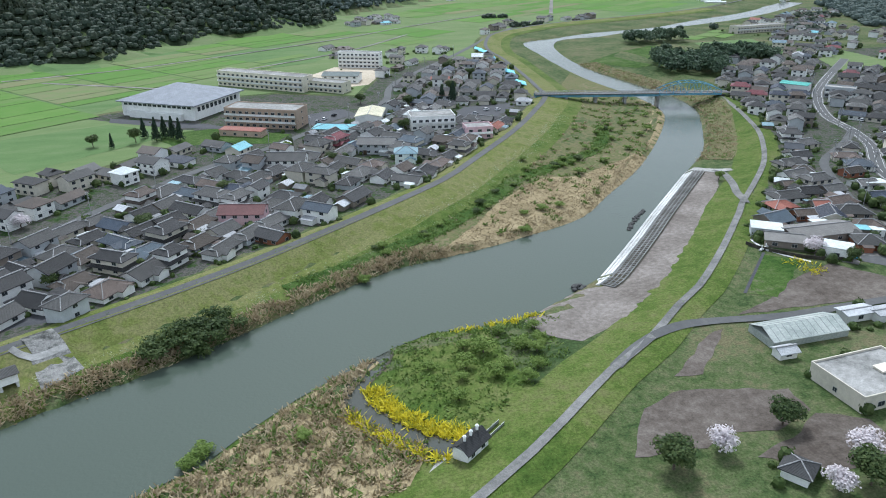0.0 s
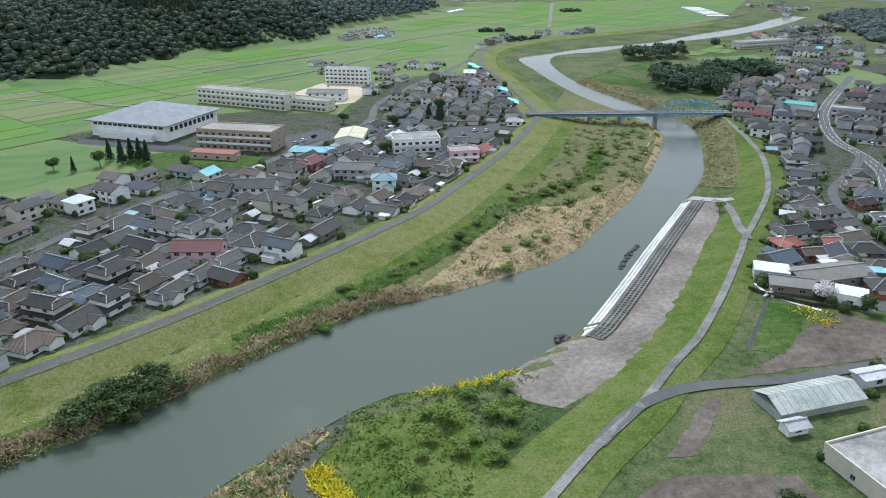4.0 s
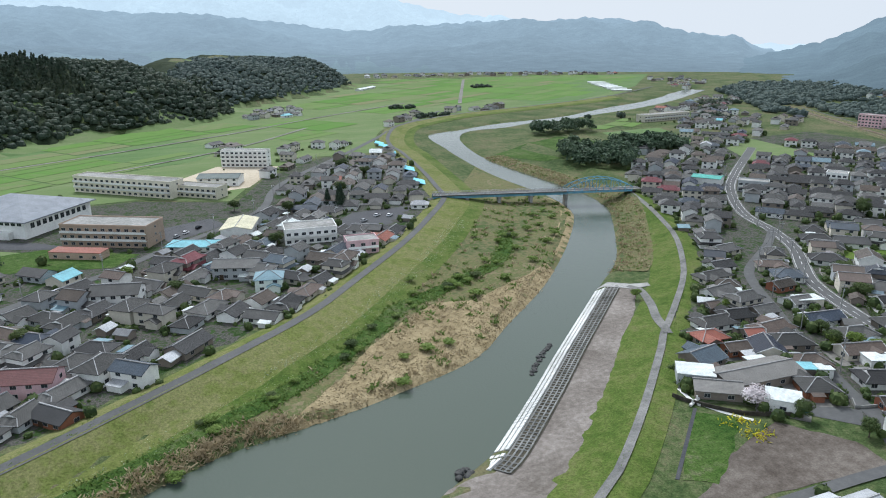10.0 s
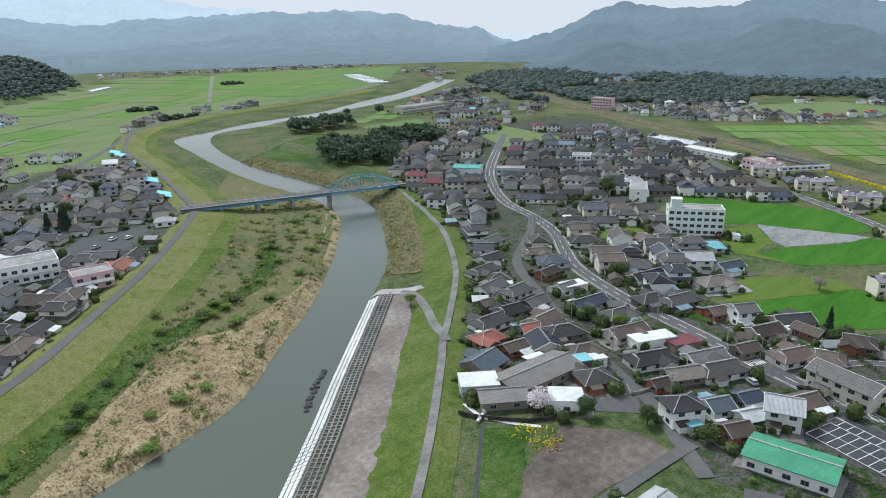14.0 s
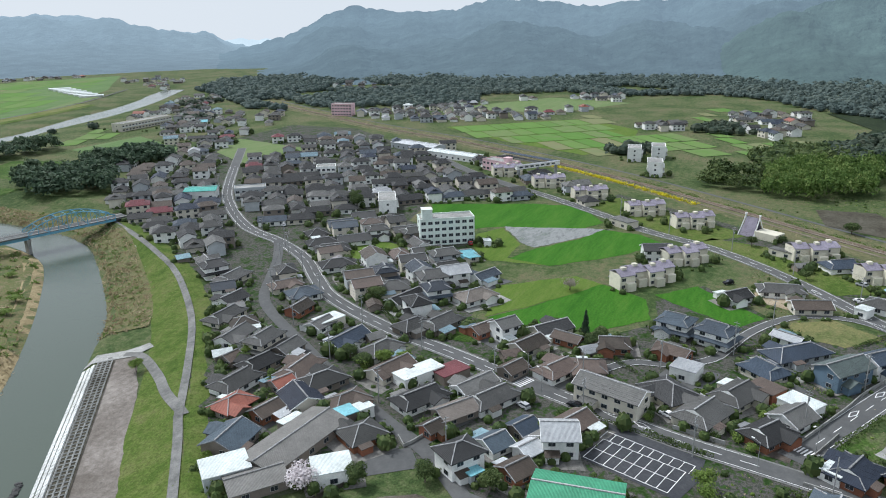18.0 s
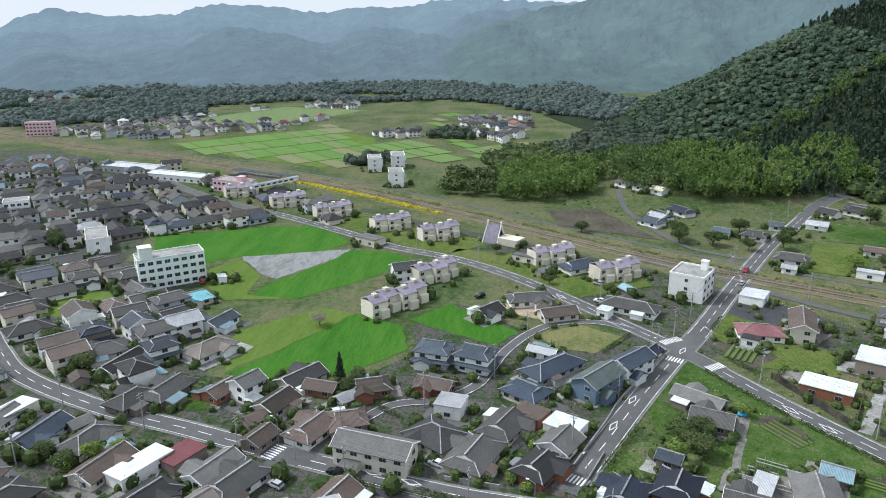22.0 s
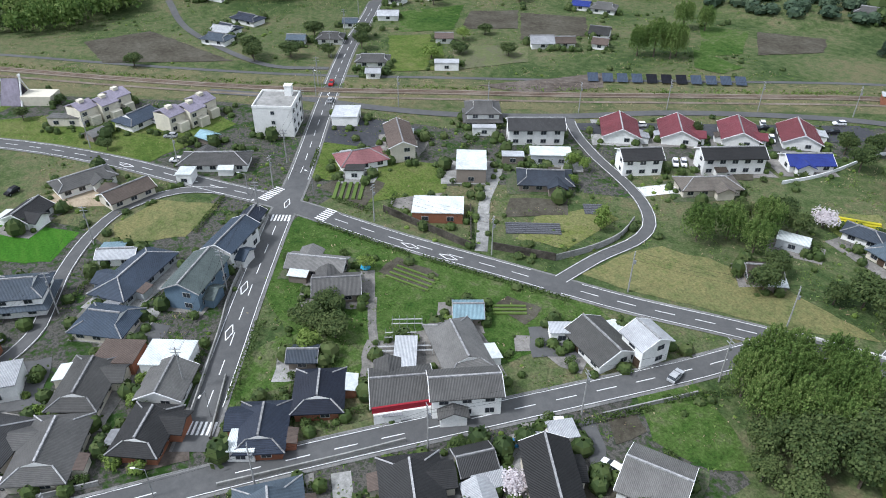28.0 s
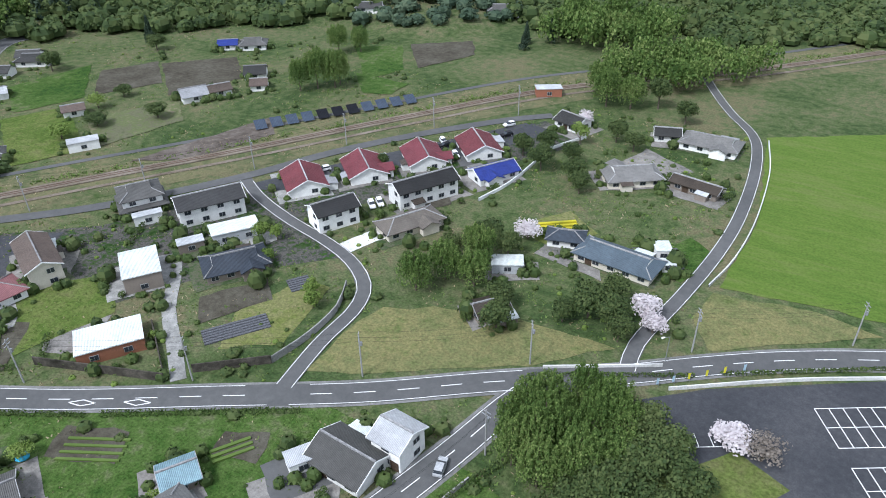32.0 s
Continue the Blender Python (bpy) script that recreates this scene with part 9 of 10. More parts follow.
def rows_bed(x, y, turn, L, n, gap, material, label, w=0.62, h=0.22):
    root = new("vegetable_bed")
    root.matrix_basis = pose(x, y, hz(x, y) + 0.12, 0, 0, turn)
    tagged(root, label, "vegetable bed", "vegetable beds")
    bm = bmesh.new()
    box(bm, -L / 2, -w / 2, -0.1, L / 2, w / 2, h)
    bmesh.ops.bevel(bm, geom=[e for e in bm.edges if all(v.co.z > 0 for v in e.verts)], offset=0.14, segments=1)
    me = to_mesh("soil_ridge", bm, material)
    for i in range(n):
        part_mesh("soil_ridge", me, root, pose(0, (i - (n - 1) / 2) * gap, 0))


rows_bed(263.6, -44.0, 58, 13.5, 6, 0.85, M["mulch"], "rows of black plastic mulch on a vegetable plot")
rows_bed(263.5, -63.0, 58, 5, 6, 0.85, M["mulch"], "short rows of black plastic mulch")
rows_bed(303, -12, 148, 9, 5, 1.7, LEAF["weed"], "green vegetable rows in dark soil", 0.9, 0.35)
rows_bed(260, -8.5, 30, 11, 4, 1.5, LEAF["weed"], "green vegetable rows in dark soil", 0.5, 0.25)
rows_bed(240, -21, 60, 7, 3, 1.2, LEAF["weed"], "green vegetable rows in dark soil", 0.6, 0.3)
rows_bed(225, -116, 40, 10, 3, 1.6, LEAF["rape"], "row of yellow flowering greens", 0.8, 0.5)
rows_bed(201, -118, 30, 10, 5, 1.4, LEAF["weed"], "green vegetable rows behind the long house", 0.5, 0.3)
M["stone"] = mat("grey_granite", [(0.14, 0.14, 0.145), (0.24, 0.24, 0.245), (0.36, 0.36, 0.36)], 3, spread=0.3)
gv = bmesh.new()
for i in range(150):
    x, y = 303 + trs.uniform(0, 22), 178 + trs.uniform(0, 32)
    if in_poly(x, y, [(303, 196), (316, 208), (326, 192), (318, 180), (306, 186)]) and not on_road(x, y, 1):
        s = trs.uniform(0.35, 0.6)
        box(gv, x - s * 1.4, y - s * 1.4, 0, x + s * 1.4, y + s * 1.4, 0.4)
        box(gv, x - s * 0.6, y - s * 0.6, 0.4, x + s * 0.6, y + s * 0.6, 1.5)
tagged(new("gravestones", to_mesh("gravestones", gv, M["stone"])), "crowded grey granite gravestones of the town cemetery", "gravestones", kind="stuff")

# ---------------------------------------------------------------- garden walls along the lanes
M["old_wall"] = mat("mossy_dark_retaining_wall", [(0.03, 0.028, 0.022), (0.06, 0.055, 0.045), (0.10, 0.09, 0.075)], 0.8, big=0.2, bump=0.3)


def garden_wall(pts, h, material, label, w=0.25):
    ob = ribbon("garden_wall", pts, -w / 2, w / 2, material, h, 3, label=label, category="wall", thick=h + 0.4)
    return ob


for pts, h, m, lb in (([(289, -15.5), (263.5, -26)], 2.0, "old_wall", "dark mossy retaining wall along the road"), ([(263.5, -26), (280, -36)], 1.2, "old_wall", "dark garden wall beside the drive"),
                      ([(261, -30.5), (250, -40.5)], 2.0, "old_wall", "dark mossy retaining wall along the road"), ([(250, -40.5), (249, -50), (250, -60), (254, -68)], 1.7, "concrete", "grey concrete retaining wall along the lane"),
                      ([(249.5, 36), (236, 42.5)], 0.9, "concrete", "low concrete wall beside the street"), ([(300.5, 11), (276, 27), (262, 34), (243, 44)], 1.1, "concrete", "low grey block wall beside the street"),
                      ([(226, 44), (221.5, 24), (219.5, 14)], 1.0, "concrete", "grey block wall along the street"), ([(207.6, -18.5), (203.2, -37)], 1.0, "concrete", "grey block wall along the street"),
                      ([(209, 131), (206, 128), (215, 124.5), (228, 119)], 1.0, "concrete", "grey block wall"), ([(238, 72), (235.5, 60)], 1.1, "concrete", "dark block wall along the street"),
                      ([(186, -110), (184, -124), (184, -145), (187, -174), (192, -196)], 0.7, "pale_concrete", "pale guard wall of the lane"), ([(168, 154), (172, 147), (178, 139), (188, 133)], 1.2, "old_wall", "dark wall of the works yard"),
                      ([(249, -117), (246.6, -130), (246.7, -146), (247.9, -153), (241, -170)], 1.0, "white", "white fence below the apartments"), ([(205, -67), (186, -79.5)], 0.8, "pale_concrete", "white guard rail at the bend"), ([(183, -74), (165, -88), (150, -98)], 0.8, "pale_concrete", "white guard rail at the bend")):
    garden_wall(pts, h, M[m], lb)

# ---------------------------------------------------------------- cars
M["tyre"] = mat("tyre_rubber", [(0.015, 0.015, 0.015), (0.03, 0.03, 0.03)], 5)
PAINT = {k: mat(f"{k}_car_paint", [tuple(v * 0.9 for v in c), c], 0.5, rough=0.25) for k, c in (("white", (0.75, 0.75, 0.75)), ("silver", (0.4, 0.41, 0.42)), ("black", (0.02, 0.02, 0.022)), ("blue", (0.05, 0.22, 0.45)), ("red", (0.35, 0.03, 0.03)))}


def car_body():
    bm = bmesh.new()
    prof = [(-2.0, 0.35), (-2.05, 0.75), (-1.95, 1.0), (-1.75, 1.02), (1.0, 1.0), (1.9, 0.85), (2.05, 0.6), (2.0, 0.35)]
    return extrude(bm, prof, 0.78)


def extrude(bm, prof, w, top=None):
    a = [bm.verts.new((x, -w, z)) for x, z in prof]
    b = [bm.verts.new((x, w, z)) for x, z in prof]
    for i in range(len(prof)):
        j = (i + 1) % len(prof)
        bm.faces.new([a[i], a[j], b[j], b[i]])
    bm.faces.new(a[::-1])
    bm.faces.new(b)
    bmesh.ops.recalc_face_normals(bm, faces=bm.faces[:])
    return bm


def car(x, y, turn, paint="white", z=None):
    root = new("car")
    root.matrix_basis = pose(x, y, (hz(x, y) if z is None else z) + 0.16, 0, 0, turn)
    tagged(root, f"small {paint} car parked beside the street", "car", "parked cars")
    part_mesh("body", cached(("car", paint), lambda: to_mesh("body", car_body(), PAINT[paint])), root)
    part_mesh("cabin", cached("cabin", lambda: to_mesh("cabin", extrude(bmesh.new(), [(-1.9, 1.0), (-1.65, 1.48), (0.1, 1.5), (0.9, 1.0)], 0.70), M["glass"])), root, None, "dark glazed cabin")
    part_mesh("roof", cached(("croof", paint), lambda: to_mesh("roof", extrude(bmesh.new(), [(-1.66, 1.46), (-1.6, 1.55), (0.05, 1.56), (0.16, 1.48)], 0.66), PAINT[paint])), root)
    for ux in (-1.3, 1.3):
        for sy in (-1, 1):
            w = part_mesh("wheel", cached("wheel", lambda: to_mesh("wheel", (lambda b: (rod(b, (0, -0.1, 0), (0, 0.1, 0), 0.31, 0.31, 12), b)[1])(bmesh.new()), M["tyre"])), root, pose(ux, sy * 0.72, 0.31))
            part_mesh("rim", cached("rim", lambda: to_mesh("rim", (lambda b: (rod(b, (0, -0.11, 0), (0, 0.11, 0), 0.18, 0.18, 8), b)[1])(bmesh.new()), M["steel"])), w)


for x, y, t, p in ((209.4, -2.2, 70, "blue"), (209, -4.6, 70, "silver"), (209, -7, 70, "white"), (210, -9.8, 65, "white"), (198, -12.3, 20, "white"), (377.8, 30.4, 30, "white"), (372.8, 23.9, 30, "white"), (271.6, -99.6, 140, "white"), (270.4, -101.6, 140, "white"),
                   (277.5, -143.5, 140, "white"), (268.9, -137, 140, "white"), (266.2, -165.7, 60, "white"), (376.9, -37.5, 148, "red"), (362.8, -31.4, -32, "silver"), (320.6, -17, 148, "white"), (342.5, 24, 60, "white"),
                   (208.2, -36.5, -73, "silver"), (275.5, -141, 60, "black"), (287, -124, 60, "silver"), (296.5, -109, 60, "white"), (292, -68, 58, "white"), (290, -72, 58, "black"), (238.5, 96, 68, "black"), (243, 74, 60, "white"),
                   (233.5, 108, 60, "silver"), (330, 66, 120, "white"), (360, 22, 60, "silver"), (361, 176, 30, "white"), (358, 174, 30, "black"), (355, 172, 30, "red"), (364, 178, 30, "silver"), (345, 66, 130, "black"),
                   (170, 372, 30, "white"), (176, 369, 30, "white"), (75, 385, 50, "white"), (82, 392, 50, "black"), (70, 380, 50, "silver"), (160, 365, 30, "silver"), (263, -158, 60, "black"), (264, -150, 140, "blue"), (58, 342, 40, "white"), (100, 393, 40, "black"), (350, 268, 60, "white")):
    car(x, y, t, p)

# ---------------------------------------------------------------- utility poles with wires
M["pole"] = mat("grey_concrete_pole", [(0.24, 0.24, 0.23), (0.34, 0.34, 0.33)], 2)
M["wire"] = mat("black_cable", [(0.02, 0.02, 0.02), (0.03, 0.03, 0.03)], 2)


def pole(x, y, turn, h=10.5):
    root = new("utility_pole")
    root.matrix_basis = pose(x, y, hz(x, y), 0, 0, turn)
    tagged(root, "grey concrete utility pole with crossarms", "utility pole", "utility poles")
    part_mesh("shaft", cached(("shaft", h), lambda: to_mesh("shaft", (lambda b: (rod(b, (0, 0, -0.3), (0, 0, h), 0.17, 0.11, 8), b)[1])(bmesh.new()), M["pole"])), root)
    arm = cached("arm", lambda: to_mesh("crossarm", (lambda b: (box(b, -0.06, -0.95, -0.05, 0.06, 0.95, 0.05), b)[1])(bmesh.new()), M["steel"]))
    for z in (h - 0.4, h - 1.2):
        part_mesh("crossarm", arm, root, pose(0, 0, z))
    part_mesh("transformer", cached("trafo", lambda: to_mesh("transformer", (lambda b: (rod(b, (0.35, 0, 0), (0.35, 0, 0.8), 0.24, 0.24, 8), b)[1])(bmesh.new()), M["steel"])), root, pose(0, 0, h - 2.9))


def pole_row(key, d, gap, x_range, start=8):
    pts, wide = ROADS[key]
    line = offset(smooth_line(pts, 2), d)
    s = np.r_[0, np.cumsum(np.linalg.norm(np.diff(line, axis=0), axis=1))]
    last, bm, a = None, bmesh.new(), start
    while a < s[-1]:
        x, y = np.interp(a, s, line[:, 0]), np.interp(a, s, line[:, 1])
        x2, y2 = np.interp(a + 1, s, line[:, 0]), np.interp(a + 1, s, line[:, 1])
        if x_range[0] < x < x_range[1]:
            pole(x, y, math.degrees(math.atan2(y2 - y, x2 - x)))
            if last:
                dx, dy = x - last[0], y - last[1]
                n = Vector((-dy, dx, 0)).normalized()
                for off, z in ((-0.8, 10.2), (0.8, 10.2), (0.0, 8.6)):
                    pp = [Vector((last[0] + dx * k / 6, last[1] + dy * k / 6, hz(x, y) + z - 0.9 * (1 - (k / 3 - 1) ** 2))) + n * off for k in range(7)]
                    for p, q in zip(pp, pp[1:]):
                        rod(bm, p, q, 0.018, 0.018, 3)
            last = (x, y)
        a += gap
    tagged(new("power_line", to_mesh("power_line", bm, M["wire"])), "thin black overhead cables strung between the poles", "power line")


pole_row("A", -4.3, 28, (195, 420))
pole_row("B", 4.4, 32, (150, 460), 20)
pole_row("C", 5.0, 30, (236, 460), 14)
pole_row("G", 3.0, 30, (190, 330))
pole_row("N", -3.6, 34, (-110, 240))
pole_row("D", 2.6, 26, (250, 322), 16)
pole_row("E2", 3.2, 30, (255, 380))

# ---------------------------------------------------------------- shop front
shop = new("shop")
shop.matrix_basis = pose(224.2, 12.2, 0, 0, 0, 72)
tagged(shop, "red shop fascia with white lettering bars over a glazed front", "shop")
bm = bmesh.new()
box(bm, -5.2, -0.5, 2.3, 5.2, -0.1, 3.5)
part("fascia", bm, mat("maroon_sign", [(0.22, 0.02, 0.03), (0.27, 0.03, 0.04)], 1), shop)
for i in range(8):
    bm = bmesh.new()
    box(bm, -3.0 + i * 0.82, -0.56, 2.65, -2.45 + i * 0.82, -0.5, 3.2)
    part("sign_bar", bm, M["white"], shop)
bm = bmesh.new()
box(bm, -5.0, -0.1, 0.0, 5.0, 0.3, 2.3)
part("front_wall", bm, WALL["white"], shop)
for i in range(5):
    part_mesh("window", window_mesh(1.7, 1.9), shop, pose(-4 + i * 2, -0.1, 0.2, 0, 0, 180))
awn = new("awning")
awn.matrix_basis = pose(219.3, -1.5, 0, 0, 0, 72)
tagged(awn, "bright yellow shop awning over red crates", "awning")
part("canopy", slab([[(-3.6, -1.6, 2.3), (3.6, -1.6, 2.3), (3.6, 0.4, 3.0), (-3.6, 0.4, 3.0)]], 0.08), mat("yellow_awning_cloth", [(0.62, 0.47, 0.03), (0.72, 0.58, 0.06)], 1), awn)
for i in range(4):
    bm = bmesh.new()
    rod(bm, (-3.4 + i * 2.26, -1.5, 0), (-3.4 + i * 2.26, -1.5, 2.3), 0.05, 0.05, 5)
    part("post", bm, M["steel"], awn)
for i in range(5):
    bm = bmesh.new()
    box(bm, -2.6 + i * 1.1, -1.2, 0, -1.8 + i * 1.1, -0.5, 0.9)
    part("crate", bm, PAINT["red"], awn, "red crate")
# street lamps, signs and other small things
for x, y, t in ((305.9, -3.1, 30), (300, 13, 120), (314, 12, 60), (241, 41, 140), (229, 53, 60), (200, -60, 60), (186, -81, 60), (250, 112, 60), (243, 106, 60), (375, -33, 60), (355, -28, 150)):
    root = new("street_lamp")
    root.matrix_basis = pose(x, y, hz(x, y), 0, 0, t)
    tagged(root, "slim grey street lamp at the junction", "street lamp", "street lamps")
    bm = bmesh.new()
    rod(bm, (0, 0, 0), (0, 0, 6.4), 0.09, 0.06, 6)
    part("pole", bm, M["steel"], root)
    bm = bmesh.new()
    rod(bm, (0, 0, 6.3), (1.6, 0, 6.8), 0.05, 0.04, 5)
    part("arm", bm, M["steel"], root)
    bm = bmesh.new()
    box(bm, 1.4, -0.15, 6.72, 2.1, 0.15, 6.86)
    part("lamp_head", bm, M["white"], root)
for x, y, s in ((268.5, -1.0, 1.1), (232, 12, 0.8), (206, -8.5, 0.9), (193, 133, 1.0)):
    ob = new("tarpaulin", rkm[1].copy())
    ob.data.materials[0] = mat("blue_tarpaulin", [(0.05, 0.30, 0.48), (0.09, 0.42, 0.60)], 2, rough=0.4)
    ob.matrix_basis = Matrix.Translation((x, y, hz(x, y) + 0.5)) @ Matrix.Scale(s, 4)
    tagged(ob, "crumpled bright blue tarpaulin in a garden", "tarpaulin", "tarpaulins")
for x, y, t in ((240, 6, 62), (243, 3, 62), (246, 0, 62), (238, 2, 62)):
    root = new("plant_rack")
    root.matrix_basis = pose(x, y, hz(x, y), 0, 0, t)
    tagged(root, "pale steel nursery rack behind the shop", "plant rack", "nursery racks")
    for i in range(5):
        for j in range(2):
            bm = bmesh.new()
            rod(bm, (-3 + i * 1.5, -1 + j * 2, 0), (-3 + i * 1.5, -1 + j * 2, 2.0), 0.05, 0.05, 4)
            part("post", bm, M["steel"], root)
    for k in range(4):
        bm = bmesh.new()
        box(bm, -3.1, -1.1 + k * 0.68, 1.0 + 0.5 * (k % 2), 3.1, -0.95 + k * 0.68, 1.1 + 0.5 * (k % 2))
        part("shelf", bm, M["sash"], root)
BANNER = {"yellow": mat("yellow_banner_cloth", [(0.55, 0.5, 0.03), (0.65, 0.6, 0.06)], 1), "blue": mat("pale_blue_banner_cloth", [(0.3, 0.42, 0.5), (0.38, 0.5, 0.58)], 1)}
for x, y, k in ((184.8, -73.6, "blue"), (182.6, -75.8, "blue"), (180.4, -78.0, "yellow"), (177.9, -80.6, "yellow"), (175.3, -83.2, "yellow"), (172.4, -85.8, "blue")):
    root = new("banner_flag")
    root.matrix_basis = pose(x, y, hz(x, y), 0, 0, 40)
    tagged(root, f"{k} cloth banner on a thin pole beside the bend", "banner", "banners along the bend")
    bm = bmesh.new()
    rod(bm, (0, 0, -0.1), (0, 0, 2.4), 0.03, 0.025, 5)
    part("pole", bm, M["steel"], root)
    bm = bmesh.new()
    box(bm, 0.04, -0.012, 0.9, 0.5, 0.012, 2.35)
    part("cloth", bm, BANNER[k], root)
M["cyan"] = mat("sky_blue_sheet", [(0.20, 0.50, 0.62), (0.28, 0.60, 0.70)], 0.5)
for x, y in ((266, 594), (263, 577), (260, 561), (257, 546), (241, 476), (229, 434)):
    ob = new("blue_sheet", to_mesh("blue_sheet", (lambda b: (box(b, -6, -4.5, 0, 6, 4.5, 0.4), b)[1])(bmesh.new()), M["cyan"]))
    ob.matrix_basis = pose(x - 5, y, hz(x - 5, y) + 1.3, 14, 0, 62)
    tagged(ob, "sky blue sheet covering the bank's works", "sheet", "blue sheets on the bank")

# ---------------------------------------------------------------- mountains
def mountain_material(name, col, haze_glow, near=1500, far=4000):
    m = bpy.data.materials.new(name)
    m.use_nodes = True
    n, l = m.node_tree.nodes, m.node_tree.links
    b = n["Principled BSDF"]
    b.inputs["Roughness"].default_value = 1.0
    b.inputs["Specular IOR Level"].default_value = 0.0
    geo = n.new("ShaderNodeNewGeometry")
    tx = n.new("ShaderNodeTexNoise")
    tx.inputs["Scale"].default_value, tx.inputs["Detail"].default_value = 0.02, 10
    l.new(geo.outputs["Position"], tx.inputs["Vector"])
    r = ramp_node(m.node_tree, [tuple(c * 0.5 for c in col), tuple(c * 1.4 for c in col), tuple(c * 2.6 for c in col)])
    l.new(tx.outputs["Fac"], r.inputs["Fac"])
    l.new(r.outputs["Color"], b.inputs["Base Color"])
    bp = n.new("ShaderNodeBump")
    bp.inputs["Strength"].default_value, bp.inputs["Distance"].default_value = 1.0, 14.0
    t2 = n.new("ShaderNodeTexNoise")
    t2.inputs["Scale"].default_value, t2.inputs["Detail"].default_value = 0.05, 6
    l.new(geo.outputs["Position"], t2.inputs["Vector"])
    l.new(t2.outputs["Fac"], bp.inputs["Height"])
    l.new(bp.outputs["Normal"], b.inputs["Normal"])
    # distance haze as surface emission, stronger farther from the valley
    b.inputs["Emission Color"].default_value = (*haze_glow, 1)
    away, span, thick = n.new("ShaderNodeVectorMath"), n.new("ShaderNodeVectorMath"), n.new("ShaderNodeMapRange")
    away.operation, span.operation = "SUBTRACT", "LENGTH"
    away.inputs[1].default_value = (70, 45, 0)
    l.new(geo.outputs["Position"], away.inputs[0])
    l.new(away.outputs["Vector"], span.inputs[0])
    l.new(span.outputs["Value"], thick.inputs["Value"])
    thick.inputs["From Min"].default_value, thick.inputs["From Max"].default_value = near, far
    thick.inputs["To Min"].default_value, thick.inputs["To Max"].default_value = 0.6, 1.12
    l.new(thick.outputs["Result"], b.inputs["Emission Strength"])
    return m


def ridge(name, rows, far, near, material, label, eye=(70, 45, 95)):
    """A mountain range: rows of heading and crest angle seen from the valley, at a distance, sloping forward to the plain."""
    az = np.arange(rows[0][0], rows[-1][0], 0.25)
    el = np.interp(az, [r[0] for r in rows], [r[1] for r in rows])
    rs = np.random.RandomState(int(far))
    el = el + 0.05 * np.sin(az * 2.9) + 0.035 * np.sin(az * 7.1 + 2) + 0.02 * rs.normal(size=len(az))
    K = 44
    V = []
    for k in range(K + 1):
        t = k / K
        d = near + (far - near) * t
        spur = 1 + 0.10 * np.sin(az * 0.55 + 3 * t + 1.2 * np.sin(az * 0.23)) + 0.05 * np.sin(az * 1.4 + 9 * t) + 0.02 * rs.normal(size=len(az))
        top = eye[2] + far * np.tan(np.radians(el))
        base = -10.0 - 130 * (near >= 3000)
        z = base + (top - base) * (t ** 1.25) * np.where(t < 1, np.clip(0.93 * spur, 0.7, 1.06), 1)
        a = np.radians(az)
        V.append(np.column_stack([eye[0] + d * np.sin(a), eye[1] + d * np.cos(a), z]))
    n = len(az)
    V = np.vstack(V)
    F = [(k * n + i, k * n + i + 1, (k + 1) * n + i + 1, (k + 1) * n + i) for k in range(K) for i in range(n - 1)]
    F = [f[::-1] for f in F]
    spurs = sum(np.abs(value_noise(V[:, 0] / s + 3.3, V[:, 1] / s + 1.7)) * s for s in (420, 190, 80))
    inner = np.clip((V[:, 2] + 10) / 60, 0, 1) * np.repeat(np.sin(np.pi * np.linspace(0, 1, K + 1)) ** 0.7, n)
    V[:, 2] += (spurs - spurs.mean()) * 0.24 * inner
    tagged(new(name, mesh_of(name, V, F, material, True)), label, "mountains", kind="structure")
    Z = V[:, 2].reshape(K + 1, n)

    def at(a, d):
        """Height of the slope at headings a and distances d."""
        u, w = (np.asarray(a) - az[0]) / 0.25, (np.asarray(d) - near) / (far - near) * K
        i, k = np.clip(u.astype(int), 0, n - 2), np.clip(w.astype(int), 0, K - 1)
        f, g = u - i, w - k
        return (Z[k, i] * (1 - f) + Z[k, i + 1] * f) * (1 - g) + (Z[k + 1, i] * (1 - f) + Z[k + 1, i + 1] * f) * g
    return at


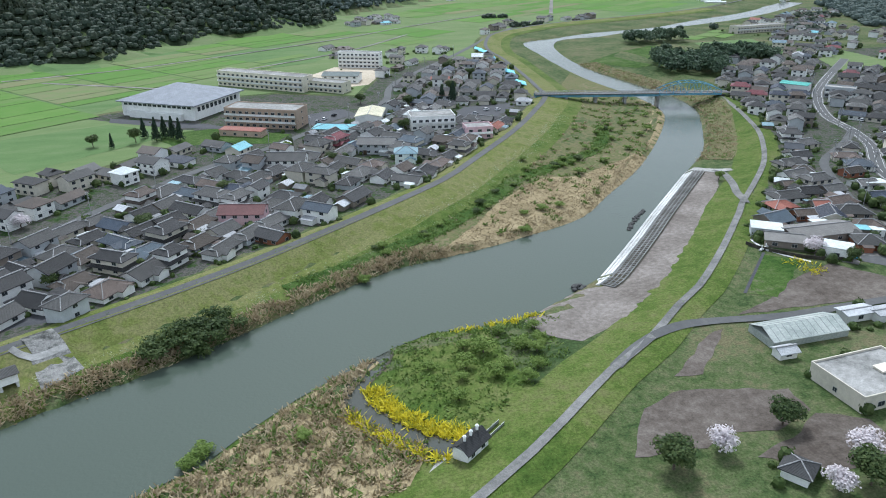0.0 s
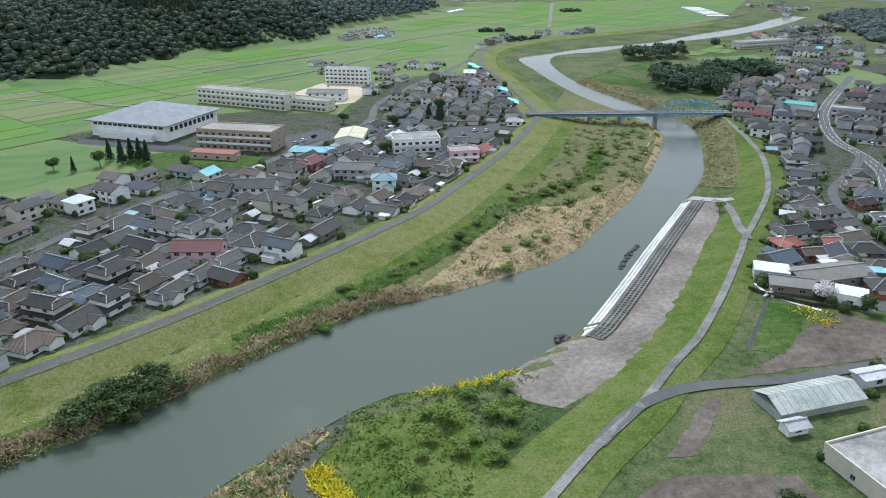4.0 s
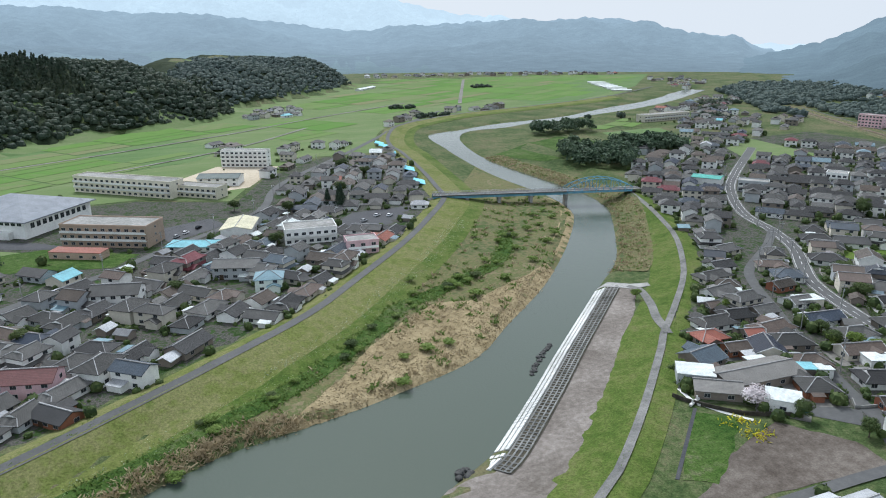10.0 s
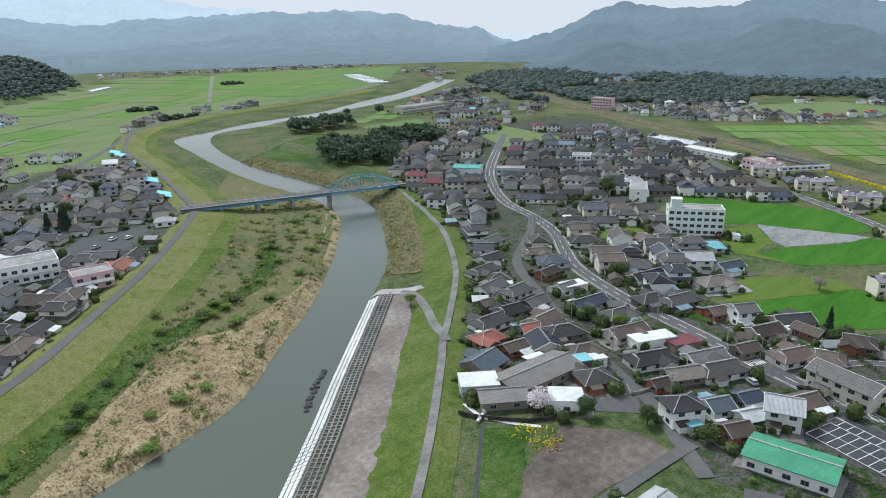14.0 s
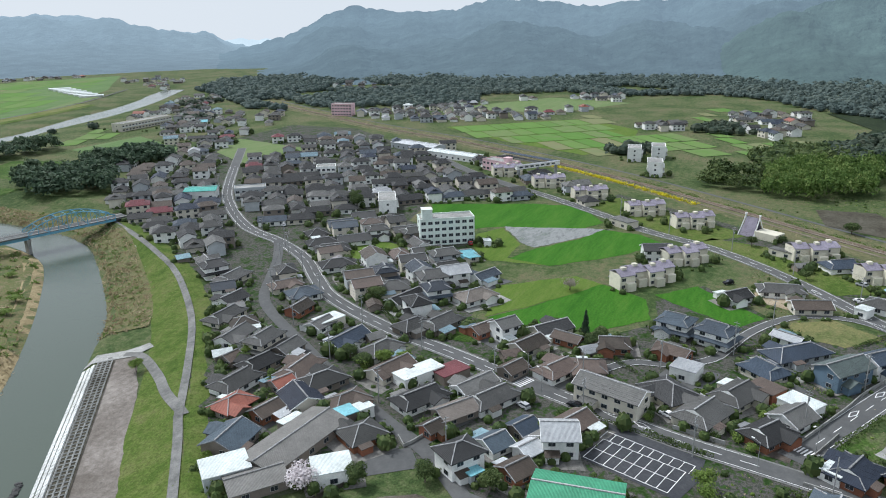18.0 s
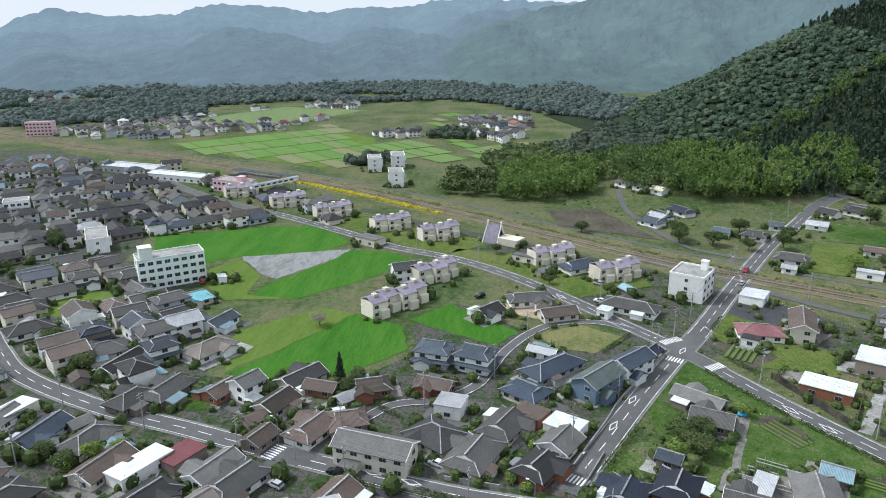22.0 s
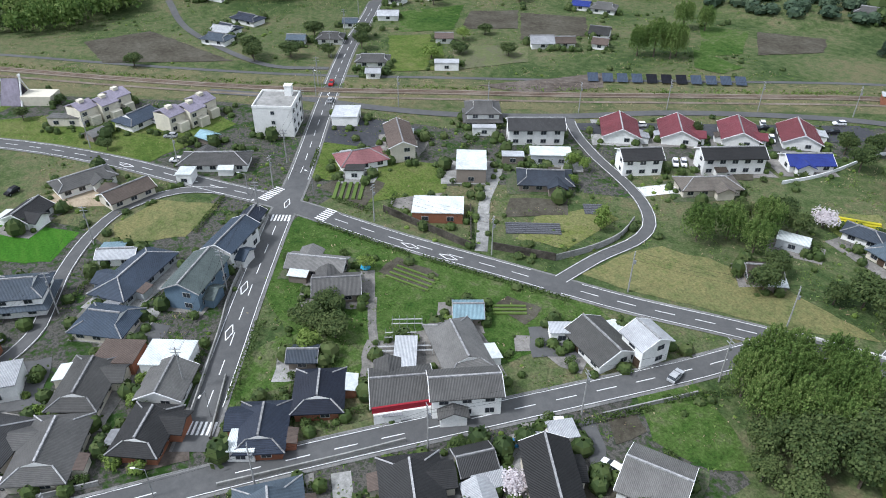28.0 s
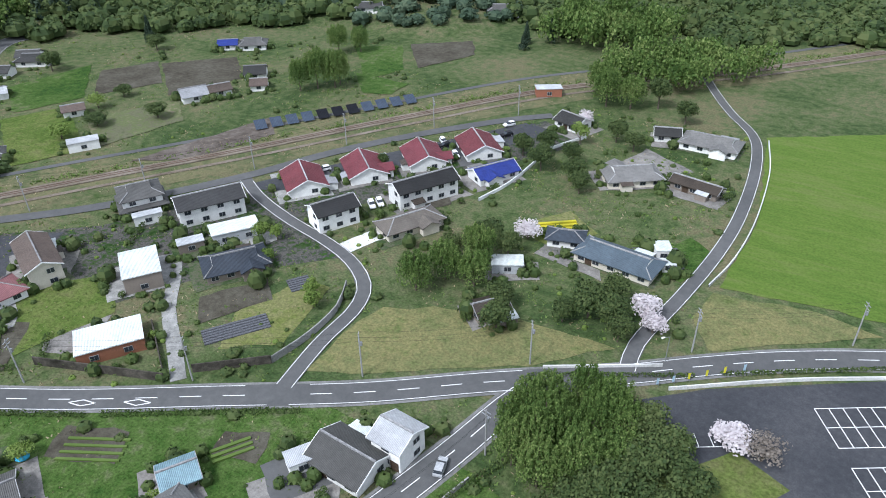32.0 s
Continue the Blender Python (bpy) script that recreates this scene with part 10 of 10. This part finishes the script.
# each range glows in its own haze colour
ridge("backdrop", [(-60, 1.6), (-20, 2.2), (-10, 2.4), (-1, 2.56), (8, 2.9), (14, 3.2), (18, 3.1), (21.1, 2.64), (24, 1.7), (27.5, 0.97), (31.4, 0.62), (36, 0.2), (42, -1.0)], 4700, 3000,
      mountain_material("far_mountain_pale_haze", (0.05, 0.062, 0.066), (0.36, 0.425, 0.46), 2000, 4700), "mountains on the horizon, pale haze put in as glow")
ridge("backdrop", [(-70, 1.2), (-30, 1.3), (-10, 1.4), (-5, 1.69), (1.5, 1.35), (5.4, 1.04), (9.1, 0.96), (14.6, 0.41), (17.6, -0.05), (20.7, -0.24), (23.7, 0.08), (28.8, 0.4), (34.7, 0.44), (37.1, 0.62), (40.2, 0.48), (42.9, -0.24), (46, -0.7), (48, -0.72), (50.1, -1.7), (51.5, -1.95), (56, -2.1)], 3900, 1650,
      mountain_material("mountain_blue_haze", (0.032, 0.042, 0.045), (0.188, 0.236, 0.272), 1650, 3700), "forested mountains across the valley, blue-grey haze put in as glow")
main = ridge("backdrop", [(47, -2.6), (50.5, -1.95), (54.5, -0.85), (56.5, 0.2), (58.7, 0.95), (62, 0.4), (66.5, 0.5), (69, 1.2), (73.4, 1.02), (76.6, 0.55), (80, 0.95), (83, 0.88), (85.2, 1.36), (88, 1.5), (92, 1.3), (96.7, 1.1), (104, 2.4), (112, 4.4), (130, 6), (150, 5)], 2500, 960,
      mountain_material("near_mountain_blue_haze", (0.024, 0.034, 0.034), (0.122, 0.158, 0.188), 960, 2400), "dark forested mountain range, blue haze put in as glow")
ridge("backdrop", [(-40, -1.0), (-12, -1.3), (0, -1.6), (8, -1.5), (14, -1.8), (20, -2.2), (30, -2.4), (40, -2.6), (45, -2.6), (52, -2.6), (58, -2.6)], 2300, 1560,
      mountain_material("foothill_blue_haze", (0.026, 0.038, 0.034), (0.15, 0.188, 0.215), 1500, 2100), "dark wooded foothills at the valley's edge, blue haze put in as glow")
spur = ridge("backdrop", [(70, -4.2), (76, -4.0), (80, -3.8), (83, -3.4), (85.1, -2.8), (87.7, -1.6), (90.3, -0.2), (93, 0.85), (95.5, 1.05), (97.3, 1.65), (101, 2.2), (106, 2.2), (120, 2.4)], 1500, 940,
      mountain_material("wooded_spur_haze", (0.026, 0.04, 0.034), (0.078, 0.102, 0.114), 940, 1450), "dark wooded spur below the mountains, faint haze put in as glow")
ridge("backdrop", [(42, -1.9), (46, -1.3), (50, -1.3), (54, -1.4), (60, -1.7)], 4600, 3900, mountain_material("valley_land_pale_haze", (0.06, 0.07, 0.07), (0.40, 0.46, 0.49)), "land at the valley's mouth, pale haze put in as glow")
